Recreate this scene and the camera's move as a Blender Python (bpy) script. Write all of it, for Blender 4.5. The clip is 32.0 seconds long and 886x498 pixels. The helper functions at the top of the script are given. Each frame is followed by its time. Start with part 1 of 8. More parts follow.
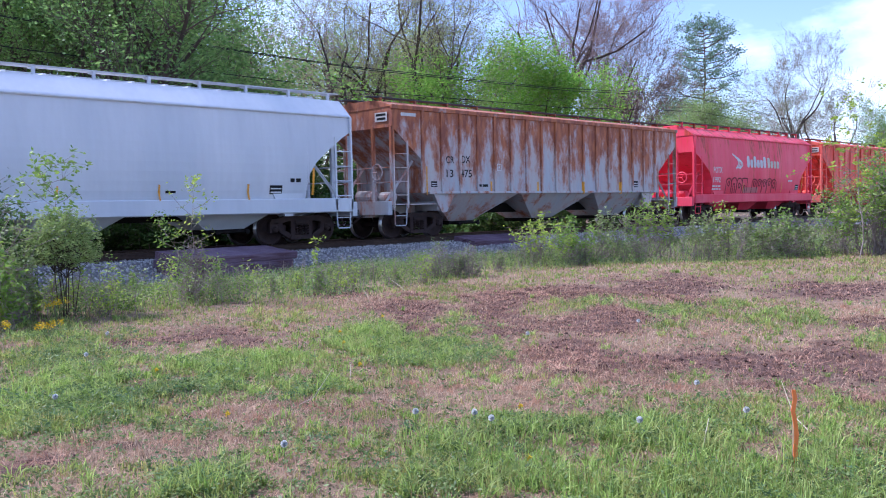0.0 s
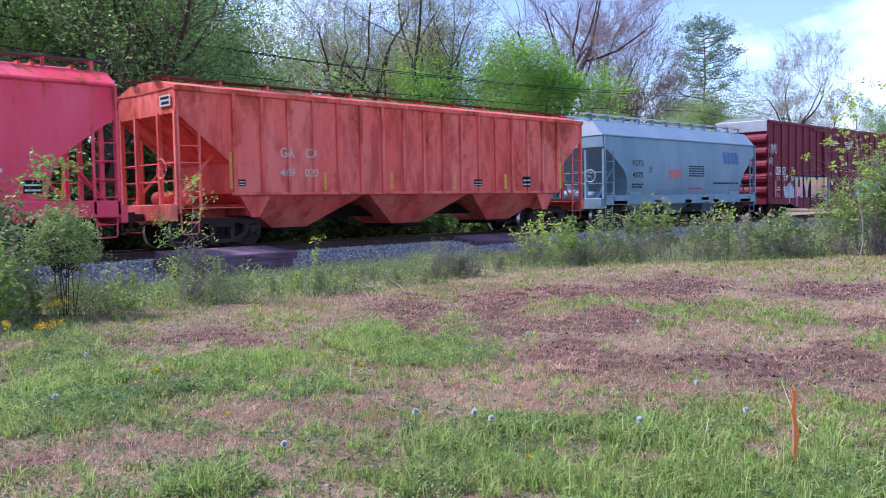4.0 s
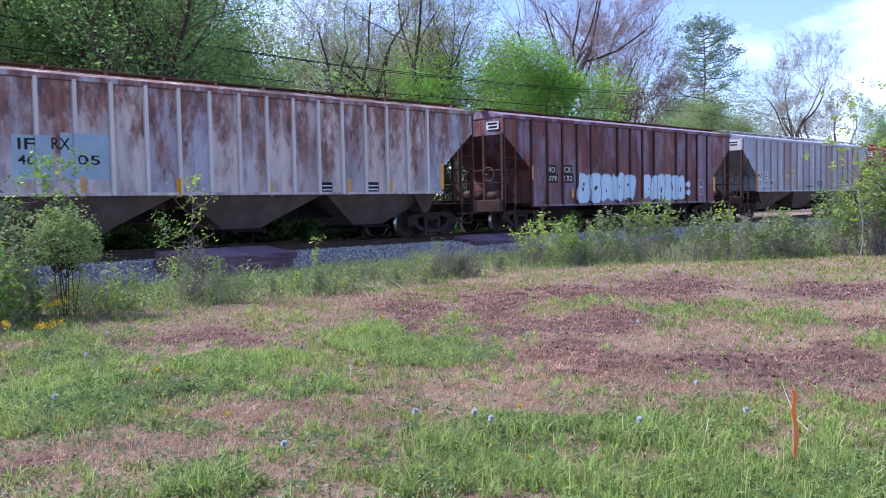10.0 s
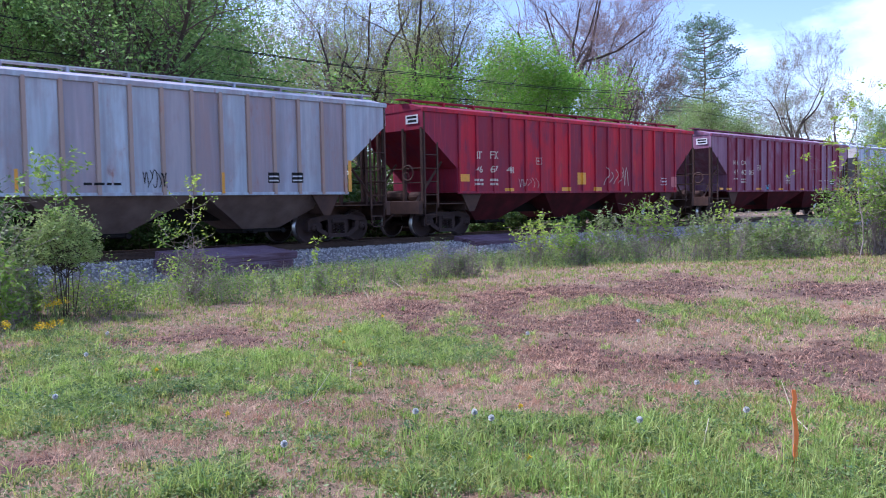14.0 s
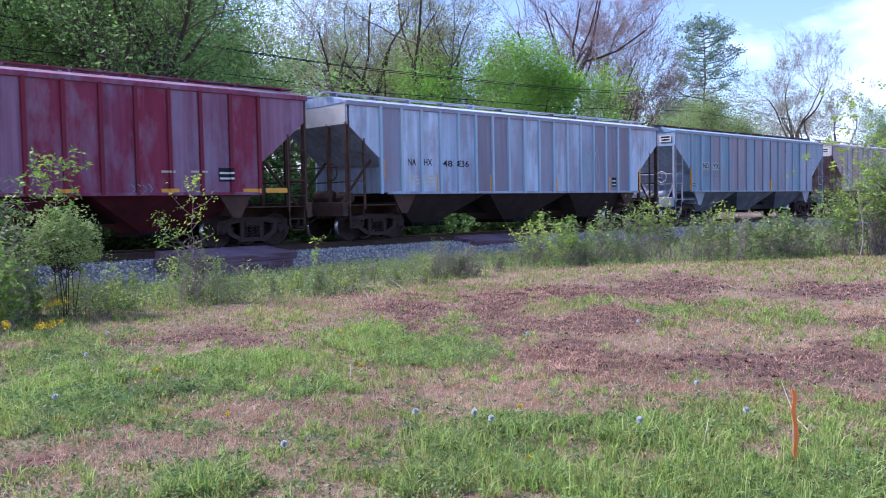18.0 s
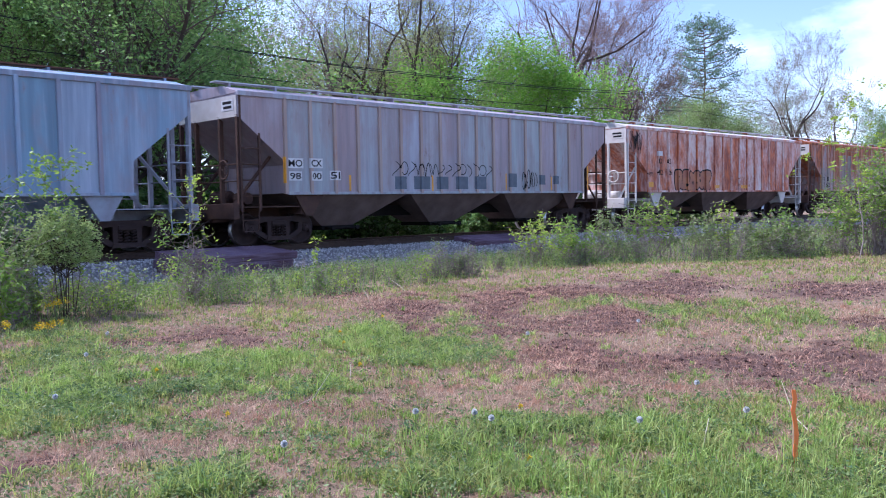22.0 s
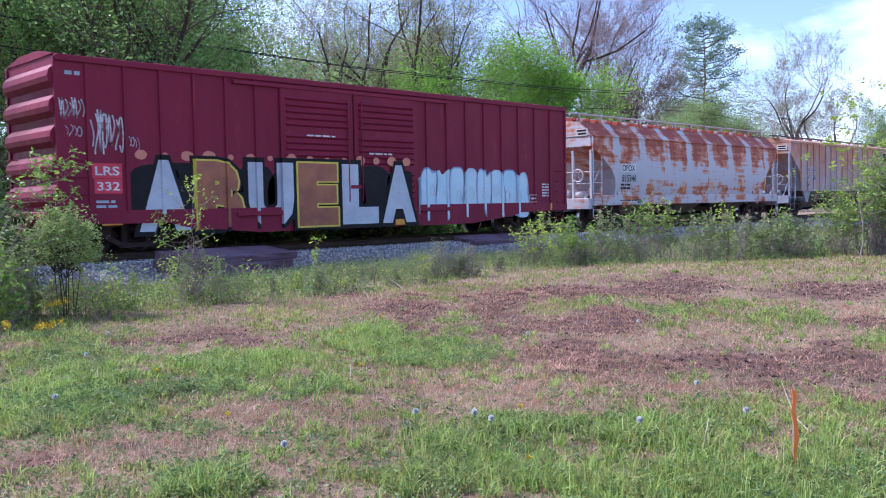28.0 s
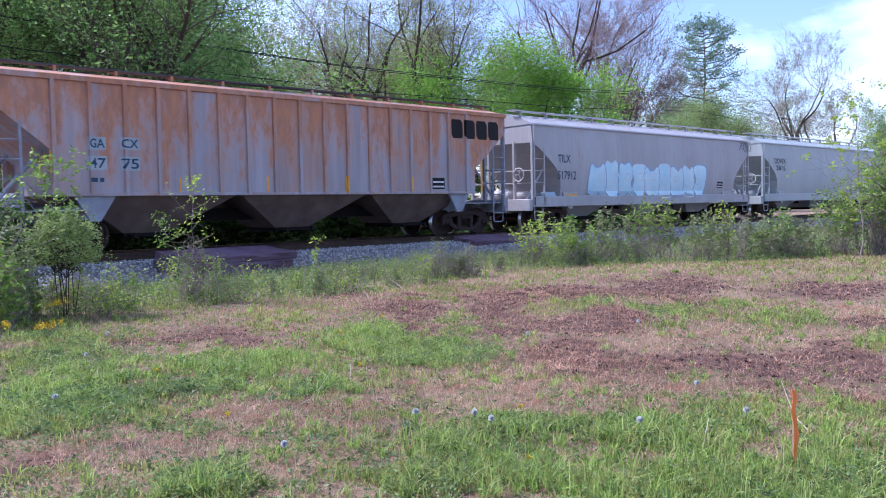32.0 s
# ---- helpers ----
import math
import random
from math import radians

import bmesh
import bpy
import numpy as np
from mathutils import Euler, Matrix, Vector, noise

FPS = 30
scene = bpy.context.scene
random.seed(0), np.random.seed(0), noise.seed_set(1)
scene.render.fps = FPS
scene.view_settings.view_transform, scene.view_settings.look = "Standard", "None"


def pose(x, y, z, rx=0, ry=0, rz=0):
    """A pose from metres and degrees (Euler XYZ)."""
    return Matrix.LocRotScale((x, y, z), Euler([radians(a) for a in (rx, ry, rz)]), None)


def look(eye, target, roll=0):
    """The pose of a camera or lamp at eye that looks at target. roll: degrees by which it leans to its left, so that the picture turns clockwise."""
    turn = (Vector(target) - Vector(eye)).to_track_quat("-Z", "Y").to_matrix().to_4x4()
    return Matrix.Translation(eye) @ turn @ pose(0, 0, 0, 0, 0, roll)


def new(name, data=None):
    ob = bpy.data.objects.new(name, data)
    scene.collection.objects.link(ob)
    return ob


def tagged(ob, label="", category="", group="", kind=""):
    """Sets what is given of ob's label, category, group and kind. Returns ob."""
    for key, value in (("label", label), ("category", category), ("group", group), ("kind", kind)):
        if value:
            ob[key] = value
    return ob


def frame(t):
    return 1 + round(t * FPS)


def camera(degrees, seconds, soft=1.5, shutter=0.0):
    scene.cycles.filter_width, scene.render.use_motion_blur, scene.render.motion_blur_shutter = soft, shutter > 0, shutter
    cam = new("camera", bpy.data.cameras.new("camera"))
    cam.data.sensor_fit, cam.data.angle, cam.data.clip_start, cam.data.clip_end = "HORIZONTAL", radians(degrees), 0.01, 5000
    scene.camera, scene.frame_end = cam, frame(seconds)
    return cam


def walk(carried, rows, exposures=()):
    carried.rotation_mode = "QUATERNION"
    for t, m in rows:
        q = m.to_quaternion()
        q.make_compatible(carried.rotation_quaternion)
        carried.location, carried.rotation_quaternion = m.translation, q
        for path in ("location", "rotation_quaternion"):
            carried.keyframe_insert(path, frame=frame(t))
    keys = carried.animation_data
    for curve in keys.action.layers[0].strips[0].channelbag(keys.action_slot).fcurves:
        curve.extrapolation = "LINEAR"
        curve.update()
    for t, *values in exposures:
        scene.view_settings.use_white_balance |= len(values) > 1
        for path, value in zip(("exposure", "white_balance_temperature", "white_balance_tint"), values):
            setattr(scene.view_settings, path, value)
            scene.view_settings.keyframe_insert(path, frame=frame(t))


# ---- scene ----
cam = camera(53.86, 32.0, soft=1.0, shutter=0.08)
EYE = (0.0, -21.304, 1.037)
YAW, PITCH, ROLL = radians(44.96), radians(-2.916), -1.096
AIM = (EYE[0] + math.cos(YAW) * math.cos(PITCH), EYE[1] + math.sin(YAW) * math.cos(PITCH), EYE[2] + math.sin(PITCH))
view = look(EYE, AIM, ROLL)
walk(cam, [(0, view), (32, view)], exposures=[(0, 0.93, 5380, 28), (32, 0.93, 5380, 28)])

# ---- sky and sun ----
SUN_EL, SUN_AZ = radians(48), radians(115)   # azimuth of the sun in the plan, from +x towards +y
world = bpy.data.worlds.new("sky")
scene.world = world
world.use_nodes = True
wn, wl = world.node_tree.nodes, world.node_tree.links
bg = wn["Background"]
sky = wn.new("ShaderNodeTexSky")
sky.sky_type, sky.sun_disc = "NISHITA", False
sky.sun_elevation, sky.sun_rotation = SUN_EL, radians(90) - SUN_AZ
sky.air_density, sky.dust_density, sky.ozone_density = 1.0, 0.6, 2.0
tc = wn.new("ShaderNodeTexCoord")
mp = wn.new("ShaderNodeMapping")
mp.inputs["Scale"].default_value = (1.0, 1.0, 2.6)
mp.inputs["Location"].default_value = (0.35, 0.1, 0.0)
cl = wn.new("ShaderNodeTexNoise")
cl.inputs["Scale"].default_value, cl.inputs["Detail"].default_value, cl.inputs["Roughness"].default_value = 2.6, 7.0, 0.55
cr = wn.new("ShaderNodeValToRGB")
cr.color_ramp.elements[0].position, cr.color_ramp.elements[1].position = 0.50, 0.70
mx = wn.new("ShaderNodeMix")
mx.data_type = "RGBA"
mx.inputs["B"].default_value = (9.2, 11.2, 12.6, 1)
wl.new(tc.outputs["Generated"], mp.inputs["Vector"])
wl.new(mp.outputs["Vector"], cl.inputs["Vector"])
wl.new(cl.outputs["Fac"], cr.inputs["Fac"])
wl.new(cr.outputs["Color"], mx.inputs["Factor"])
wl.new(sky.outputs["Color"], mx.inputs["A"])
wl.new(mx.outputs["Result"], bg.inputs["Color"])
bg.inputs["Strength"].default_value = 0.118
sun_data = bpy.data.lights.new("sun", "SUN")
sun_data.energy, sun_data.angle, sun_data.color = 4.5, radians(5), (1.0, 0.95, 0.87)
sun = new("sun", sun_data)
sun.matrix_world = look((40 * math.cos(SUN_AZ) * math.cos(SUN_EL), 40 * math.sin(SUN_AZ) * math.cos(SUN_EL), 40 * math.sin(SUN_EL)), (0, 0, 0))

# ---- node helpers and materials ----
def material(name):
    m = bpy.data.materials.new(name)
    m.use_nodes = True
    nt = m.node_tree
    return m, nt, nt.nodes["Principled BSDF"]


def node(nt, kind, **values):
    n = nt.nodes.new("ShaderNode" + kind)
    for key, v in values.items():
        n.inputs[key.replace("_", " ")].default_value = v
    return n


def object_coords(nt, scale, shift=(0, 0, 0)):
    c = nt.nodes.new("ShaderNodeTexCoord")
    m = node(nt, "Mapping", Scale=scale, Location=shift)
    nt.links.new(c.outputs["Object"], m.inputs["Vector"])
    return m.outputs["Vector"]


def own_coords(nt, scale, shift=(0, 0, 0)):
    """Like object_coords, but each sheet or rib is cut from another place of the pattern."""
    c = nt.nodes.new("ShaderNodeTexCoord")
    info = nt.nodes.new("ShaderNodeObjectInfo")
    far = nt.nodes.new("ShaderNodeVectorMath")
    far.operation = "MULTIPLY_ADD"
    far.inputs[1].default_value = (60.0, 60.0, 60.0)
    nt.links.new(info.outputs["Random"], far.inputs[0])
    nt.links.new(c.outputs["Object"], far.inputs[2])
    m = node(nt, "Mapping", Scale=scale, Location=shift)
    nt.links.new(far.outputs["Vector"], m.inputs["Vector"])
    return m.outputs["Vector"]


def noise_ramp(nt, vec, scale, lo, hi, detail=4.0, rough=0.55):
    """Noise run through a ramp from black at lo to white at hi."""
    n = node(nt, "TexNoise", Scale=scale, Detail=detail, Roughness=rough)
    nt.links.new(vec, n.inputs["Vector"])
    r = nt.nodes.new("ShaderNodeMapRange")
    r.inputs["From Min"].default_value, r.inputs["From Max"].default_value = lo, hi
    nt.links.new(n.outputs["Fac"], r.inputs["Value"])
    return r.outputs["Result"]


def mix(nt, fac, a, b, blend="MIX"):
    n = nt.nodes.new("ShaderNodeMix")
    n.data_type, n.blend_type = "RGBA", blend
    for key, v in (("Factor", fac), ("A", a), ("B", b)):
        if isinstance(v, (tuple, list)):
            n.inputs[key].default_value = (*v[:3], 1)
        elif isinstance(v, (int, float)):
            n.inputs[key].default_value = v
        else:
            nt.links.new(v, n.inputs[key])
    return n.outputs["Result"]


def maths(nt, op, a, b=0.0, clamp=False):
    n = nt.nodes.new("ShaderNodeMath")
    n.operation, n.use_clamp = op, clamp
    for i, v in enumerate((a, b)):
        if isinstance(v, (int, float)):
            n.inputs[i].default_value = v
        else:
            nt.links.new(v, n.inputs[i])
    return n.outputs["Value"]


def bump(nt, bsdf, height, strength, distance):
    b = node(nt, "Bump", Strength=strength, Distance=distance)
    nt.links.new(height, b.inputs["Height"])
    nt.links.new(b.outputs["Normal"], bsdf.inputs["Normal"])


def height_of(nt, lo, hi):
    c = nt.nodes.new("ShaderNodeTexCoord")
    s = nt.nodes.new("ShaderNodeSeparateXYZ")
    nt.links.new(c.outputs["Object"], s.inputs["Vector"])
    r = nt.nodes.new("ShaderNodeMapRange")
    r.inputs["From Min"].default_value, r.inputs["From Max"].default_value = lo, hi
    nt.links.new(s.outputs["Z"], r.inputs["Value"])
    return r.outputs["Result"]


RUST_DARK, RUST = (0.13, 0.034, 0.016), (0.36, 0.092, 0.026)


def car_paint(name, base, faded, rust=0.3, top=0.0, seed=0.0, patch=1.0, dirt=0.35, gloss=0.5, rust_colour=RUST, panel=0.0, other=None, beat=0.0, first=0.0, run=0.42, dark_rust=RUST_DARK,
              third=None, stain=None, stained=0.5):
    """Weathered car paint: faded panels, stains and streaks of rust that run down, road dirt."""
    m, nt, b = material(name)
    panels = noise_ramp(nt, own_coords(nt, (0.55, 0.55, 0.16), (seed * 3.1, 0, seed)), 1.4, 0.36, 0.64, 3.0)
    col = mix(nt, panels, base, faded)
    if panel > 0:
        # each sheet between two ribs has aged in its own way
        info = nt.nodes.new("ShaderNodeObjectInfo")
        pick = nt.nodes.new("ShaderNodeMapRange")
        pick.inputs["From Min"].default_value, pick.inputs["From Max"].default_value = 0.35, 0.75
        nt.links.new(info.outputs["Random"], pick.inputs["Value"])
        col = mix(nt, maths(nt, "MULTIPLY", pick.outputs["Result"], panel), col, other or faded)
        if third:
            again = maths(nt, "FRACT", maths(nt, "MULTIPLY", info.outputs["Random"], 9.7))
            col = mix(nt, maths(nt, "MULTIPLY", maths(nt, "MULTIPLY", maths(nt, "SUBTRACT", again, 0.5), 3.0, True), panel), col, third)
        down = noise_ramp(nt, own_coords(nt, (3.2, 3.2, 0.12), (seed * 5.3, 1, 0)), 1.3, 0.42, 0.7, 5.0, 0.6)
        col = mix(nt, maths(nt, "MULTIPLY", down, 0.6), col, tuple(0.5 * c for c in base))
    if stain:
        # broad clouds with ragged lower ends, and pale runs a finger wide
        blot = noise_ramp(nt, own_coords(nt, (1.3, 1.3, 0.5), (seed * 2.2, 4, seed)), 1.3, 0.47, 0.63, 6.0, 0.62)
        col = mix(nt, maths(nt, "MULTIPLY", blot, stained), col, stain)
        runs = noise_ramp(nt, own_coords(nt, (10.0, 10.0, 0.45), (seed, 5, 0)), 1.1, 0.54, 0.72, 5.0, 0.6)
        col = mix(nt, maths(nt, "MULTIPLY", runs, 0.4), col, tuple(min(0.9, 1.2 * c + 0.02) for c in faded))
    fine = noise_ramp(nt, own_coords(nt, (6.0, 6.0, 0.5), (seed * 1.7, 2, 0)), 1.2, 0.3, 0.75, 6.0, 0.6)
    col = mix(nt, maths(nt, "MULTIPLY", fine, dirt), col, tuple(c * 0.45 + 0.012 for c in base))
    if rust > 0:
        streak = noise_ramp(nt, own_coords(nt, (2.4 * patch, 2.4, run), (seed, seed * 2.3, 0.7 * seed)), 1.0, 0.0, 1.0, 8.0, 0.62)
        grain = noise_ramp(nt, own_coords(nt, (5.0, 5.0, 2.2), (seed, 0, 3)), 1.6, 0.0, 1.0, 6.0, 0.7)
        high = maths(nt, "MULTIPLY", height_of(nt, 1.4, 4.1), top)
        both = maths(nt, "ADD", maths(nt, "MULTIPLY", streak, 0.7), maths(nt, "MULTIPLY", grain, 0.3))
        both = maths(nt, "ADD", both, high)
        if beat:
            cc = nt.nodes.new("ShaderNodeTexCoord")
            sx = nt.nodes.new("ShaderNodeSeparateXYZ")
            nt.links.new(cc.outputs["Object"], sx.inputs["Vector"])
            wave = maths(nt, "COSINE", maths(nt, "MULTIPLY", maths(nt, "SUBTRACT", sx.outputs["X"], first), 2 * math.pi / beat))
            both = maths(nt, "SUBTRACT", both, maths(nt, "MULTIPLY", wave, 0.03))
        thin = nt.nodes.new("ShaderNodeMapRange")
        thin.inputs["From Min"].default_value, thin.inputs["From Max"].default_value = 0.60 - 0.32 * rust, 0.72 - 0.26 * rust
        r = nt.nodes.new("ShaderNodeMapRange")
        r.inputs["From Min"].default_value, r.inputs["From Max"].default_value = 0.66 - 0.32 * rust, 0.74 - 0.22 * rust
        nt.links.new(both, r.inputs["Value"])
        nt.links.new(both, thin.inputs["Value"])
        tone = noise_ramp(nt, own_coords(nt, (3, 3, 1.0), (0, seed, 0)), 2.0, 0.38, 0.62)
        # a thin orange bloom round the rust itself
        col = mix(nt, maths(nt, "MULTIPLY", thin.outputs["Result"], 0.42), col, tuple(min(0.8, 1.25 * c) for c in rust_colour))
        col = mix(nt, maths(nt, "MULTIPLY", r.outputs["Result"], 0.9), col, mix(nt, tone, rust_colour, dark_rust))
    nt.links.new(col, b.inputs["Base Color"])
    b.inputs["Specular IOR Level"].default_value = 0.2
    rough_map = noise_ramp(nt, own_coords(nt, (1, 1, 0.4)), 3.0, 0.2, 0.8)
    nt.links.new(maths(nt, "ADD", maths(nt, "MULTIPLY", rough_map, 0.2), gloss), b.inputs["Roughness"])
    bump(nt, b, noise_ramp(nt, own_coords(nt, (1, 1, 1)), 2.2, 0.2, 0.8, 5.0), 0.35, 0.012)
    return m


def plain(name, colour, rough=0.7, vary=0.25, scale=6.0, metal=0.0, stretch=(1, 1, 1), relief=0.2, second=None, depth=0.01):
    m, nt, b = material(name)
    f = noise_ramp(nt, object_coords(nt, stretch), scale, 0.3, 0.7, 6.0, 0.6)
    other = second or tuple(c * (1 - vary) for c in colour)
    broad = noise_ramp(nt, object_coords(nt, stretch, (3, 1, 2)), scale * 0.17, 0.35, 0.65)
    col = mix(nt, f, colour, other)
    col = mix(nt, maths(nt, "MULTIPLY", broad, 0.4), col, tuple(c * (1 - vary) for c in other))
    nt.links.new(col, b.inputs["Base Color"])
    b.inputs["Roughness"].default_value, b.inputs["Metallic"].default_value = rough, metal
    b.inputs["Specular IOR Level"].default_value = 0.5 if rough < 0.6 else 0.12
    if relief:
        bump(nt, b, f, relief, depth)
    return m


def leaf_material(name, a, b2, light=0.35, rough=0.55, third=None, clump=7.0):
    """Leaves and blades: each piece its own green, some light passing through; clumps turn to a third colour."""
    m, nt, b = material(name)
    g = nt.nodes.new("ShaderNodeNewGeometry")
    r = nt.nodes.new("ShaderNodeValToRGB")
    r.color_ramp.elements[0].color, r.color_ramp.elements[1].color = (*a, 1), (*b2, 1)
    nt.links.new(g.outputs["Random Per Island"], r.inputs["Fac"])
    big = noise_ramp(nt, object_coords(nt, (1, 1, 1)), 0.6, 0.35, 0.65)
    col = mix(nt, maths(nt, "MULTIPLY", big, 0.35), r.outputs["Color"], tuple(0.6 * c for c in a))
    if third:
        col = mix(nt, maths(nt, "MULTIPLY", noise_ramp(nt, object_coords(nt, (1, 1, 0.3), (7, 2, 0)), clump, 0.48, 0.66, 3.0, 0.6), 0.8), col, third)
        col = mix(nt, maths(nt, "MULTIPLY", noise_ramp(nt, object_coords(nt, (1, 1, 0.3), (1, 9, 0)), clump * 2.7, 0.5, 0.64, 2.0), 0.7), col, tuple(0.45 * c for c in a))
    nt.links.new(col, b.inputs["Base Color"])
    b.inputs["Roughness"].default_value, b.inputs["Specular IOR Level"].default_value = rough, 0.25
    t = nt.nodes.new("ShaderNodeBsdfTranslucent")
    nt.links.new(col, t.inputs["Color"])
    s = nt.nodes.new("ShaderNodeMixShader")
    s.inputs[0].default_value = light
    out = nt.nodes["Material Output"]
    nt.links.new(b.outputs[0], s.inputs[1])
    nt.links.new(t.outputs[0], s.inputs[2])
    nt.links.new(s.outputs[0], out.inputs["Surface"])
    return m


STEEL_RAIL = plain("rail_steel", (0.09, 0.055, 0.04), 0.6, 0.4, 8.0, relief=0.2)
STEEL_TREAD = plain("polished_wheel_tread", (0.55, 0.54, 0.52), 0.28, 0.15, 3.0, metal=1.0, relief=0.0)
BLACK = plain("black_stencil_paint", (0.02, 0.02, 0.022), 0.6, 0.3, 5.0, relief=0.0)
WHITE = plain("white_stencil_paint", (0.72, 0.72, 0.72), 0.6, 0.25, 4.0, relief=0.0)
YELLOW = plain("yellow_reflective_tape", (0.80, 0.36, 0.02), 0.45, 0.25, 6.0, relief=0.0)
GALVANISED = plain("galvanised_sheet", (0.55, 0.56, 0.57), 0.42, 0.2, 2.5, metal=0.55, relief=0.1)

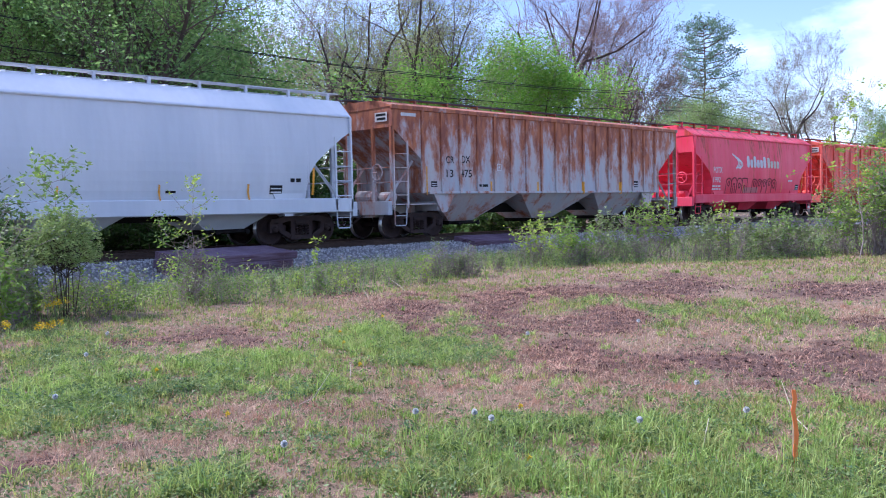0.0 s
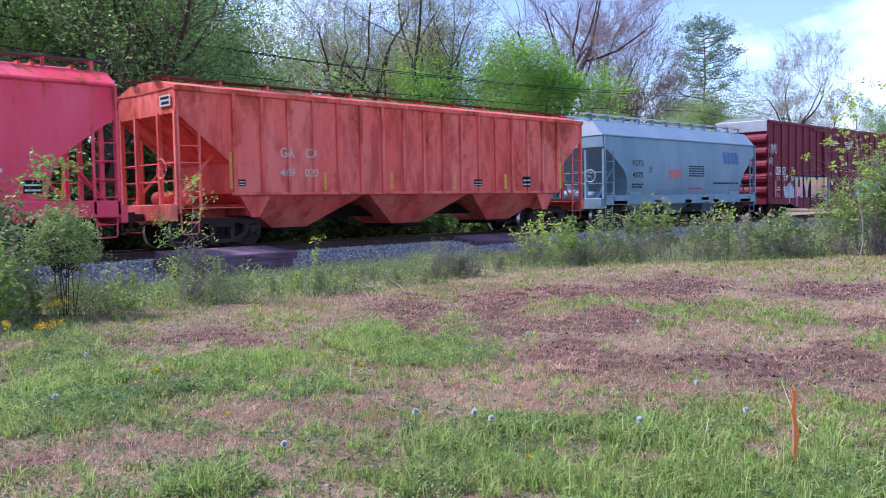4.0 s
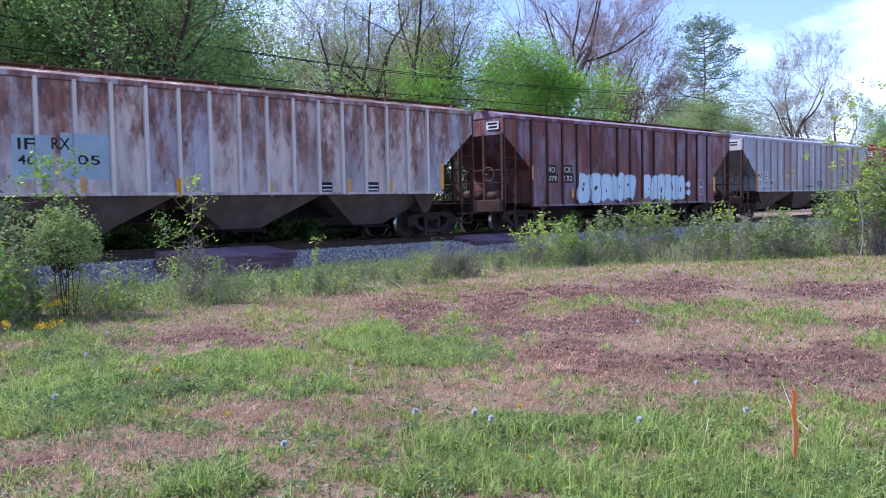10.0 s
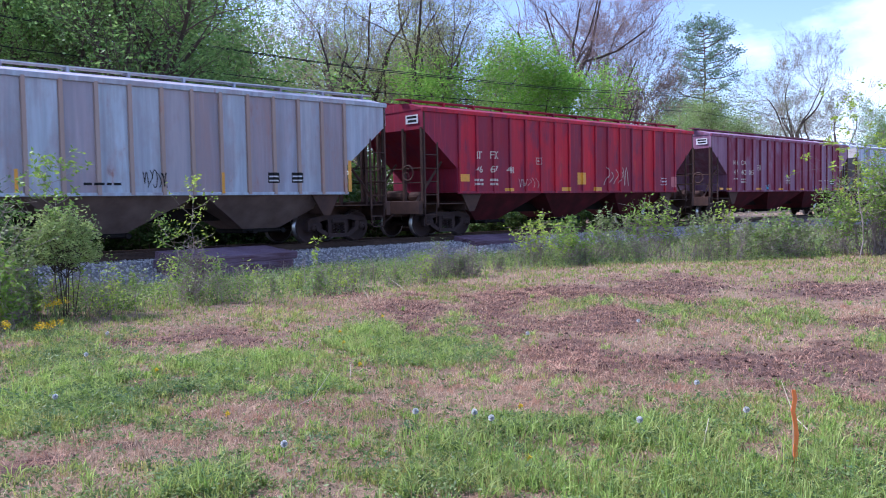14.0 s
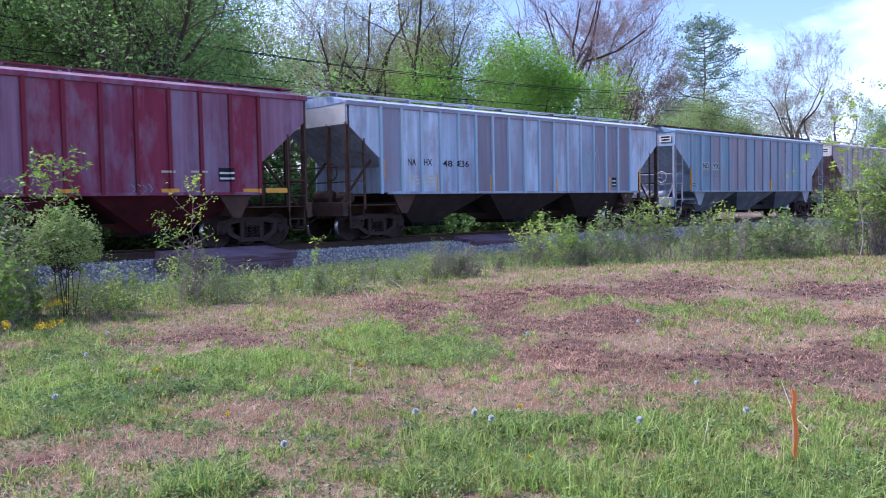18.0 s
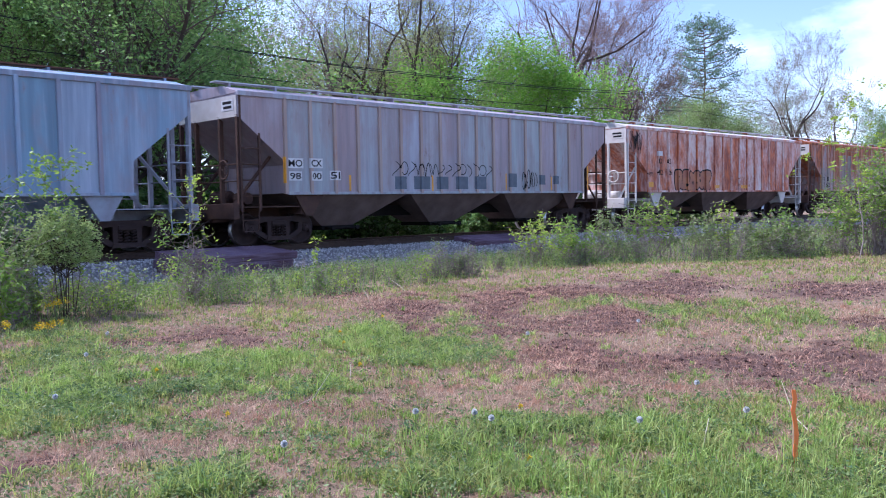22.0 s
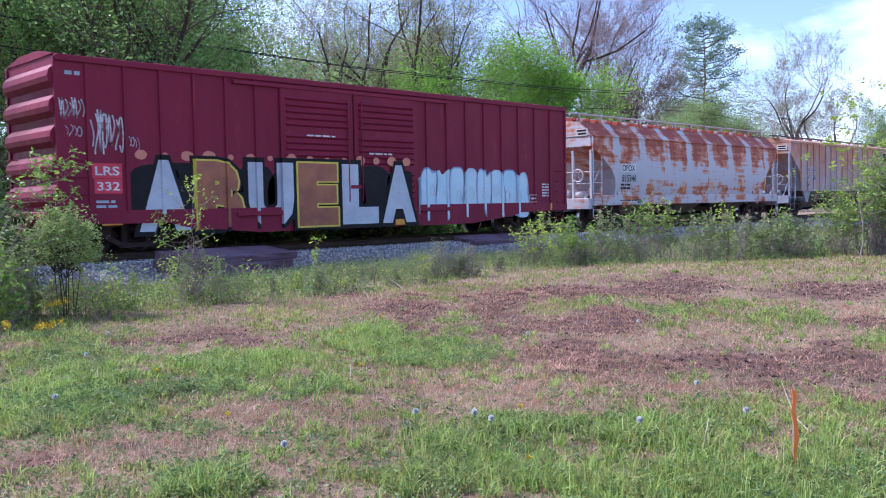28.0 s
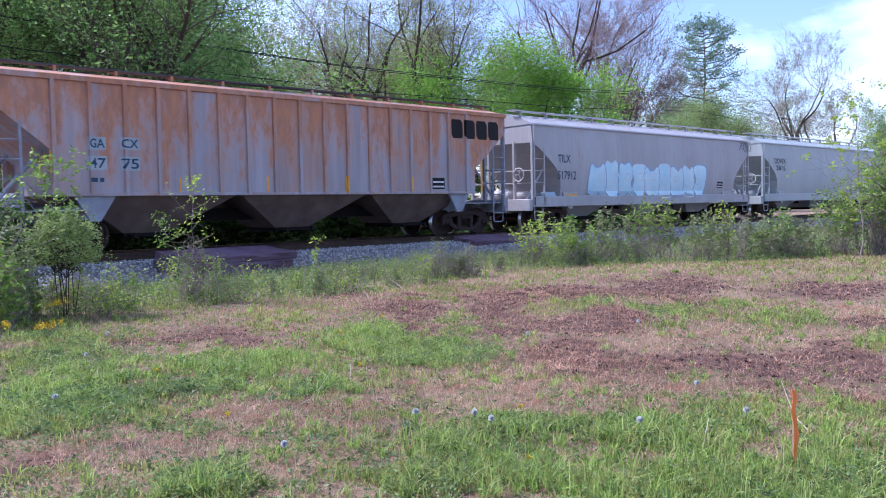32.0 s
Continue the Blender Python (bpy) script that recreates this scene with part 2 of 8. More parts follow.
# ---- markings on the cars: kind, text or count, x0, x1, z0, z1, paint ----
MARKS = {
    "a": [("tape", "", 7.29, 7.33, 1.33, 1.61, "YELLOW"), ("tape", "", 9.71, 9.76, 1.25, 1.65, "YELLOW"), ("tape", "", 12.20, 12.26, 1.26, 1.67, "YELLOW"), ("tape", "", 14.29, 14.36, 1.38, 2.12, "YELLOW"), ("plate", "", 12.90, 13.30, 1.40, 1.64, "BLACK"), ("bars", "", 13.55, 13.92, 1.64, 1.83, "BLACK"), ("bars", "", 9.90, 10.27, 1.39, 1.50, "BLACK")],
    "b": [("text", "CR", 2.28, 2.66, 2.36, 2.59, "BLACK"), ("text", "DX", 3.00, 3.42, 2.38, 2.62, "BLACK"), ("text", "13", 2.30, 2.61, 1.91, 2.16, "BLACK"), ("text", "475", 2.93, 3.49, 1.91, 2.17, "BLACK"), ("tape", "", 4.41, 4.49, 1.36, 1.79, "YELLOW"), ("tape", "", 6.92, 7.01, 1.35, 1.79, "YELLOW"), ("tape", "", 9.62, 9.72, 1.35, 1.81, "YELLOW"), ("tape", "", 12.12, 12.23, 1.34, 1.80, "YELLOW"), ("plate", "", 13.16, 13.53, 1.60, 1.85, "BLACK"), ("plate", "", 1.60, 1.87, 1.60, 1.78, "BLACK"), ("bars", "", 3.79, 4.30, 1.54, 1.69, "BLACK"), ("frame", "", 4.76, 4.98, 2.15, 2.39, "WHITE"), ("tape", "", 1.39, 1.45, 1.36, 2.25, "YELLOW"), ("patch", "", 0.36, 0.99, 3.77, 3.87, "WHITE")],
    "c": [("text", "POTX", 1.67, 2.51, 2.27, 2.55, "WHITE"), ("text", "1992", 1.66, 2.36, 1.83, 2.08, "WHITE"), ("bars", "", 1.60, 2.43, 1.42, 1.69, "WHITE"), ("swoosh", "", 3.59, 4.59, 2.52, 3.18, "WHITE"), ("word", "tstsst", 5.02, 7.18, 2.57, 3.14, "WHITE"), ("arches", "4", 2.90, 5.10, 1.33, 2.10, "BLACK"), ("patch", "", 4.77, 6.35, 1.33, 1.60, "PINK"), ("word", "tsss", 7.28, 8.72, 2.57, 3.10, "CREAM"), ("arches", "5", 5.60, 8.37, 1.33, 2.08, "BLACK"), ("plate", "", 10.73, 11.13, 1.45, 1.74, "BLACK"), ("bars", "", 9.80, 10.37, 1.83, 1.98, "WHITE"), ("tape", "", 9.04, 9.09, 1.35, 1.86, "YELLOW"), ("tape", "", 11.54, 11.60, 1.33, 2.25, "YELLOW"), ("tape", "", 4.72, 4.76, 1.38, 1.82, "YELLOW")],
    "d": [("text", "GA", 3.03, 3.49, 2.39, 2.66, "CREAM"), ("text", "CX", 3.86, 4.25, 2.39, 2.66, "CREAM"), ("text", "469", 3.01, 3.50, 1.88, 2.10, "CREAM"), ("text", "023", 3.82, 4.28, 1.88, 2.10, "CREAM"), ("tape", "", 1.45, 1.53, 1.55, 2.48, "YELLOW"), ("tape", "", 4.47, 4.56, 1.52, 2.02, "YELLOW"), ("tape", "", 6.97, 7.07, 1.54, 2.05, "YELLOW"), ("tape", "", 9.69, 9.81, 1.53, 2.05, "YELLOW"), ("tape", "", 12.21, 12.34, 1.54, 2.04, "YELLOW"), ("tape", "", 15.29, 15.44, 1.54, 2.47, "YELLOW"), ("plate", "", 10.67, 11.07, 1.63, 1.85, "BLACK"), ("plate", "", 13.19, 13.63, 1.61, 1.97, "BLACK"), ("plate", "", 1.70, 1.92, 1.62, 1.79, "BLACK")],
    "e": [("text", "POTX", 1.97, 2.81, 2.47, 2.71, "BLACK"), ("text", "4575", 1.95, 2.72, 1.99, 2.22, "BLACK"), ("brand", "4", 9.73, 11.29, 2.69, 3.26, "BLUE"), ("frame", "", 3.16, 3.39, 2.22, 2.49, "BLACK"), ("patch", "", 4.81, 5.82, 2.02, 2.34, "PINK"), ("bars", "", 6.50, 7.87, 2.03, 2.56, "BLACK"), ("bars", "", 6.47, 7.74, 1.49, 1.58, "RED"), ("bars", "", 1.93, 2.79, 1.53, 1.75, "BLACK"), ("patch", "", 7.62, 8.32, 1.01, 1.15, "GREEN"), ("bars", "", 8.75, 11.21, 1.69, 1.83, "BLACK"), ("patch", "", 0.61, 1.56, 0.91, 1.05, "YELLOW"), ("patch", "", 3.65, 4.19, 0.91, 1.06, "YELLOW"), ("patch", "", 6.20, 6.74, 0.91, 1.05, "YELLOW"), ("patch", "", 8.73, 9.27, 0.91, 1.05, "YELLOW"), ("patch", "", 11.40, 12.43, 0.90, 1.05, "YELLOW")],
    "f": [("box", "KC", 0.84, 1.45, 2.26, 2.67, "BLACK"), ("box", "S", 1.69, 2.03, 2.25, 2.67, "BLACK"), ("text", "11", 0.99, 1.30, 1.97, 2.19, "WHITE"), ("text", "23", 1.78, 2.22, 1.96, 2.20, "WHITE"), ("text", "51", 2.73, 3.12, 1.96, 2.20, "WHITE"), ("frame", "", 2.79, 3.04, 2.42, 2.68, "WHITE"), ("patch", "", 0.81, 0.91, 1.09, 1.99, "YELLOW"), ("patch", "", 0.92, 1.37, 0.87, 1.01, "YELLOW"), ("patch", "", 3.06, 3.17, 1.04, 1.51, "YELLOW"), ("bars", "", 1.00, 1.43, 1.39, 1.63, "WHITE"), ("bars", "", 1.78, 2.22, 1.39, 1.63, "WHITE"), ("scrawl", "6", 0.00, 0.97, 3.27, 3.91, "WHITE"), ("scrawl", "5", 0.05, 0.55, 2.74, 3.19, "WHITE"), ("scrawl", "4", 0.13, 0.41, 2.13, 2.39, "WHITE"), ("scrawl", "4", 0.96, 1.46, 1.08, 1.31, "WHITE"), ("blobs", "6", 1.89, 3.12, 0.68, 1.96, "SILVER"), ("HYPE", "HYPE", 3.21, 7.30, 0.57, 2.18, "PINK"), ("bars", "", 7.63, 8.63, 3.95, 4.27, "WHITE"), ("bars", "", 10.00, 11.10, 3.94, 4.27, "WHITE"), ("patch", "", 9.97, 10.26, 2.91, 3.03, "WHITE"), ("scrawl", "5", 17.99, 18.63, 3.80, 4.76, "WHITE"), ("patch", "", 8.45, 8.76, 1.45, 1.62, "YELLOW"), ("patch", "", 9.55, 9.70, 1.43, 1.91, "YELLOW"), ("patch", "", 12.72, 12.86, 1.10, 1.65, "YELLOW"), ("patch", "", 15.41, 15.57, 1.07, 1.57, "YELLOW"), ("patch", "", 17.20, 17.70, 0.85, 1.03, "YELLOW"), ("patch", "", 17.68, 17.80, 1.07, 1.97, "YELLOW"), ("wild", "6", 11.62, 15.61, 0.78, 2.23, "CYAN"), ("scrawl", "5", 15.55, 16.35, 1.57, 2.09, "CYAN"), ("bars", "", 16.35, 16.92, 1.79, 2.18, "WHITE"), ("frame", "", 16.37, 16.82, 1.35, 1.65, "WHITE"), ("patch", "", 7.88, 8.11, 1.73, 1.96, "WHITE"), ("patch", "", 10.36, 10.55, 1.72, 1.95, "WHITE"), ("patch", "", 8.40, 8.68, 2.46, 2.59, "WHITE")],
    "g": [("patch", "", 2.21, 3.08, 1.75, 2.72, "PALEBLUE"), ("patch", "", 3.24, 4.35, 1.76, 2.80, "PALEBLUE"), ("text", "IF", 2.33, 2.68, 2.40, 2.65, "BLACK"), ("text", "RX", 3.04, 3.46, 2.42, 2.68, "BLACK"), ("text", "46", 2.32, 2.67, 2.07, 2.29, "BLACK"), ("text", "05", 3.59, 4.13, 2.09, 2.31, "BLACK"), ("tape", "", 1.40, 1.47, 1.45, 2.18, "YELLOW"), ("tape", "", 3.67, 3.75, 1.36, 1.83, "YELLOW"), ("tape", "", 6.01, 6.11, 1.35, 1.81, "YELLOW"), ("tape", "", 8.70, 8.80, 1.35, 1.78, "YELLOW"), ("tape", "", 11.36, 11.48, 1.36, 1.84, "YELLOW"), ("tape", "", 12.94, 13.07, 1.37, 1.85, "YELLOW"), ("tape", "", 15.16, 15.30, 1.52, 2.36, "YELLOW"), ("plate", "", 10.42, 10.81, 1.46, 1.73, "BLACK"), ("plate", "", 12.11, 12.54, 1.46, 1.74, "BLACK")],
    "h": [("boxd", "MO", 2.38, 2.88, 2.09, 2.38, "CREAM"), ("boxd", "CX", 3.39, 3.86, 2.10, 2.40, "CREAM"), ("boxd", "979", 2.41, 2.99, 1.78, 2.05, "CREAM"), ("boxd", "132", 3.35, 3.94, 1.79, 2.06, "CREAM"), ("wildw", "5", 4.22, 8.14, 0.99, 2.19, "PALEWHITE"), ("wildw", "6", 8.83, 12.15, 0.99, 2.15, "PALEWHITE"), ("dots", "", 12.25, 12.68, 1.15, 1.95, "PALEWHITE"), ("tape", "", 1.46, 1.56, 1.87, 2.36, "YELLOW"), ("tape", "", 3.88, 4.00, 1.21, 1.53, "YELLOW"), ("tape", "", 14.78, 14.96, 1.44, 2.08, "YELLOW"), ("frame", "", 13.41, 13.85, 1.25, 1.96, "CREAM")],
    "i": [("box", "MO", 1.53, 2.10, 2.02, 2.37, "BLACK"), ("box", "CX", 2.25, 2.78, 2.03, 2.39, "BLACK"), ("box", "97", 1.55, 2.05, 1.61, 1.95, "BLACK"), ("box", "90", 2.24, 2.71, 1.61, 1.96, "BLACK"), ("box", "82", 2.95, 3.39, 1.64, 1.98, "BLACK"), ("tape", "", 1.39, 1.45, 1.39, 2.36, "YELLOW"), ("tape", "", 3.66, 3.72, 1.43, 1.96, "YELLOW"), ("tape", "", 6.06, 6.14, 1.42, 1.98, "YELLOW"), ("tape", "", 11.06, 11.16, 1.43, 1.96, "YELLOW"), ("tape", "", 15.22, 15.34, 1.46, 2.36, "YELLOW"), ("scrawl", "5", 8.97, 9.56, 1.57, 2.02, "BLACK"), ("plate", "", 12.49, 12.85, 1.70, 1.98, "BLACK"), ("plate", "", 13.25, 13.63, 1.71, 1.99, "BLACK"), ("bars", "", 7.55, 8.52, 1.58, 1.69, "BLACK")],
    "j": [("text", "IT", 2.40, 2.72, 2.54, 2.79, "CREAM"), ("text", "FX", 3.12, 3.55, 2.56, 2.81, "CREAM"), ("text", "46", 2.39, 2.74, 2.08, 2.31, "CREAM"), ("text", "67", 3.13, 3.52, 2.09, 2.32, "CREAM"), ("text", "41", 3.96, 4.34, 2.08, 2.31, "CREAM"), ("patch", "", 1.60, 2.09, 1.78, 2.02, "YELLOW"), ("patch", "", 3.86, 4.35, 1.45, 1.56, "YELLOW"), ("patch", "", 7.08, 7.58, 1.45, 1.59, "YELLOW"), ("bars", "", 2.33, 2.76, 1.60, 1.87, "CREAM"), ("bars", "", 3.10, 3.51, 1.60, 1.88, "CREAM"), ("scrawl", "5", 4.61, 5.74, 1.56, 1.93, "CREAM"), ("frame", "", 5.58, 5.84, 2.41, 2.65, "CREAM"), ("scrawl", "5", 9.76, 11.46, 1.60, 2.40, "CREAM"), ("patch", "", 8.06, 8.60, 1.70, 2.15, "YELLOW"), ("patch", "", 9.10, 9.64, 1.45, 1.60, "YELLOW"), ("frame", "", 14.01, 14.46, 1.69, 1.99, "WHITE"), ("patch", "", 14.86, 15.27, 1.60, 2.05, "PINK")],
    "k": [("text", "MO", 2.16, 2.63, 2.67, 2.90, "CREAM"), ("text", "CX", 2.96, 3.39, 2.68, 2.92, "CREAM"), ("text", "49", 2.19, 2.59, 2.21, 2.45, "CREAM"), ("text", "40", 2.95, 3.37, 2.21, 2.44, "CREAM"), ("text", "06", 3.78, 4.16, 2.21, 2.45, "CREAM"), ("frame", "", 4.67, 4.95, 2.45, 2.71, "CREAM"), ("bars", "", 2.19, 2.60, 1.94, 2.04, "CREAM"), ("bars", "", 2.95, 3.38, 1.77, 2.02, "CREAM"), ("scrawl", "4", 5.58, 5.93, 1.48, 1.76, "CYAN"), ("patch", "", 0.77, 1.13, 1.48, 1.58, "YELLOW"), ("patch", "", 1.45, 1.98, 1.47, 1.57, "YELLOW"), ("patch", "", 4.57, 5.01, 1.48, 1.57, "YELLOW"), ("patch", "", 7.15, 7.58, 1.47, 1.56, "YELLOW"), ("text", "DO NOT", 8.02, 8.52, 2.06, 2.17, "CREAM"), ("text", "HAMMER", 8.01, 8.55, 1.90, 2.02, "CREAM"), ("text", "ON CAR", 8.01, 8.52, 1.77, 1.87, "CREAM"), ("plate", "", 13.93, 14.38, 1.73, 2.08, "BLACK"), ("patch", "", 9.89, 10.36, 1.45, 1.54, "YELLOW"), ("patch", "", 12.36, 12.83, 1.44, 1.55, "YELLOW"), ("patch", "", 14.64, 15.16, 1.44, 1.55, "YELLOW"), ("patch", "", 15.34, 16.02, 1.44, 1.57, "YELLOW"), ("scrawl", "4", 11.56, 12.13, 1.45, 1.68, "CYAN"), ("bars", "", 12.37, 12.75, 1.90, 1.99, "CREAM"), ("bars", "", 13.16, 13.67, 1.91, 2.00, "CREAM")],
    "l": [("text", "NA", 2.37, 2.69, 2.26, 2.47, "BLACK"), ("text", "HX", 3.04, 3.39, 2.27, 2.48, "BLACK"), ("text", "48", 3.87, 4.31, 2.25, 2.45, "BLACK"), ("text", "836", 4.52, 5.09, 2.25, 2.46, "BLACK"), ("bars", "", 2.38, 2.81, 1.63, 1.96, "CREAM"), ("bars", "", 2.95, 3.50, 1.63, 1.96, "CREAM"), ("tape", "", 1.37, 1.41, 1.85, 2.45, "YELLOW"), ("tape", "", 3.60, 3.65, 1.46, 2.01, "YELLOW"), ("tape", "", 6.12, 6.18, 1.47, 2.02, "YELLOW"), ("tape", "", 9.78, 9.85, 1.45, 1.91, "YELLOW"), ("tape", "", 13.17, 13.26, 1.44, 2.01, "YELLOW"), ("tape", "", 15.35, 15.45, 1.47, 2.37, "YELLOW"), ("scrawl", "5", 11.47, 12.52, 1.53, 3.42, "PALEBLUE"), ("plate", "", 13.36, 13.67, 1.62, 1.98, "BLACK")],
    "m": [("boxg", "ND", 2.42, 3.01, 2.43, 2.74, "BLACK"), ("boxg", "YX", 3.33, 3.96, 2.40, 2.74, "BLACK"), ("text", "838", 2.38, 3.04, 2.08, 2.35, "DIM"), ("text", "052", 3.36, 3.95, 2.07, 2.36, "DIM"), ("tape", "", 1.28, 1.33, 1.49, 2.39, "YELLOW"), ("tape", "", 4.11, 4.17, 1.48, 1.95, "YELLOW"), ("tape", "", 6.75, 6.82, 1.47, 1.96, "YELLOW"), ("tape", "", 9.34, 9.43, 1.46, 1.96, "YELLOW"), ("scrawl", "3", 8.57, 9.12, 2.88, 3.39, "PALEBLUE"), ("plate", "", 1.47, 1.73, 1.62, 1.77, "BLACK")],
    "n": [("box", "MO", 1.49, 2.02, 2.11, 2.38, "BLACK"), ("box", "CX", 2.22, 2.68, 2.12, 2.39, "BLACK"), ("box", "98", 1.54, 1.96, 1.77, 2.02, "BLACK"), ("box", "00", 2.26, 2.66, 1.77, 2.03, "BLACK"), ("box", "51", 2.93, 3.32, 1.79, 2.06, "BLACK"), ("scrawl", "14", 5.27, 9.82, 1.89, 2.42, "BLACK"), ("patch", "", 5.40, 5.88, 1.53, 1.92, "SLATE"), ("patch", "", 6.19, 6.89, 1.53, 1.93, "SLATE"), ("patch", "", 7.18, 7.71, 1.53, 1.93, "SLATE"), ("patch", "", 8.05, 8.63, 1.53, 1.94, "SLATE"), ("patch", "", 8.95, 9.53, 1.53, 1.95, "SLATE"), ("tape", "", 1.35, 1.41, 1.70, 2.41, "YELLOW"), ("tape", "", 3.62, 3.69, 1.48, 1.94, "YELLOW"), ("tape", "", 6.96, 7.03, 1.47, 1.96, "YELLOW"), ("patch", "", 10.68, 11.13, 1.60, 2.07, "SLATE"), ("patch", "", 12.36, 12.72, 1.69, 2.03, "SLATE"), ("patch", "", 13.18, 13.52, 1.71, 2.01, "SLATE"), ("scrawl", "6", 11.41, 12.26, 1.49, 2.27, "BLACK"), ("tape", "", 10.52, 10.58, 1.49, 2.06, "YELLOW"), ("tape", "", 13.04, 13.11, 1.49, 1.97, "YELLOW"), ("tape", "", 15.28, 15.36, 1.53, 2.39, "YELLOW")],
    "o": [("text", "MO", 2.30, 2.63, 2.59, 2.83, "BLACK"), ("text", "CX", 3.06, 3.38, 2.59, 2.83, "BLACK"), ("text", "482", 2.23, 2.71, 2.12, 2.35, "BLACK"), ("text", "156", 3.01, 3.44, 2.13, 2.37, "BLACK"), ("patch", "", 1.49, 1.96, 1.61, 1.82, "YELLOW"), ("patch", "", 4.59, 5.08, 1.58, 1.70, "YELLOW"), ("patch", "", 7.22, 7.73, 1.56, 1.70, "YELLOW"), ("patch", "", 9.92, 10.45, 1.55, 1.71, "YELLOW"), ("RCAN", "REAR", 3.71, 6.87, 1.44, 2.39, "UMBER"), ("patch", "", 2.26, 2.70, 2.93, 3.13, "WHITE"), ("scrawl", "5", 1.43, 1.90, 2.01, 2.25, "BLACK"), ("scrawl", "9", 0.16, 1.07, 2.95, 3.91, "BLACK"), ("scrawl", "5", 8.72, 11.10, 1.49, 2.21, "UMBER")],
    "p": [("patch", "", 1.54, 2.09, 1.51, 2.69, "DUST"), ("patch", "", 2.22, 2.78, 1.51, 2.68, "DUST"), ("text", "DJ", 1.70, 2.01, 1.96, 2.20, "BLACK"), ("text", "TX", 2.33, 2.67, 1.96, 2.21, "BLACK"), ("text", "475", 1.69, 2.04, 1.62, 1.87, "BLACK"), ("text", "620", 2.25, 2.77, 1.62, 1.86, "BLACK"), ("tape", "", 1.44, 1.51, 1.41, 2.33, "YELLOW"), ("tape", "", 3.66, 3.74, 1.42, 1.89, "YELLOW"), ("tape", "", 6.96, 7.06, 1.41, 1.90, "YELLOW"), ("tape", "", 9.69, 9.81, 1.40, 1.90, "YELLOW"), ("tape", "", 13.05, 13.18, 1.39, 1.95, "YELLOW"), ("tape", "", 15.30, 15.44, 1.39, 2.36, "YELLOW"), ("patch", "", 9.85, 10.47, 2.43, 2.87, "WHITE"), ("patch", "", 9.84, 10.46, 1.97, 2.42, "SIGNBLUE"), ("plate", "", 12.44, 12.90, 1.62, 1.94, "BLACK"), ("plate", "", 13.23, 13.66, 1.62, 1.95, "BLACK"), ("patch", "", 12.40, 12.94, 2.32, 3.07, "SLATE"), ("patch", "", 4.65, 5.09, 1.67, 3.50, "DUST"), ("patch", "", 5.45, 5.87, 1.65, 3.48, "DUST"), ("bars", "", 2.95, 3.60, 1.72, 1.97, "DUST")],
    "q": [("boxr", "LRS", 0.77, 1.42, 1.82, 2.11, "WHITE"), ("boxr", "332", 0.81, 1.42, 1.47, 1.75, "WHITE"), ("patch", "", 0.93, 1.42, 0.70, 0.93, "YELLOW"), ("bars", "", 0.81, 1.30, 1.06, 1.28, "PALEBLUE"), ("scrawl", "6", 0.05, 0.62, 3.07, 3.61, "WHITE"), ("scrawl", "4", 0.15, 0.53, 2.69, 3.03, "WHITE"), ("scrawl", "8", 0.72, 1.50, 2.33, 3.37, "WHITE"), ("scrawl", "4", 1.63, 1.91, 2.48, 2.81, "WHITE"), ("bars", "", 0.20, 0.54, 4.04, 4.20, "PALEBLUE"), ("ABUELA", "ABUELA", 1.75, 10.86, 0.47, 2.30, "SILVER"), ("wild", "8", 11.11, 16.39, 0.53, 2.25, "PALECYAN"), ("patch", "", 6.80, 7.37, 0.41, 0.63, "YELLOW"), ("patch", "", 9.94, 10.43, 0.45, 0.62, "YELLOW"), ("patch", "", 13.02, 13.37, 0.60, 0.75, "YELLOW"), ("patch", "", 14.79, 15.24, 0.77, 0.89, "YELLOW"), ("patch", "", 17.35, 17.85, 0.76, 1.01, "YELLOW"), ("frame", "", 16.48, 16.87, 1.06, 1.33, "WHITE"), ("bars", "", 17.20, 17.59, 1.22, 1.73, "WHITE"), ("bars", "", 6.72, 7.71, 2.96, 3.04, "WHITE"), ("bars", "", 8.95, 9.84, 2.51, 2.60, "WHITE")],
    "r": [("box", "OFOX", 1.97, 3.03, 2.20, 2.55, "BLACK"), ("text", "815346", 2.02, 3.05, 1.82, 2.10, "BLACK"), ("tape", "", 4.22, 4.29, 1.42, 1.84, "YELLOW"), ("tape", "", 6.90, 6.98, 1.41, 1.87, "YELLOW"), ("tape", "", 9.47, 9.56, 1.40, 1.89, "YELLOW"), ("tape", "", 12.18, 12.29, 1.38, 1.88, "YELLOW"), ("tape", "", 14.93, 15.05, 1.41, 2.05, "YELLOW"), ("plate", "", 3.14, 3.40, 0.96, 1.12, "BLACK"), ("bars", "", 1.96, 2.68, 1.46, 1.74, "BLACK"), ("bars", "", 1.89, 3.11, 1.01, 1.09, "BLACK"), ("plate", "", 14.11, 14.39, 0.99, 1.09, "BLACK")],
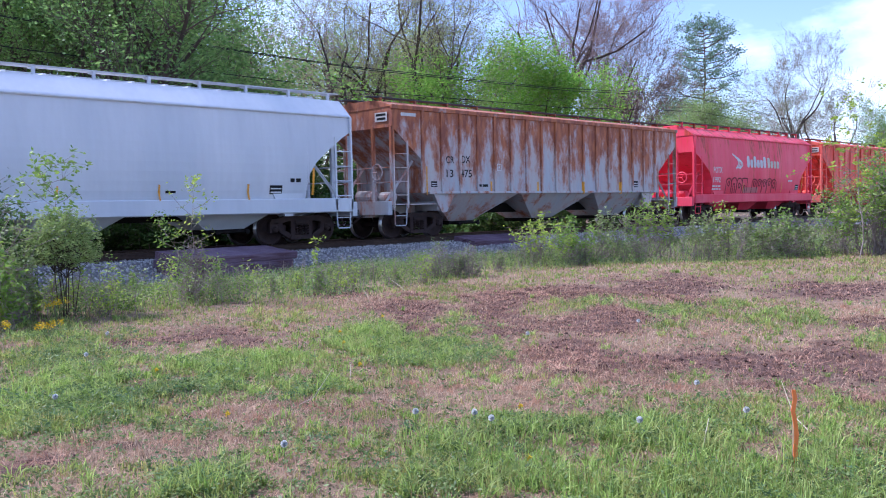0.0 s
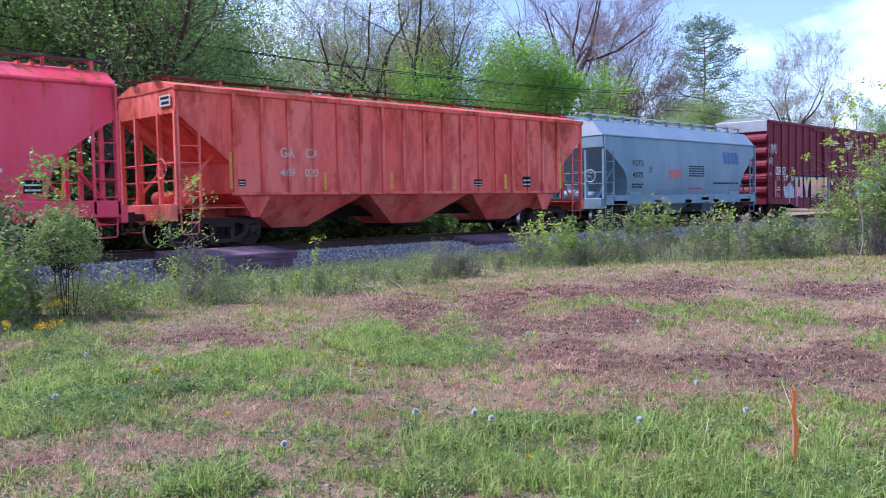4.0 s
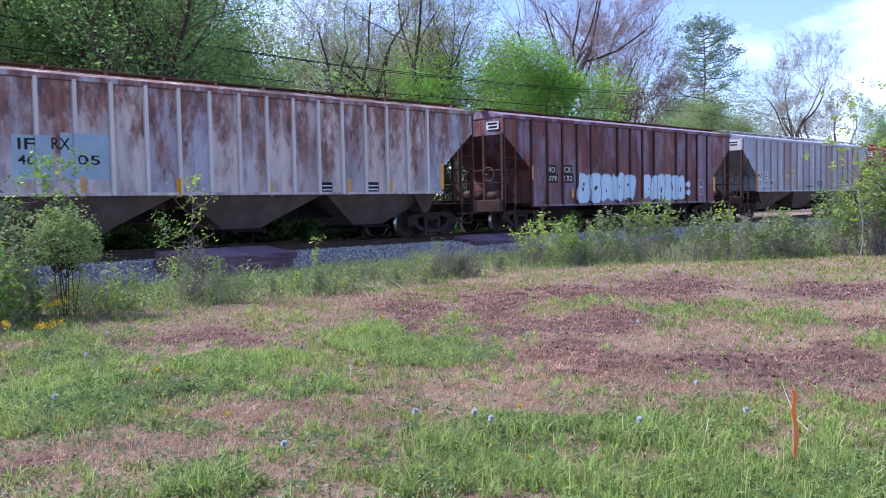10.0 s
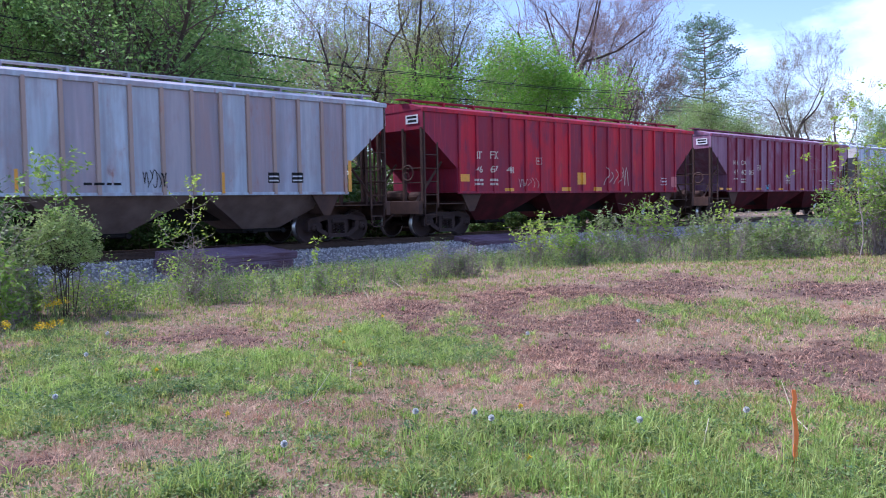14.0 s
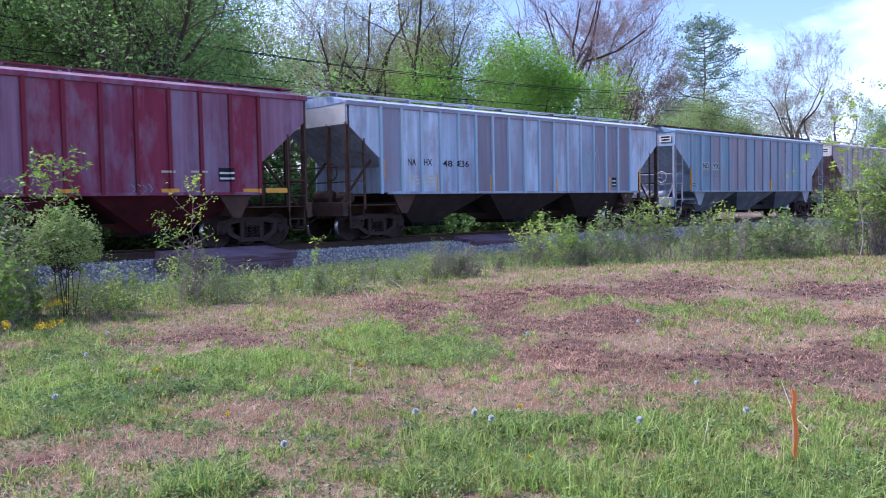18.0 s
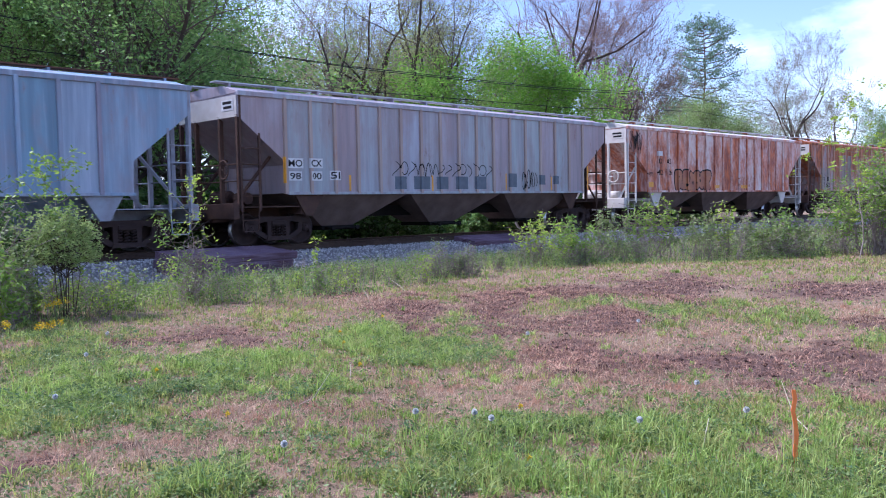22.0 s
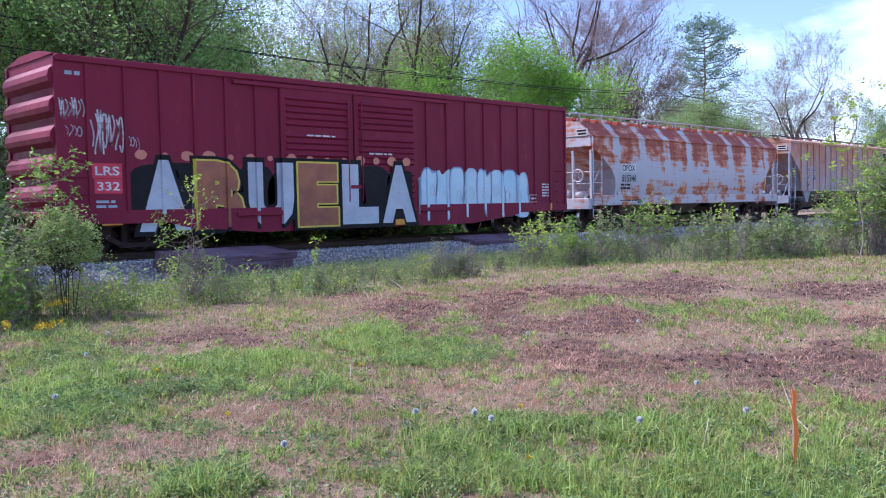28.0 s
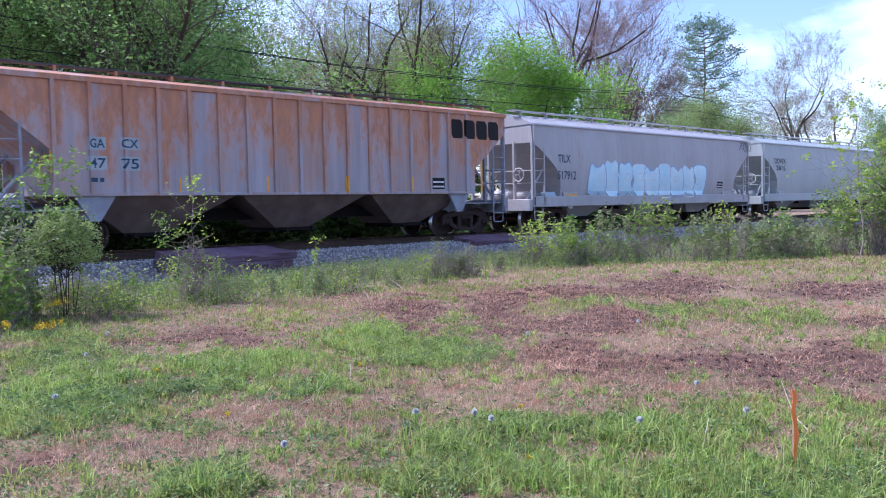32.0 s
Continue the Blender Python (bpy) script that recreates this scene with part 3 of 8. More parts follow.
    "s": [("boxs", "GA", 2.08, 2.50, 2.44, 2.74, "NAVY"), ("boxs", "CX", 2.85, 3.32, 2.46, 2.75, "NAVY"), ("boxs", "47", 2.06, 2.52, 1.98, 2.30, "NAVY"), ("boxs", "75", 2.83, 3.32, 1.97, 2.30, "NAVY"), ("brand", "4", 13.90, 16.25, 3.18, 3.79, "BLACK"), ("plate", "", 12.96, 13.57, 1.53, 1.89, "BLACK"), ("bars", "", 2.10, 2.43, 1.63, 1.80, "NAVY"), ("tape", "", 1.22, 1.26, 1.90, 2.41, "YELLOW"), ("tape", "", 4.31, 4.36, 1.43, 1.83, "YELLOW"), ("tape", "", 6.85, 6.91, 1.43, 1.88, "YELLOW"), ("tape", "", 9.53, 9.61, 1.42, 1.91, "YELLOW"), ("tape", "", 12.09, 12.17, 1.43, 1.90, "YELLOW"), ("tape", "", 15.28, 15.37, 1.45, 2.47, "YELLOW")],
    "t": [("text", "TILX", 1.41, 2.17, 2.51, 2.80, "NAVY"), ("text", "517912", 1.39, 2.51, 1.88, 2.20, "NAVY"), ("wild", "9", 3.42, 12.36, 1.19, 2.63, "PALECYAN"), ("scrawl", "5", 15.88, 17.08, 3.31, 3.88, "BLACK"), ("patch", "", 1.97, 2.67, 1.23, 1.38, "YELLOW"), ("patch", "", 6.78, 7.65, 1.21, 1.36, "YELLOW"), ("patch", "", 0.45, 1.28, 1.26, 1.42, "PALEBLUE"), ("plate", "", 13.54, 14.09, 1.57, 1.86, "BLACK")],
    "u": [("text", "DDWX", 1.25, 2.62, 2.83, 3.10, "BLACK"), ("text", "2815", 1.39, 2.48, 2.48, 2.74, "BLACK"), ("patch", "", 2.62, 3.76, 1.18, 1.30, "YELLOW"), ("patch", "", 6.31, 7.58, 1.15, 1.28, "YELLOW"), ("patch", "", 10.45, 11.88, 1.13, 1.26, "YELLOW")],
}


def glyphs(body, bold):
    """The built-in font as a flat mesh: corners scaled to a unit box, and triangles."""
    cu = bpy.data.curves.new("lettering", "FONT")
    cu.body, cu.size, cu.offset, cu.resolution_u, cu.fill_mode = body, 1.0, bold, 3, "FRONT"
    ob = new("lettering", cu)
    me = bpy.data.meshes.new_from_object(ob.evaluated_get(bpy.context.evaluated_depsgraph_get()))
    bpy.data.objects.remove(ob)
    bpy.data.curves.remove(cu)
    co = np.array([v.co[:] for v in me.vertices])
    lo, hi = co.min(0), co.max(0)
    faces = [tuple(p.vertices) for p in me.polygons]
    bpy.data.meshes.remove(me)
    return (co[:, :2] - lo[:2]) / (hi[:2] - lo[:2]), faces


GLYPHS = {}
for rows in MARKS.values():
    for kind, body, *_ in rows:
        if kind == "text":
            GLYPHS[body, 0.012] = glyphs(body, 0.012)
        elif kind[:3] == "box":
            GLYPHS[body, 0.015] = glyphs(body, 0.015)
        elif kind in ("HYPE", "ABUELA", "RCAN"):
            for ch in body:
                for bold in (0.075, 0.095, 0.12):
                    GLYPHS[ch, bold] = glyphs(ch, bold)

# ---- mesh helpers ----
class Geo:
    """Collects vertices and faces of one mesh."""

    def __init__(self):
        self.v, self.f = [], []

    def add(self, verts, faces):
        n = len(self.v)
        self.v += [tuple(p) for p in verts]
        self.f += [tuple(n + i for i in f) for f in faces]
        return self

    def box(self, x0, x1, y0, y1, z0, z1):
        v = [(x, y, z) for z in (z0, z1) for y in (y0, y1) for x in (x0, x1)]
        return self.add(v, [(0, 2, 3, 1), (4, 5, 7, 6), (0, 1, 5, 4), (2, 6, 7, 3), (0, 4, 6, 2), (1, 3, 7, 5)])

    def slab(self, x0, x1, y0, y1, z0, z1, c):
        """A box with its edges cut off by c."""
        pts, lay = [], ((z0, c), (z0 + c, 0), (z1 - c, 0), (z1, c))
        for z, k in lay:
            e = c if k == 0 else 2 * c
            a, b, d, h = x0 + k, x1 - k, y0 + k, y1 - k
            e = c
            pts += [(a + e, d, z), (b - e, d, z), (b, d + e, z), (b, h - e, z), (b - e, h, z), (a + e, h, z), (a, h - e, z), (a, d + e, z)]
        f = [tuple(range(7, -1, -1)), tuple(range(24, 32))]
        for k in range(3):
            for i in range(8):
                j = (i + 1) % 8
                f.append((8 * k + i, 8 * k + j, 8 * k + 8 + j, 8 * k + 8 + i))
        return self.add(pts, f)

    def prism(self, outline, axis, lo, hi):
        """An outline in the two other axes, drawn out along axis."""
        n = len(outline)
        def at(p, w):
            return {"x": (w, p[0], p[1]), "y": (p[0], w, p[1]), "z": (p[0], p[1], w)}[axis]
        v = [at(p, lo) for p in outline] + [at(p, hi) for p in outline]
        f = [tuple(range(n)), tuple(range(2 * n - 1, n - 1, -1))]
        f += [(i, n + i, n + (i + 1) % n, (i + 1) % n) for i in range(n)]
        return self.add(v, f)

    def tube(self, points, r, n=6):
        """A round bar along points; r is one radius or one for each point."""
        pts = [Vector(p) for p in points]
        rs = r if isinstance(r, (list, tuple)) else [r] * len(pts)
        ring = []
        for i, p in enumerate(pts):
            d = (pts[min(i + 1, len(pts) - 1)] - pts[max(i - 1, 0)]).normalized()
            a = d.cross(Vector((0, 0, 1)) if abs(d.z) < 0.9 else Vector((1, 0, 0))).normalized()
            b = d.cross(a)
            ring += [p + rs[i] * (math.cos(2 * math.pi * k / n) * a + math.sin(2 * math.pi * k / n) * b) for k in range(n)]
        f = []
        for i in range(len(pts) - 1):
            f += [(i * n + k, i * n + (k + 1) % n, (i + 1) * n + (k + 1) % n, (i + 1) * n + k) for k in range(n)]
        f += [tuple(range(n - 1, -1, -1)), tuple(range((len(pts) - 1) * n, len(pts) * n))]
        return self.add(ring, f)

    def lathe(self, profile, n=24, centre=(0, 0, 0)):
        """A profile of (radius, y) turned about the y axis."""
        cx, cy, cz = centre
        m = len(profile)
        v = [(cx + r * math.cos(2 * math.pi * k / n), cy + y, cz + r * math.sin(2 * math.pi * k / n)) for k in range(n) for r, y in profile]
        f = [(k * m + i, k * m + i + 1, ((k + 1) % n) * m + i + 1, ((k + 1) % n) * m + i) for k in range(n) for i in range(m - 1)]
        return self.add(v, f)


def mesh_of(name, g, mats, smooth=False):
    me = bpy.data.meshes.new(name)
    me.from_pydata(g.v, [], g.f)
    bm = bmesh.new()
    bm.from_mesh(me)
    bmesh.ops.recalc_face_normals(bm, faces=bm.faces)
    bm.to_mesh(me)
    bm.free()
    for m in (mats if isinstance(mats, (list, tuple)) else [mats]):
        me.materials.append(m)
    if smooth:
        me.shade_smooth()
    return me


def part(name, g, mat, parent, label="", at=None, smooth=False):
    """One mesh under a thing or a part."""
    ob = new(name, g if isinstance(g, bpy.types.Mesh) else mesh_of(name, g, mat, smooth))
    ob.parent = parent
    if at is not None:
        ob.matrix_local = at
    if label:
        ob["label"] = label
    return ob


def mesh_np(name, verts, faces, mat, smooth=False):
    """A mesh from arrays: verts (n, 3), faces (m, k)."""
    verts, faces = np.asarray(verts, np.float32), np.asarray(faces, np.int32)
    me = bpy.data.meshes.new(name)
    m, k = faces.shape
    me.vertices.add(len(verts))
    me.vertices.foreach_set("co", verts.ravel())
    me.loops.add(m * k)
    me.loops.foreach_set("vertex_index", faces.ravel())
    me.polygons.add(m)
    me.polygons.foreach_set("loop_start", np.arange(0, m * k, k, dtype=np.int32))
    me.update(calc_edges=True)
    me.materials.append(mat)
    if smooth:
        me.shade_smooth()
    return me


# ---- ground, ballast, track ----
FIELD = -0.55


def value_noise(x, y, seed=0):
    """Smooth noise from -1 to 1 on arrays."""
    out = np.zeros_like(x, dtype=float)
    rng = np.random.RandomState(seed)
    for k in range(6):
        a, ph, fr = rng.uniform(0, 2 * math.pi), rng.uniform(0, 6.3), 0.6 * 1.6**k
        out += np.sin((x * math.cos(a) + y * math.sin(a)) * fr + ph + 1.3 * np.sin((x * math.sin(a) - y * math.cos(a)) * fr * 0.7 + ph)) / 1.35**k
    return out / 2.6


def ground_z(x, y):
    z = np.full_like(x, FIELD, dtype=float) + 0.035 * value_noise(x * 0.5, y * 0.5, 3) + 0.012 * value_noise(x * 3, y * 3, 4)
    z = z + 0.03 * cover(SOIL, x, y, 5, 0.55) * value_noise(x * 9, y * 9, 6)
    z = np.where(y > -4.5, np.maximum(z, FIELD + 0.0 * z), z)
    return z


# places of the field: centre, half-axes, turn
SOIL = [(7.82, -17.12, 1.35, 0.95, -61.84), (8.59, -18.07, 0.52, 1.1, -69.37), (7.77, -15.51, 0.5, 0.54, -53.31), (9.86, -12.42, 0.61, 2.39, -47.98), (12.09, -12.0, 1.27, 1.54, -52.43), (9.92, -14.39, 0.46, 1.45, -55.15), (13.93, -13.31, 1.07, 2.3, -60.13), (15.24, -15.28, 1.01, 1.33, -68.42), (11.47, -17.4, 0.23, 0.55, -71.2), (5.09, -11.49, 1.01, 0.48, -27.42), (5.5, -12.36, 0.35, 0.53, -31.57), (8.71, -12.01, 0.39, 2.06, -43.13), (9.21, -10.88, 0.37, 0.8, -41.47), (3.45, -13.9, 0.16, 0.18, -24.97), (1.96, -15.72, 0.22, 0.18, -19.38), (2.49, -15.76, 0.27, 0.13, -24.17), (7.14, -17.91, 0.28, 0.34, -64.54), (3.24, -15.29, 0.13, 0.17, -28.28), (9.87, -8.75, 0.54, 0.84, -38.16)]
STRAW = [(4.28, -15.96, 0.77, 0.51, -38.71), (5.32, -15.79, 0.45, 0.59, -43.97), (6.15, -16.4, 0.76, 0.93, -51.44), (5.42, -17.52, 0.34, 0.36, -55.09), (3.49, -15.67, 0.3, 0.36, -31.78), (2.53, -16.0, 0.75, 0.33, -25.49), (1.95, -16.2, 0.4, 0.21, -20.89), (2.84, -16.89, 0.27, 0.25, -32.74), (9.98, -15.93, 0.48, 0.92, -61.68), (12.32, -17.04, 0.29, 0.89, -70.89), (8.63, -15.83, 0.51, 0.68, -57.65), (9.21, -10.18, 0.68, 0.86, -39.62), (6.65, -17.75, 0.51, 0.27, -61.83), (5.12, -16.88, 0.31, 0.3, -49.18)]
LUSH = [(4.83, -18.45, 1.16, 0.92, -59.37), (5.57, -19.1, 0.49, 1.3, -68.45), (3.95, -18.31, 0.77, 0.41, -52.84), (3.89, -17.37, 0.33, 0.92, -44.63), (4.49, -17.21, 0.36, 0.37, -47.66), (3.37, -12.59, 0.76, 2.46, -21.15), (4.06, -9.95, 0.61, 1.65, -19.68), (4.62, -13.88, 0.8, 0.94, -31.88), (4.52, -15.2, 0.4, 0.52, -36.53), (6.72, -13.38, 0.48, 1.55, -40.3), (8.63, -13.05, 0.33, 0.95, -46.29), (11.22, -16.43, 0.47, 0.93, -66.51), (10.43, -14.88, 0.46, 0.97, -58.37), (11.13, -13.56, 0.34, 0.75, -55.16), (9.45, -18.11, 0.13, 0.89, -71.36), (6.33, -14.75, 0.48, 0.76, -44.01), (2.49, -16.96, 0.19, 0.14, -29.87), (11.97, -15.35, 0.32, 0.56, -63.55)]


def cover(places, x, y, seed, ragged=0.38):
    """How far a point lies inside any of the places, with ragged edges: 0 to 1."""
    out = np.zeros_like(x, dtype=float)
    rough = ragged * value_noise(x * 2.4, y * 2.4, seed) + 0.6 * ragged * value_noise(x * 7.0, y * 7.0, seed + 1) + 0.35 * ragged * value_noise(x * 19.0, y * 19.0, seed + 2)
    wide = 1.18 if places is SOIL else 1.0
    for cx, cy, a, c, turn in places:
        ct, st = math.cos(radians(turn)), math.sin(radians(turn))
        dx, dy = x - cx, y - cy
        d = np.sqrt(((dx * ct + dy * st) / (a * wide)) ** 2 + ((-dx * st + dy * ct) / (c * wide)) ** 2) + rough
        out = np.maximum(out, np.clip((1.32 - d) / 0.75, 0, 1))
    return out


def bareness(x, y):
    """0 where grass stands thick, 1 on bare scraped soil."""
    b = np.clip(0.15 + 0.35 * value_noise(x * 1.6, y * 1.6, 11) + 0.2 * value_noise(x * 5, y * 5, 12), 0, 0.6)
    return np.clip(np.maximum(b, 0.95 * cover(SOIL, x, y, 5, 0.55)), 0, 1)


def ground_material():
    m, nt, b = material("meadow_soil")
    a = nt.nodes.new("ShaderNodeAttribute")
    a.attribute_name = "bare"
    g1 = noise_ramp(nt, object_coords(nt, (1, 1, 1)), 9.0, 0.3, 0.7, 8.0, 0.65)
    g2 = noise_ramp(nt, object_coords(nt, (1, 1, 1), (5, 3, 0)), 40.0, 0.3, 0.7, 5.0, 0.6)
    thatch = mix(nt, g1, (0.16, 0.115, 0.062), (0.36, 0.24, 0.145))
    soil = mix(nt, g1, (0.034, 0.018, 0.014), (0.16, 0.078, 0.050))
    soil = mix(nt, g2, soil, (0.115, 0.058, 0.043))
    nt.links.new(mix(nt, a.outputs["Fac"], thatch, soil), b.inputs["Base Color"])
    b.inputs["Roughness"].default_value = 0.95
    bump(nt, b, maths(nt, "ADD", g1, g2), 0.8, 0.03)
    return m


xs = np.unique(np.concatenate([np.linspace(-900, -20, 12), np.linspace(-20, -2, 19), np.arange(-2, 24, 0.09), np.arange(24, 34, 0.25), np.linspace(34, 110, 40), np.linspace(110, 1500, 14)]))
ys = np.unique(np.concatenate([np.linspace(-900, -24, 10), np.arange(-24, -20.5, 0.3), np.arange(-20.5, -8, 0.09), np.arange(-8, -4, 0.2), np.arange(-4, 8, 0.5), np.linspace(8, 60, 20), np.linspace(60, 1500, 12)]))
gx, gy = np.meshgrid(xs, ys)
gv = np.stack([gx, gy, ground_z(gx, gy)], -1).reshape(-1, 3)
nx, ny = len(xs), len(ys)
ii = (np.arange(ny - 1)[:, None] * nx + np.arange(nx - 1)).ravel()
ground_me = mesh_np("ground", gv, np.stack([ii, ii + 1, ii + nx + 1, ii + nx], 1), ground_material(), True)
at = ground_me.attributes.new("bare", "FLOAT", "POINT")
at.data.foreach_set("value", bareness(gv[:, 0], gv[:, 1]).astype(np.float32))
ground = tagged(new("ground", ground_me), "grassy field with scraped brown patches beside the track", "ground", kind="structure")

BALLAST = plain("ballast_stone", (0.28, 0.26, 0.26), 0.9, 0.35, 14.0, relief=0.8, depth=0.04)
bed = Geo().prism([(-3.6, FIELD - 0.3), (-3.5, FIELD + 0.0), (-2.0, -0.20), (-1.35, -0.19), (1.35, -0.19), (2.0, -0.20), (3.6, FIELD), (3.7, FIELD - 0.3)], "x", -150, 400)
ballast_bed = tagged(new("ballast", mesh_of("ballast", bed, BALLAST)), "grey crushed-stone ballast bed under the track", "ballast", kind="structure")


def stones(n, x0, x1, seed):
    """Loose ballast stones on the near shoulder."""
    rng = np.random.RandomState(seed)
    base = np.array([(1, 0, 0), (-1, 0, 0), (0, 1, 0), (0, -1, 0), (0, 0, 1), (0, 0, -1)], float)
    tri = np.array([(0, 2, 4), (2, 1, 4), (1, 3, 4), (3, 0, 4), (2, 0, 5), (1, 2, 5), (3, 1, 5), (0, 3, 5)])
    x, y = rng.uniform(x0, x1, n), rng.uniform(-3.7, -0.85, n)
    z = np.where(y > -2.0, -0.195, -0.20 + (y + 2.0) * (-(FIELD + 0.2)) / 1.5)
    size = rng.uniform(0.018, 0.042, (n, 1, 3)) * rng.uniform(0.8, 1.3, (n, 6, 1))
    ang = rng.uniform(0, 6.3, n)
    v = base[None] * size
    c, s = np.cos(ang)[:, None], np.sin(ang)[:, None]
    v = np.stack([v[..., 0] * c - v[..., 1] * s, v[..., 0] * s + v[..., 1] * c, v[..., 2] + 0.25 * v[..., 0]], -1)
    v += np.stack([x, y, z + 0.008], -1)[:, None, :]
    return v.reshape(-1, 3), (tri[None] + 6 * np.arange(n)[:, None, None]).reshape(-1, 3)


def stone_material():
    m, nt, b = material("loose_ballast_stone")
    g = nt.nodes.new("ShaderNodeNewGeometry")
    r = nt.nodes.new("ShaderNodeValToRGB")
    r.color_ramp.elements[0].color, r.color_ramp.elements[1].color = (0.17, 0.16, 0.155, 1), (0.54, 0.51, 0.49, 1)
    nt.links.new(g.outputs["Random Per Island"], r.inputs["Fac"])
    nt.links.new(r.outputs["Color"], b.inputs["Base Color"])
    b.inputs["Roughness"].default_value = 0.9
    return m


v, f = stones(26000, 4, 60, 2)
tagged(new("ballast_stones", mesh_np("ballast_stones", v, f, stone_material())), "loose grey ballast stones on the shoulder", "gravel", kind="stuff")

RAIL = [(-0.07, -0.172), (0.07, -0.172), (0.07, -0.155), (0.012, -0.13), (0.009, -0.045), (0.037, -0.035), (0.037, -0.006), (0.028, 0.0), (-0.028, 0.0), (-0.037, -0.006), (-0.037, -0.035), (-0.009, -0.045), (-0.012, -0.13), (-0.07, -0.155)]
for y in (-0.753, 0.753):
    rail = tagged(new("rail", mesh_of("rail", Geo().prism([(a + y, b) for a, b in RAIL], "x", -150, 400), STEEL_RAIL)), "rusty steel rail spiked to wooden ties", "rail", "rails of the track", "structure")
TIE = plain("creosoted_tie_wood", (0.055, 0.042, 0.036), 0.9, 0.35, 7.0, stretch=(8, 1, 8), relief=0.5, second=(0.10, 0.085, 0.075))
tie_me = mesh_of("railroad_tie", Geo().slab(-0.115, 0.115, -1.3, 1.3, -0.35, -0.174, 0.012), TIE)
for k in range(110):
    o = tagged(new("railroad_tie", tie_me), "dark creosoted wooden tie set in the ballast", "tie", "ties under the rails", "structure")
    o.location = (-4 + 0.53 * k, 0, 0)

# ---- the train: how far it has come at each second ----
TRAVEL = [0.0, 9.923, 19.843, 29.763, 39.684, 49.607, 59.532, 69.454, 79.366, 89.274, 99.182, 109.112, 119.086, 129.064,
          139.009, 148.932, 158.843, 168.744, 178.634, 188.509, 198.363, 208.202, 218.03, 227.855, 237.688, 247.532,
          257.39, 267.267, 277.167, 287.085, 297.016, 306.959, 316.911]
WHEEL_R = 0.457
cars, wheelsets = [], []

TRUCK_STEEL = plain("truck_cast_steel", (0.036, 0.026, 0.026), 0.8, 0.45, 4.0, relief=0.35, second=(0.062, 0.038, 0.032))
# Bays, end gear and underframe: grime, darkened further to paint in shade.
BAY_DARK = plain("grimy_shaded_bay_paint", (0.065, 0.046, 0.043), 0.85, 0.4, 2.0, relief=0.2, second=(0.035, 0.025, 0.024))
SHADED_GRIME = plain("grimy_shaded_end_steel", (0.055, 0.034, 0.030), 0.8, 0.4, 3.0, relief=0.3, second=(0.10, 0.055, 0.04))
UNDER = plain("shaded_underframe_grime", (0.016, 0.013, 0.012), 0.85, 0.4, 3.0, relief=0.3)


def wheel_mesh():
    g = Geo()
    for s in (-1, 1):
        prof = [(0.07, 0.66), (0.14, 0.65), (0.16, 0.69), (0.36, 0.715), (0.385, 0.66), (0.43, 0.655), (0.485, 0.668), (0.485, 0.684), (0.458, 0.698), (0.452, 0.79), (0.39, 0.795), (0.37, 0.745), (0.17, 0.735), (0.15, 0.79), (0.08, 0.80)]
        g.lathe([(r, s * y) for r, y in prof], 28)
    g.lathe([(0.0, -1.03), (0.075, -1.03), (0.075, 1.03), (0.0, 1.03)], 12)
    for s in (-1, 1):
        g.lathe([(0.0, s * 1.09), (0.09, s * 1.09), (0.11, s * 1.06), (0.11, s * 1.0), (0.07, s * 0.99)], 10)
        for k in range(3):
            a = 2 * math.pi * k / 3
            g.box(0.06 * math.cos(a) - 0.016, 0.06 * math.cos(a) + 0.016, s * 1.1 - 0.012, s * 1.1 + 0.012, 0.06 * math.sin(a) - 0.016, 0.06 * math.sin(a) + 0.016)
    me = mesh_of("wheelset", g, [TRUCK_STEEL, STEEL_TREAD], True)
    for p in me.polygons:
        c = p.center
        if 0.44 < math.hypot(c.x, c.z) and abs(c.y) > 0.66:
            p.material_index = 1
    return me


def side_frame_mesh():
    """A cast side frame, in the truck's space, for y = -1.0."""
    g = Geo()
    y0, y1 = -1.07, -0.93
    top = [(-1.06, 0.62), (-1.02, 0.70), (-0.55, 0.80), (0.55, 0.80), (1.02, 0.70), (1.06, 0.62), (0.80, 0.58), (0.45, 0.66), (-0.45, 0.66), (-0.80, 0.58)]
    g.prism(top, "y", y0, y1)
    for s in (-1, 1):
        g.prism([(s * 0.80, 0.62), (s * 1.08, 0.64), (s * 1.08, 0.36), (s * 1.02, 0.33), (s * 1.01, 0.48), (s * 0.80, 0.50)], "y", y0, y1)
        g.prism([(s * 0.66, 0.60), (s * 0.80, 0.60), (s * 0.76, 0.36), (s * 0.40, 0.16), (s * 0.32, 0.25), (s * 0.62, 0.42)], "y", y0 + 0.01, y1 - 0.01)
        g.prism([(s * 0.24, 0.68), (s * 0.36, 0.68), (s * 0.36, 0.24), (s * 0.24, 0.24)], "y", y0 + 0.02, y1 - 0.02)
    g.prism([(-0.42, 0.15), (0.42, 0.15), (0.38, 0.26), (-0.38, 0.26)], "y", y0 - 0.03, y1)
    for x in (-0.18, 0.0, 0.18):
        pts = [(x + 0.065 * math.cos(a), -1.0 + 0.065 * math.sin(a), 0.26 + 0.30 * a / (8 * math.pi)) for a in [k * math.pi / 4 for k in range(33)]]
        g.tube(pts, 0.017, 5)
    g.slab(-0.24, 0.24, y0 - 0.02, y1, 0.56, 0.70, 0.02)
    return mesh_of("side_frame", g, TRUCK_STEEL)


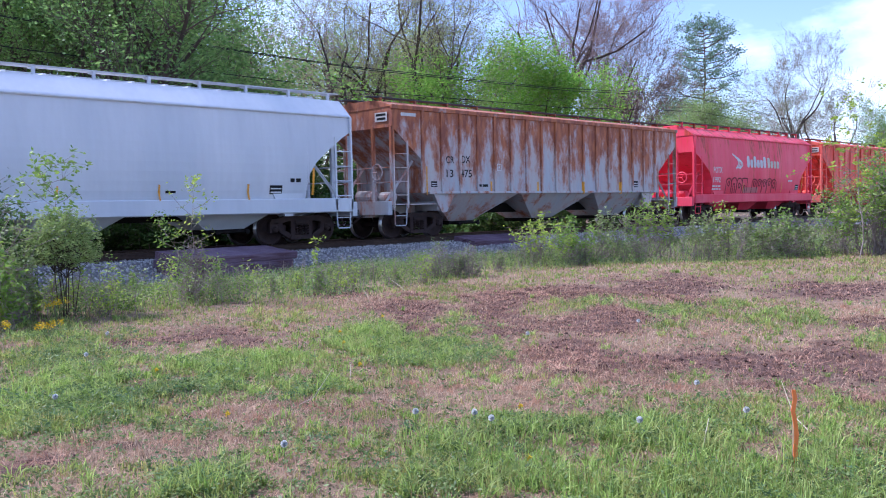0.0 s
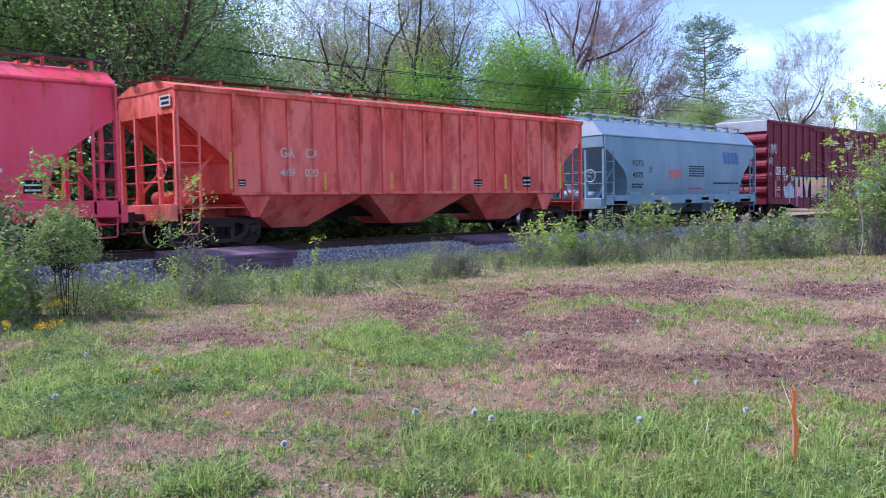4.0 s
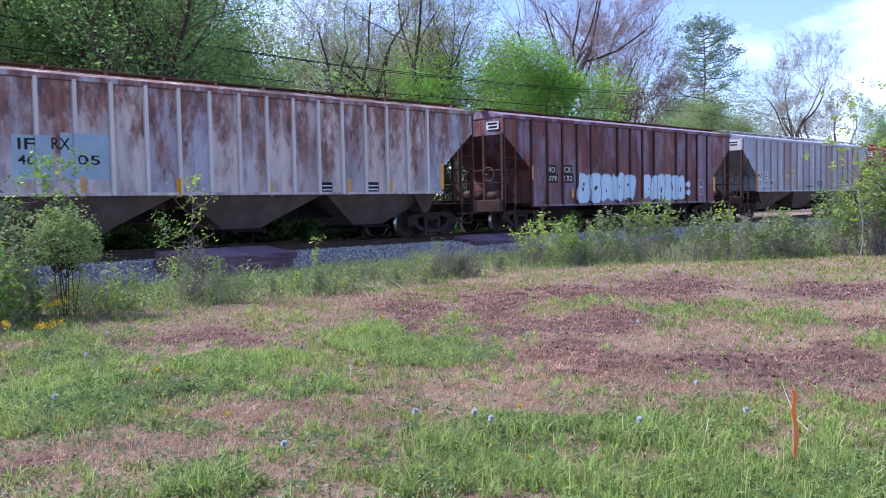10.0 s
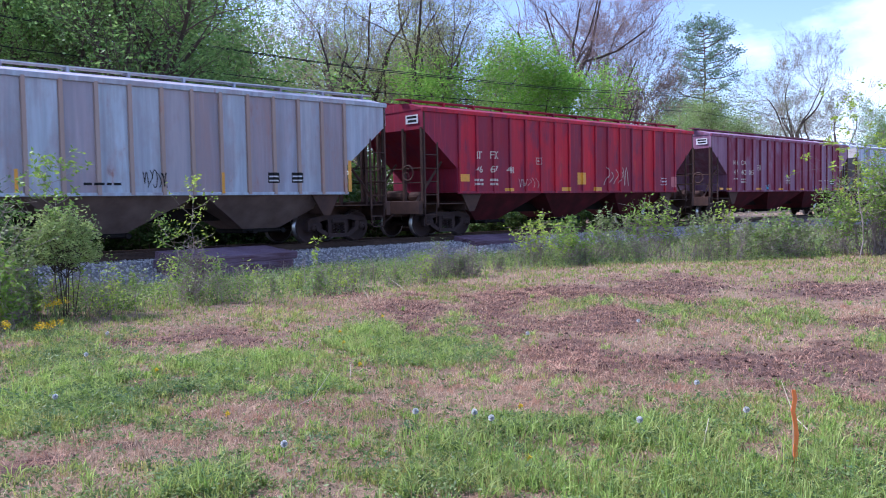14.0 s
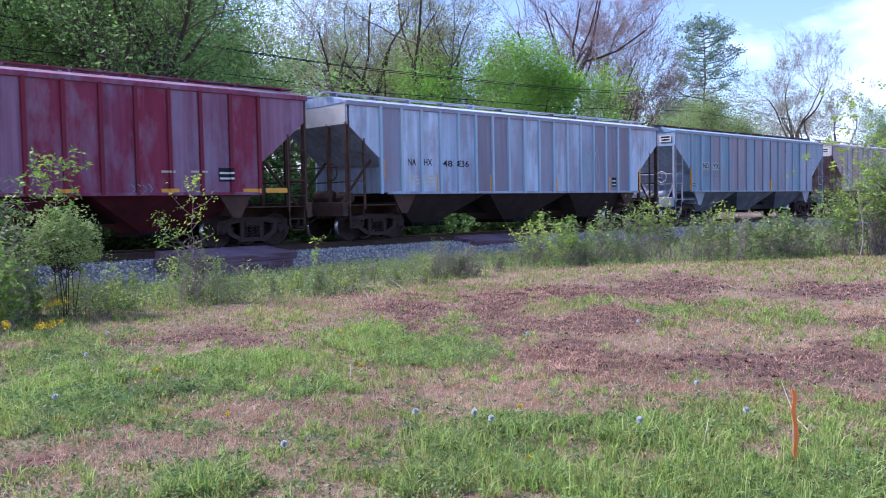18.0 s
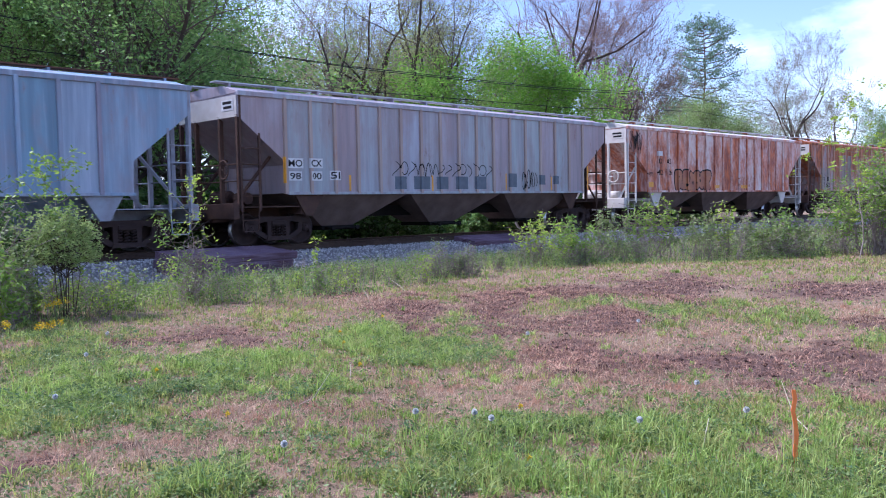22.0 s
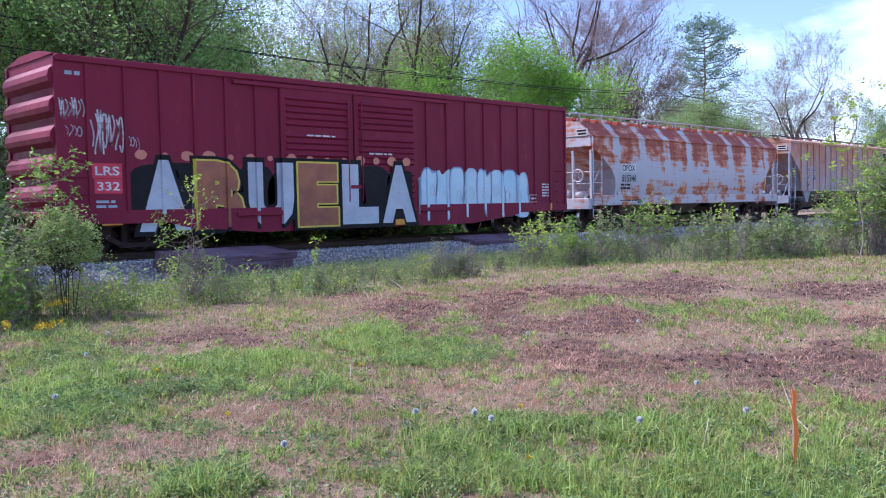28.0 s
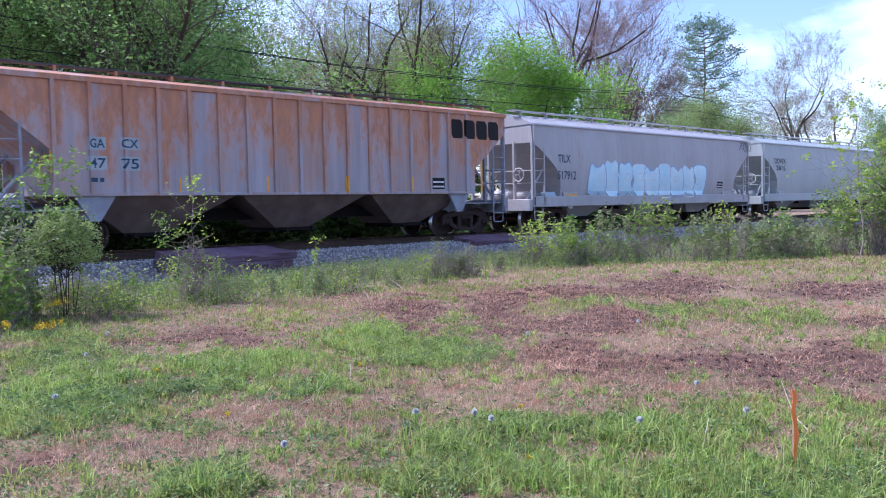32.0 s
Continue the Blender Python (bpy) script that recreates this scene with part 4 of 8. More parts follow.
def bolster_mesh():
    g = Geo()
    g.slab(-0.20, 0.20, -0.95, 0.95, 0.50, 0.76, 0.03)
    g.lathe([(0.0, 0.0), (0.2, 0.0), (0.2, 0.1), (0.0, 0.1)], 16)
    for s in (-1, 1):
        g.box(s * 0.43 - 0.05, s * 0.43 + 0.05, -0.80, 0.80, 0.34, 0.44)
        for t in (-1, 1):
            g.slab(s * 0.43 - 0.07, s * 0.43 + 0.05, t * 0.75 - 0.07, t * 0.75 + 0.07, 0.28, 0.56, 0.02)
    g.box(-0.5, 0.5, -0.12, 0.12, 0.26, 0.31)
    return mesh_of("truck", g, TRUCK_STEEL)


def coupler_mesh():
    g = Geo()
    g.slab(-0.72, 0.15, -0.10, 0.10, 0.76, 0.94, 0.02)
    g.prism([(-0.72, -0.14), (-0.98, -0.17), (-1.04, -0.05), (-0.93, 0.0), (-1.02, 0.10), (-0.90, 0.17), (-0.72, 0.14)], "z", 0.70, 0.99)
    g.box(-0.66, -0.60, -0.2, 0.2, 0.58, 0.76)
    g.tube([(-0.1, -0.28, 0.78), (-0.5, -0.3, 0.55), (-0.85, -0.2, 0.42), (-1.0, -0.1, 0.55)], 0.022, 6)
    return mesh_of("coupler", g, TRUCK_STEEL)


WHEEL_ME, SIDE_ME, BOLSTER_ME, COUPLER_ME = wheel_mesh(), side_frame_mesh(), bolster_mesh(), coupler_mesh()
FLIP = Matrix.Diagonal((1, -1, 1, 1))
HALF = pose(0, 0, 0, 0, 0, 180)


def running_gear(thing, length, inset=1.5):
    for x in (inset, length - inset):
        truck = part("truck", BOLSTER_ME, None, thing, "dark cast-steel freight truck", pose(x, 0, 0))
        part("side_frame", SIDE_ME, None, truck, "cast side frame with coil springs")
        part("side_frame", SIDE_ME, None, truck, "", HALF)
        for a in (-0.89, 0.89):
            w = part("wheelset", WHEEL_ME, None, truck, "steel wheels with polished treads", pose(a, 0, WHEEL_R))
            wheelsets.append((w, a))
    part("coupler", COUPLER_ME, None, thing, "rusty knuckle coupler", pose(0, 0, 0))
    part("coupler", COUPLER_ME, None, thing, "", pose(length, 0, 0) @ HALF)


def loft(stations, side, roof):
    """The skin of a body: at each station (x, lower edge) the outline runs up one side, over the roof and down the other."""
    g, rows = Geo(), []
    for x, zb in stations:
        zt = roof[0][1]
        n = 10
        near = [(-side(zb + (zt - zb) * k / n), zb + (zt - zb) * k / n) for k in range(n + 1)]
        over = [(-y, z) for y, z in roof[1:]]
        back = [(y, z) for y, z in reversed(roof[1:-1])] if roof[-1][0] == 0 else [(y, z) for y, z in reversed(roof[1:])]
        ring = near + over + back + [(-y, z) for y, z in reversed(near)]
        rows.append([(x, y, z) for y, z in ring])
    m = len(rows[0])
    for r in rows:
        g.v += r
    for i in range(len(rows) - 1):
        for k in range(m):
            g.f.append((i * m + k, i * m + (k + 1) % m, (i + 1) * m + (k + 1) % m, (i + 1) * m + k))
    g.f += [tuple(range(m)), tuple(range((len(rows) - 1) * m, len(rows) * m))]
    return g


def bay_mesh(w_top, w_low, half_top, z_top, z_low, mat):
    """A hopper bay: a funnel that narrows to its outlet."""
    g = Geo()
    top = [(-w_top, -half_top), (w_top, -half_top), (w_top, half_top), (-w_top, half_top)]
    low = [(-w_low, -0.62), (w_low, -0.62), (w_low, 0.62), (-w_low, 0.62)]
    v = [(x, y, z_top) for x, y in top] + [(x, y, z_low) for x, y in low]
    g.add(v, [(0, 1, 2, 3), (7, 6, 5, 4)] + [(i, 4 + i, 4 + (i + 1) % 4, (i + 1) % 4) for i in range(4)])
    return mesh_of("hopper_bay", g, mat)


def gate_mesh():
    g = Geo()
    g.slab(-0.62, 0.62, -0.70, 0.70, 0.36, 0.48, 0.015)
    g.box(-0.5, 0.5, -1.02, -0.70, 0.40, 0.44)
    g.tube([(-0.55, -1.0, 0.42), (0.55, -1.0, 0.42)], 0.03, 8)
    for x in (-0.45, 0.45):
        g.lathe([(0.0, -1.06), (0.07, -1.06), (0.07, -0.98), (0.0, -0.98)], 8, (x, 0, 0.42))
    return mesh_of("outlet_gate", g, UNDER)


GATE_ME = gate_mesh()


def roof_walk(thing, length, z, mat, post_mat, eave_z, n):
    """The running board along the roof, on brackets, with hatch covers beneath."""
    for s in (-1, 1):
        g = Geo()
        for k in range(3):
            y = s * (0.50 + 0.11 * k)
            g.box(-0.15, length + 0.15, y - 0.045, y + 0.045, z, z + 0.035)
        part("running_board", g, mat, thing, "long metal grating walkway")
    me = mesh_of("bracket", Geo().prism([(-0.80, z - 0.34), (-0.73, z - 0.34), (-0.71, z - 0.07), (-0.5, z - 0.03), (-0.5, z), (-0.80, z)], "x", -0.03, 0.03), post_mat)
    for k in range(n):
        x = 0.25 + (length - 0.5) * k / (n - 1)
        part("bracket", me, None, thing, "", pose(x, 0, 0))
        part("bracket", me, None, thing, "", pose(x, 0, 0) @ HALF)
    hatch = Geo().prism([(-0.34, z - 0.26), (-0.30, z - 0.16), (-0.2, z - 0.11), (0.2, z - 0.11), (0.30, z - 0.16), (0.34, z - 0.26)], "x", -0.62, 0.62)
    for x in (-0.45, 0.45):
        hatch.box(x - 0.04, x + 0.04, -0.40, 0.40, z - 0.20, z - 0.085)
    me = mesh_of("roof_hatch", hatch, post_mat)
    for k in range(10):
        part("roof_hatch", me, None, thing, "", pose(1.0 + (length - 2.0) * k / 9, 0, 0))


class Skin:
    """The near side of a car: its sheet, and the ribs that stand out of it."""

    def __init__(self, y, ribs, half, proud, doors=()):
        self.y, self.ribs, self.half, self.proud, self.doors = y, ribs, half, proud, doors

    def at(self, x, z):
        for a, b, out in self.doors:
            if a <= x <= b:
                return self.y - out
        if any(abs(x - r) < self.half for r in self.ribs):
            return self.y - self.proud
        return self.y(z) if callable(self.y) else self.y

    def cuts(self, x0, x1):
        for r in self.ribs:
            for e in (-self.half - 0.006, -self.half + 0.006, self.half - 0.006, self.half + 0.006):
                if x0 < r + e < x1:
                    yield r + e
        for a, b, _ in self.doors:
            for e in (a - 0.003, a + 0.003, b - 0.003, b + 0.003):
                if x0 < e < x1:
                    yield e


def paint_on(thing, name, me, mat, lift=0.004, label=""):
    """Lays a flat mesh, drawn in x and z, on the side of a car as a film of paint that follows the ribs."""
    skin = SKINS[thing.name]
    bm = bmesh.new()
    bm.from_mesh(me)
    xs = [v.co.x for v in bm.verts]
    for c in skin.cuts(min(xs), max(xs)):
        bmesh.ops.bisect_plane(bm, geom=bm.verts[:] + bm.edges[:] + bm.faces[:], dist=1e-5, plane_co=(c, 0, 0), plane_no=(1, 0, 0))
    if callable(skin.y):
        for k in range(1, 12):
            z = 1.2 + 0.25 * k
            bmesh.ops.bisect_plane(bm, geom=bm.verts[:] + bm.edges[:] + bm.faces[:], dist=1e-5, plane_co=(0, 0, z), plane_no=(0, 0, 1))
    for v in bm.verts:
        v.co.y = skin.at(v.co.x, v.co.z) - lift
    bm.to_mesh(me)
    bm.free()
    me.materials.clear()
    me.materials.append(mat)
    return part(name, me, None, thing, label)


def flat_text(body, x0, x1, z0, z1, bold=0.0):
    """Letters that fill the given box."""
    co, faces = GLYPHS[body, bold]
    me = bpy.data.meshes.new("lettering")
    me.from_pydata([(x0 + a * (x1 - x0), 0, z0 + b * (z1 - z0)) for a, b in co], [], faces)
    return me


def flat_shape(outlines):
    """Flat polygons in x and z."""
    me = bpy.data.meshes.new("shape")
    v, f = [], []
    for o in outlines:
        f.append(tuple(range(len(v), len(v) + len(o))))
        v += [(x, 0, z) for x, z in o]
    me.from_pydata(v, [], f)
    bm = bmesh.new()
    bm.from_mesh(me)
    bmesh.ops.triangulate(bm, faces=bm.faces)
    bm.to_mesh(me)
    bm.free()
    return me


def rect(x0, x1, z0, z1):
    return [(x0, z0), (x1, z0), (x1, z1), (x0, z1)]


def ribbon(points, w):
    """A stroke of paint: quads along a line."""
    out = []
    for (xa, za), (xb, zb) in zip(points, points[1:]):
        d = math.hypot(xb - xa, zb - za) or 1e-6
        nx, nz = -(zb - za) / d * w / 2, (xb - xa) / d * w / 2
        ex, ez = (xb - xa) / d * w * 0.3, (zb - za) / d * w * 0.3
        out.append([(xa - nx - ex, za - nz - ez), (xb - nx + ex, zb - nz + ez), (xb + nx + ex, zb + nz + ez), (xa + nx - ex, za + nz - ez)])
    return out


def scrawl(n, x0, x1, z0, z1, seed, w):
    """A spray-can tag: n looping strokes from left to right."""
    rnd, out = random.Random(seed), []
    for k in range(n):
        a, b = x0 + (x1 - x0) * k / n, x0 + (x1 - x0) * (k + 1.15) / n
        kind = rnd.randint(0, 3)
        pts = []
        h0, h1 = z0 + rnd.uniform(0, 0.25) * (z1 - z0), z1 - rnd.uniform(0, 0.25) * (z1 - z0)
        for i in range(13):
            t = i / 12
            if kind == 0:
                pts.append((a + (b - a) * (0.5 - 0.45 * math.cos(5.6 * t)), h0 + (h1 - h0) * (0.5 + 0.5 * math.sin(5.6 * t))))
            elif kind == 1:
                pts.append((a + (b - a) * t, h0 + (h1 - h0) * abs(math.sin(math.pi * (1.5 * t + 0.5)))))
            elif kind == 2:
                pts.append((a + (b - a) * (0.2 + 0.6 * abs(math.sin(2.6 * t))), h1 - (h1 - h0) * t))
            else:
                pts.append((a + (b - a) * (0.5 + 0.4 * math.sin(4.7 * t)), h1 - (h1 - h0) * t))
        out += ribbon(pts, w)
    return out


def lobes(n, x0, x1, z0, z1, seed, spiky=False, power=0.6):
    """The puffed or jagged letter forms of a throw-up."""
    rnd, out = random.Random(seed), []
    for k in range(n):
        w = (x1 - x0) / n
        cx, cz = x0 + w * (k + 0.5), (z0 + z1) / 2 + rnd.uniform(-0.08, 0.08) * (z1 - z0)
        rx, rz = w * 0.64, (z1 - z0) * rnd.uniform(0.40, 0.52)
        tilt = rnd.uniform(-0.25, 0.25)
        pts = []
        m = 10 if spiky else 22
        for i in range(m):
            a = 2 * math.pi * i / m
            q = 1.0 if not spiky else (1.0 if i % 2 else 0.72) * rnd.uniform(0.9, 1.12)
            c, s = math.cos(a), math.sin(a)
            px, pz = abs(c) ** power * math.copysign(1, c) * rx * q, abs(s) ** power * math.copysign(1, s) * rz * q
            if not spiky:
                px *= 1 + 0.10 * math.sin(3 * a + k)
            pts.append((min(max(cx + px + tilt * pz, x0), x1), min(max(cz + pz, z0 - 0.02), z1 + 0.05)))
        out.append(pts)
    return out


def jagged(n, x0, x1, z0, z1, seed, by=0.0):
    """One body of paint with a toothed top and foot: the letters of a wild piece run into each other."""
    rnd = random.Random(seed)
    h, m = z1 - z0, 3 * n
    top = [(x0 + (x1 - x0) * (i + rnd.uniform(-0.3, 0.3)) / m, z1 - h * (rnd.uniform(0.0, 0.10) if i % 2 else rnd.uniform(0.10, 0.28)) + by) for i in range(m + 1)]
    foot = [(x0 + (x1 - x0) * (i + rnd.uniform(-0.3, 0.3)) / m, z0 + h * (rnd.uniform(0.0, 0.06) if i % 2 else rnd.uniform(0.06, 0.2)) - by) for i in range(m + 1)]
    return [[(xa - (by if i == 0 else 0) + (by if i == m - 1 else 0) * 0, za), (xb + (by if i == m - 1 else 0), zb), (xd + (by if i == m - 1 else 0), zd), (xc - (by if i == 0 else 0), zc)]
            for i, ((xc, zc), (xd, zd), (xb, zb), (xa, za)) in enumerate(zip(top, top[1:], foot[1:], foot))]


def grown(outlines, by):
    """The same shapes, fatter by that much."""
    res = []
    for o in outlines:
        cx, cz = sum(p[0] for p in o) / len(o), sum(p[1] for p in o) / len(o)
        r = []
        for x, z in o:
            d = math.hypot(x - cx, z - cz) or 1
            r.append((x + (x - cx) / d * by, z + (z - cz) / d * by))
        res.append(r)
    return res


def fat_letters(n, x0, x1, z0, z1, seed):
    """Puffed letter bodies that lean on each other: for each an outline and its counters."""
    rnd, out = random.Random(seed), []
    w, h = (x1 - x0) / n, z1 - z0
    for k in range(n):
        cx, cz = x0 + w * (k + 0.5), (z0 + z1) / 2 + rnd.uniform(-0.04, 0.04) * h
        rx, rz, lean, flare = w * rnd.uniform(0.52, 0.60), h * rnd.uniform(0.44, 0.50), rnd.uniform(-0.12, 0.12), rnd.uniform(-0.18, 0.18)
        dents = [(rnd.choice((0.0, math.pi, 0.5 * math.pi, 1.5 * math.pi)) + rnd.uniform(-0.3, 0.3), rnd.uniform(0.18, 0.38)) for _ in range(2)]
        pts = []
        for i in range(32):
            a = 2 * math.pi * i / 32
            q = 1.0
            for at_a, deep in dents:
                gap = abs((a - at_a + math.pi) % (2 * math.pi) - math.pi)
                q -= deep * math.exp(-(gap / 0.22) ** 2)
            c, d = math.cos(a), math.sin(a)
            pz = math.copysign(abs(d) ** 0.55, d) * rz * q
            px = math.copysign(abs(c) ** 0.55, c) * rx * q * (1 - flare * pz / rz)
            pts.append((cx + px + lean * pz, cz + pz))
        holes = []
        for _ in range(rnd.randint(0, 2)):
            hx, hz, r = cx + rnd.uniform(-0.12, 0.12) * w, cz + rnd.uniform(-0.22, 0.22) * h, rnd.uniform(0.05, 0.09)
            holes.append([(hx + r * w * math.cos(t), hz + r * h * math.sin(t)) for t in [0.7 * i for i in range(9)]])
        out.append((pts, holes))
    return out


def arches(n, x0, x1, z0, z1, seed):
    """Open letters drawn with a single line: tall arches with loops in them, each one a line."""
    rnd, out = random.Random(seed), []
    w, h = (x1 - x0) / n, z1 - z0
    for k in range(n):
        a, b, top = x0 + w * (k + 0.04), x0 + w * (k + 1.02), z1 - rnd.uniform(0, 0.12) * h
        square = rnd.random() < 0.3
        bend = 0.02 if square else 0.30
        line = [(a, z0)] + [((a + b) / 2 - (b - a) / 2 * math.cos(t * math.pi / 8), top - bend * h + bend * h * math.sin(t * math.pi / 8)) for t in range(9)] + [(b, z0 + rnd.uniform(0, 0.25) * h)]
        out.append(line)
        cx, cz, r = (a + b) / 2, z0 + h * rnd.uniform(0.35, 0.65), rnd.uniform(0.16, 0.24)
        if rnd.random() < 0.7:
            out.append([(cx + r * w * math.cos(t * 0.6), cz + 0.8 * r * h * math.sin(t * 0.6)) for t in range(12)])
        else:
            out.append([(cx - r * w, z0), (cx - 0.6 * r * w, cz), (cx + 0.6 * r * w, cz), (cx + r * w, z0)])
    return out


def spikes(n, x0, x1, z0, z1, seed):
    """Slanting sharp letter strokes of a wild piece, one outline each."""
    rnd, out = random.Random(seed), []
    w, h = (x1 - x0) / n, z1 - z0
    for k in range(n):
        a, b = x0 + w * (k + 0.0), x0 + w * (k + 1.0)
        lo, hi, sl = z0 + rnd.uniform(0.0, 0.16) * h, z1 - rnd.uniform(0.0, 0.22) * h, rnd.uniform(-0.10, 0.28) * w
        out.append([(a, lo), (a + 0.45 * w, lo + rnd.uniform(0.0, 0.1) * h), (b - 0.06 * w, lo - 0.03 * h), (b - 0.1 * w + 0.5 * sl, (lo + hi) / 2 + rnd.uniform(-0.08, 0.08) * h), (b + sl, hi - rnd.uniform(0, 0.15) * h),
                    (a + 0.55 * w + sl, hi - rnd.uniform(0.05, 0.15) * h), (a + 0.3 * w + sl, hi + 0.05 * h), (a + 0.05 * w + 0.6 * sl, (lo + hi) / 2 + 0.1 * h)])
    return out


def emblem_block(a, b, z0, z1):
    """A plain stout block with cut corners that stands for a piece of a company emblem."""
    w, h = b - a, z1 - z0
    return [(a, z0 + 0.2 * h), (a + 0.18 * w, z0), (b - 0.05 * w, z0), (b, z0 + 0.15 * h), (b, z1 - 0.2 * h), (b - 0.18 * w, z1), (a + 0.05 * w, z1), (a, z1 - 0.15 * h)]


SKINS = {}


def mark(thing, rows):
    """Paints markings and graffiti on the near side; each row: kind, text or count, x0, x1, z0, z1, paint."""
    for i, (kind, body, x0, x1, z0, z1, mat) in enumerate(rows):
        sd, mat = int(1000 * x0) + i, PAINTS[mat]
        if kind == "text":
            paint_on(thing, "lettering", flat_text(body, x0, x1, z0, z1, 0.012), mat, 0.006, "stencilled car markings")
        elif kind in ("box", "boxr", "boxd", "boxg", "boxs"):
            back = {"box": WHITE, "boxr": BOXRED, "boxd": BLACKISH, "boxg": GREYPATCH, "boxs": GREYPATCH}[kind]
            mx, mz = (0.0, 0.0) if kind in ("box", "boxs", "boxg") else (0.03, 0.03)
            paint_on(thing, "marking_panel", flat_shape([rect(x0 - mx, x1 + mx, z0 - mz, z1 + mz)]), back, 0.004)
            ix, iz = 0.06 * (x1 - x0), 0.14 * (z1 - z0)
            paint_on(thing, "lettering", flat_text(body, x0 + ix, x1 - ix, z0 + iz, z1 - iz, 0.015), mat, 0.007, "stencilled car markings")
        elif kind == "tape":
            paint_on(thing, "reflector", flat_shape([rect(x0, x1, z0, z1)]), mat, 0.006, "upright yellow reflector strip")
        elif kind == "patch":
            paint_on(thing, "reflector" if mat is YELLOW else "paint_patch", flat_shape([rect(x0, x1, z0, z1)]), mat, 0.005, "yellow reflector strip" if mat is YELLOW else "painted-over patch")
        elif kind == "plate":
            paint_on(thing, "stencil_panel", flat_shape([rect(x0, x1, z0, z1)]), mat, 0.005, "small black stencil panel")
            h = (z1 - z0) / 5
            paint_on(thing, "stencil", flat_shape([rect(x0 + 0.03, x1 - 0.03, z0 + h * (2 * k + 0.8), z0 + h * (2 * k + 1.5)) for k in range(2)]), WHITE, 0.007)
        elif kind == "frame":
            t = 0.022
            paint_on(thing, "stencil", flat_shape([rect(x0, x1, z0, z0 + t), rect(x0, x1, z1 - t, z1), rect(x0, x0 + t, z0, z1), rect(x1 - t, x1, z0, z1), rect(x0 + 0.08, x1 - 0.08, (z0 + z1) / 2 - 0.03, (z0 + z1) / 2 + 0.03)]), mat, 0.006)
        elif kind == "bars":
            rnd, shapes = random.Random(sd), []
            n = max(1, int((z1 - z0) / 0.10))
            for k in range(n):
                a = x0
                top = z1 - (z1 - z0) * k / n
                while a < x1 - 0.05:
                    b = min(x1, a + rnd.uniform(0.1, 0.32))
                    shapes.append(rect(a, b, top - 0.55 * (z1 - z0) / n, top))
                    a = b + 0.05
            paint_on(thing, "stencil", flat_shape(shapes), mat, 0.006, "small unreadable stencil lines")
        elif kind == "brand":
            n = int(body)
            w = (x1 - x0) / n
            for k in range(n):
                paint_on(thing, "emblem", flat_shape([emblem_block(x0 + w * (k + 0.04), x0 + w * (k + 0.93), z0, z1)]), mat, 0.006, "company emblem block")
        elif kind == "word":
            # a row of plain rounded blocks for a company word
            w = (x1 - x0) / len(body)
            for k, c in enumerate(body):
                top = z1 if c == "t" else z0 + 0.70 * (z1 - z0)
                cx, cz, rx, rz = x0 + w * (k + 0.5), (z0 + top) / 2, 0.40 * w, (top - z0) / 2
                o = [(cx + rx * math.copysign(abs(math.cos(t * 0.3491)) ** 0.5, math.cos(t * 0.3491)), cz + rz * math.copysign(abs(math.sin(t * 0.3491)) ** 0.5, math.sin(t * 0.3491))) for t in range(18)]
                paint_on(thing, "emblem", flat_shape([o]), mat, 0.006, "rounded block of a company emblem")
        elif kind == "swoosh":
            shapes = []
            for k in range(4):
                w = (x1 - x0)
                pts = [(x0 + w * (0.02 + 0.14 * k) + 0.55 * w * math.sin(t / 8 * 2.6), z1 - 0.05 * k - (z1 - z0 - 0.05 * k) * t / 8) for t in range(9)]
                shapes += ribbon(pts, 0.07)
            paint_on(thing, "emblem", flat_shape(shapes), mat, 0.006, "company emblem as plain strokes")
        elif kind == "scrawl":
            paint_on(thing, "graffiti", flat_shape(scrawl(int(body), x0, x1, z0, z1, sd, min(0.032, 0.05 * (z1 - z0)))), mat, 0.007, "sprayed graffiti tag")
        elif kind == "blobs":
            o = lobes(int(body), x0, x1, z0, z1, sd, True)
            paint_on(thing, "graffiti", flat_shape(grown(o, 0.04)), BLACK, 0.005, "sprayed graffiti piece")
            paint_on(thing, "graffiti_fill", flat_shape(o), mat, 0.008)
        elif kind == "wild":
            n, deep = int(body), mat is CYAN
            paint_on(thing, "graffiti", flat_shape(jagged(n, x0 - 0.1, x1, z0, z1 - 0.1, sd, 0.03)), CYAN_DEEP if deep else PALEBLUE, 0.003, "sprayed ground of a graffiti piece with jagged edges")
            if deep:
                letters = spikes(n + 3, x0, x1, z0, z1, sd)
            else:
                letters = [o for o, _ in fat_letters(n, x0, x1, z0, z1, sd)]
            for k, o in enumerate(letters):
                paint_on(thing, "graffiti", flat_shape([o]), mat, 0.006 + 0.0006 * (k % 3), "sprayed letter of a wild piece")
                paint_on(thing, "graffiti_stroke", flat_shape(ribbon(o + o[:1], 0.05)), BLUE if deep else (PALEWHITE if k % 2 else BLUE_HAZE), 0.010)
            for k, o in enumerate(arches(n, x0 + 0.2, x1 - 0.2, z0 + 0.3, z1 - 0.25, sd + 3)[1::2]):
                paint_on(thing, "graffiti_shine", flat_shape(ribbon(o, 0.035)), PALEWHITE if deep else WHITE, 0.013)
        elif kind == "wildw":
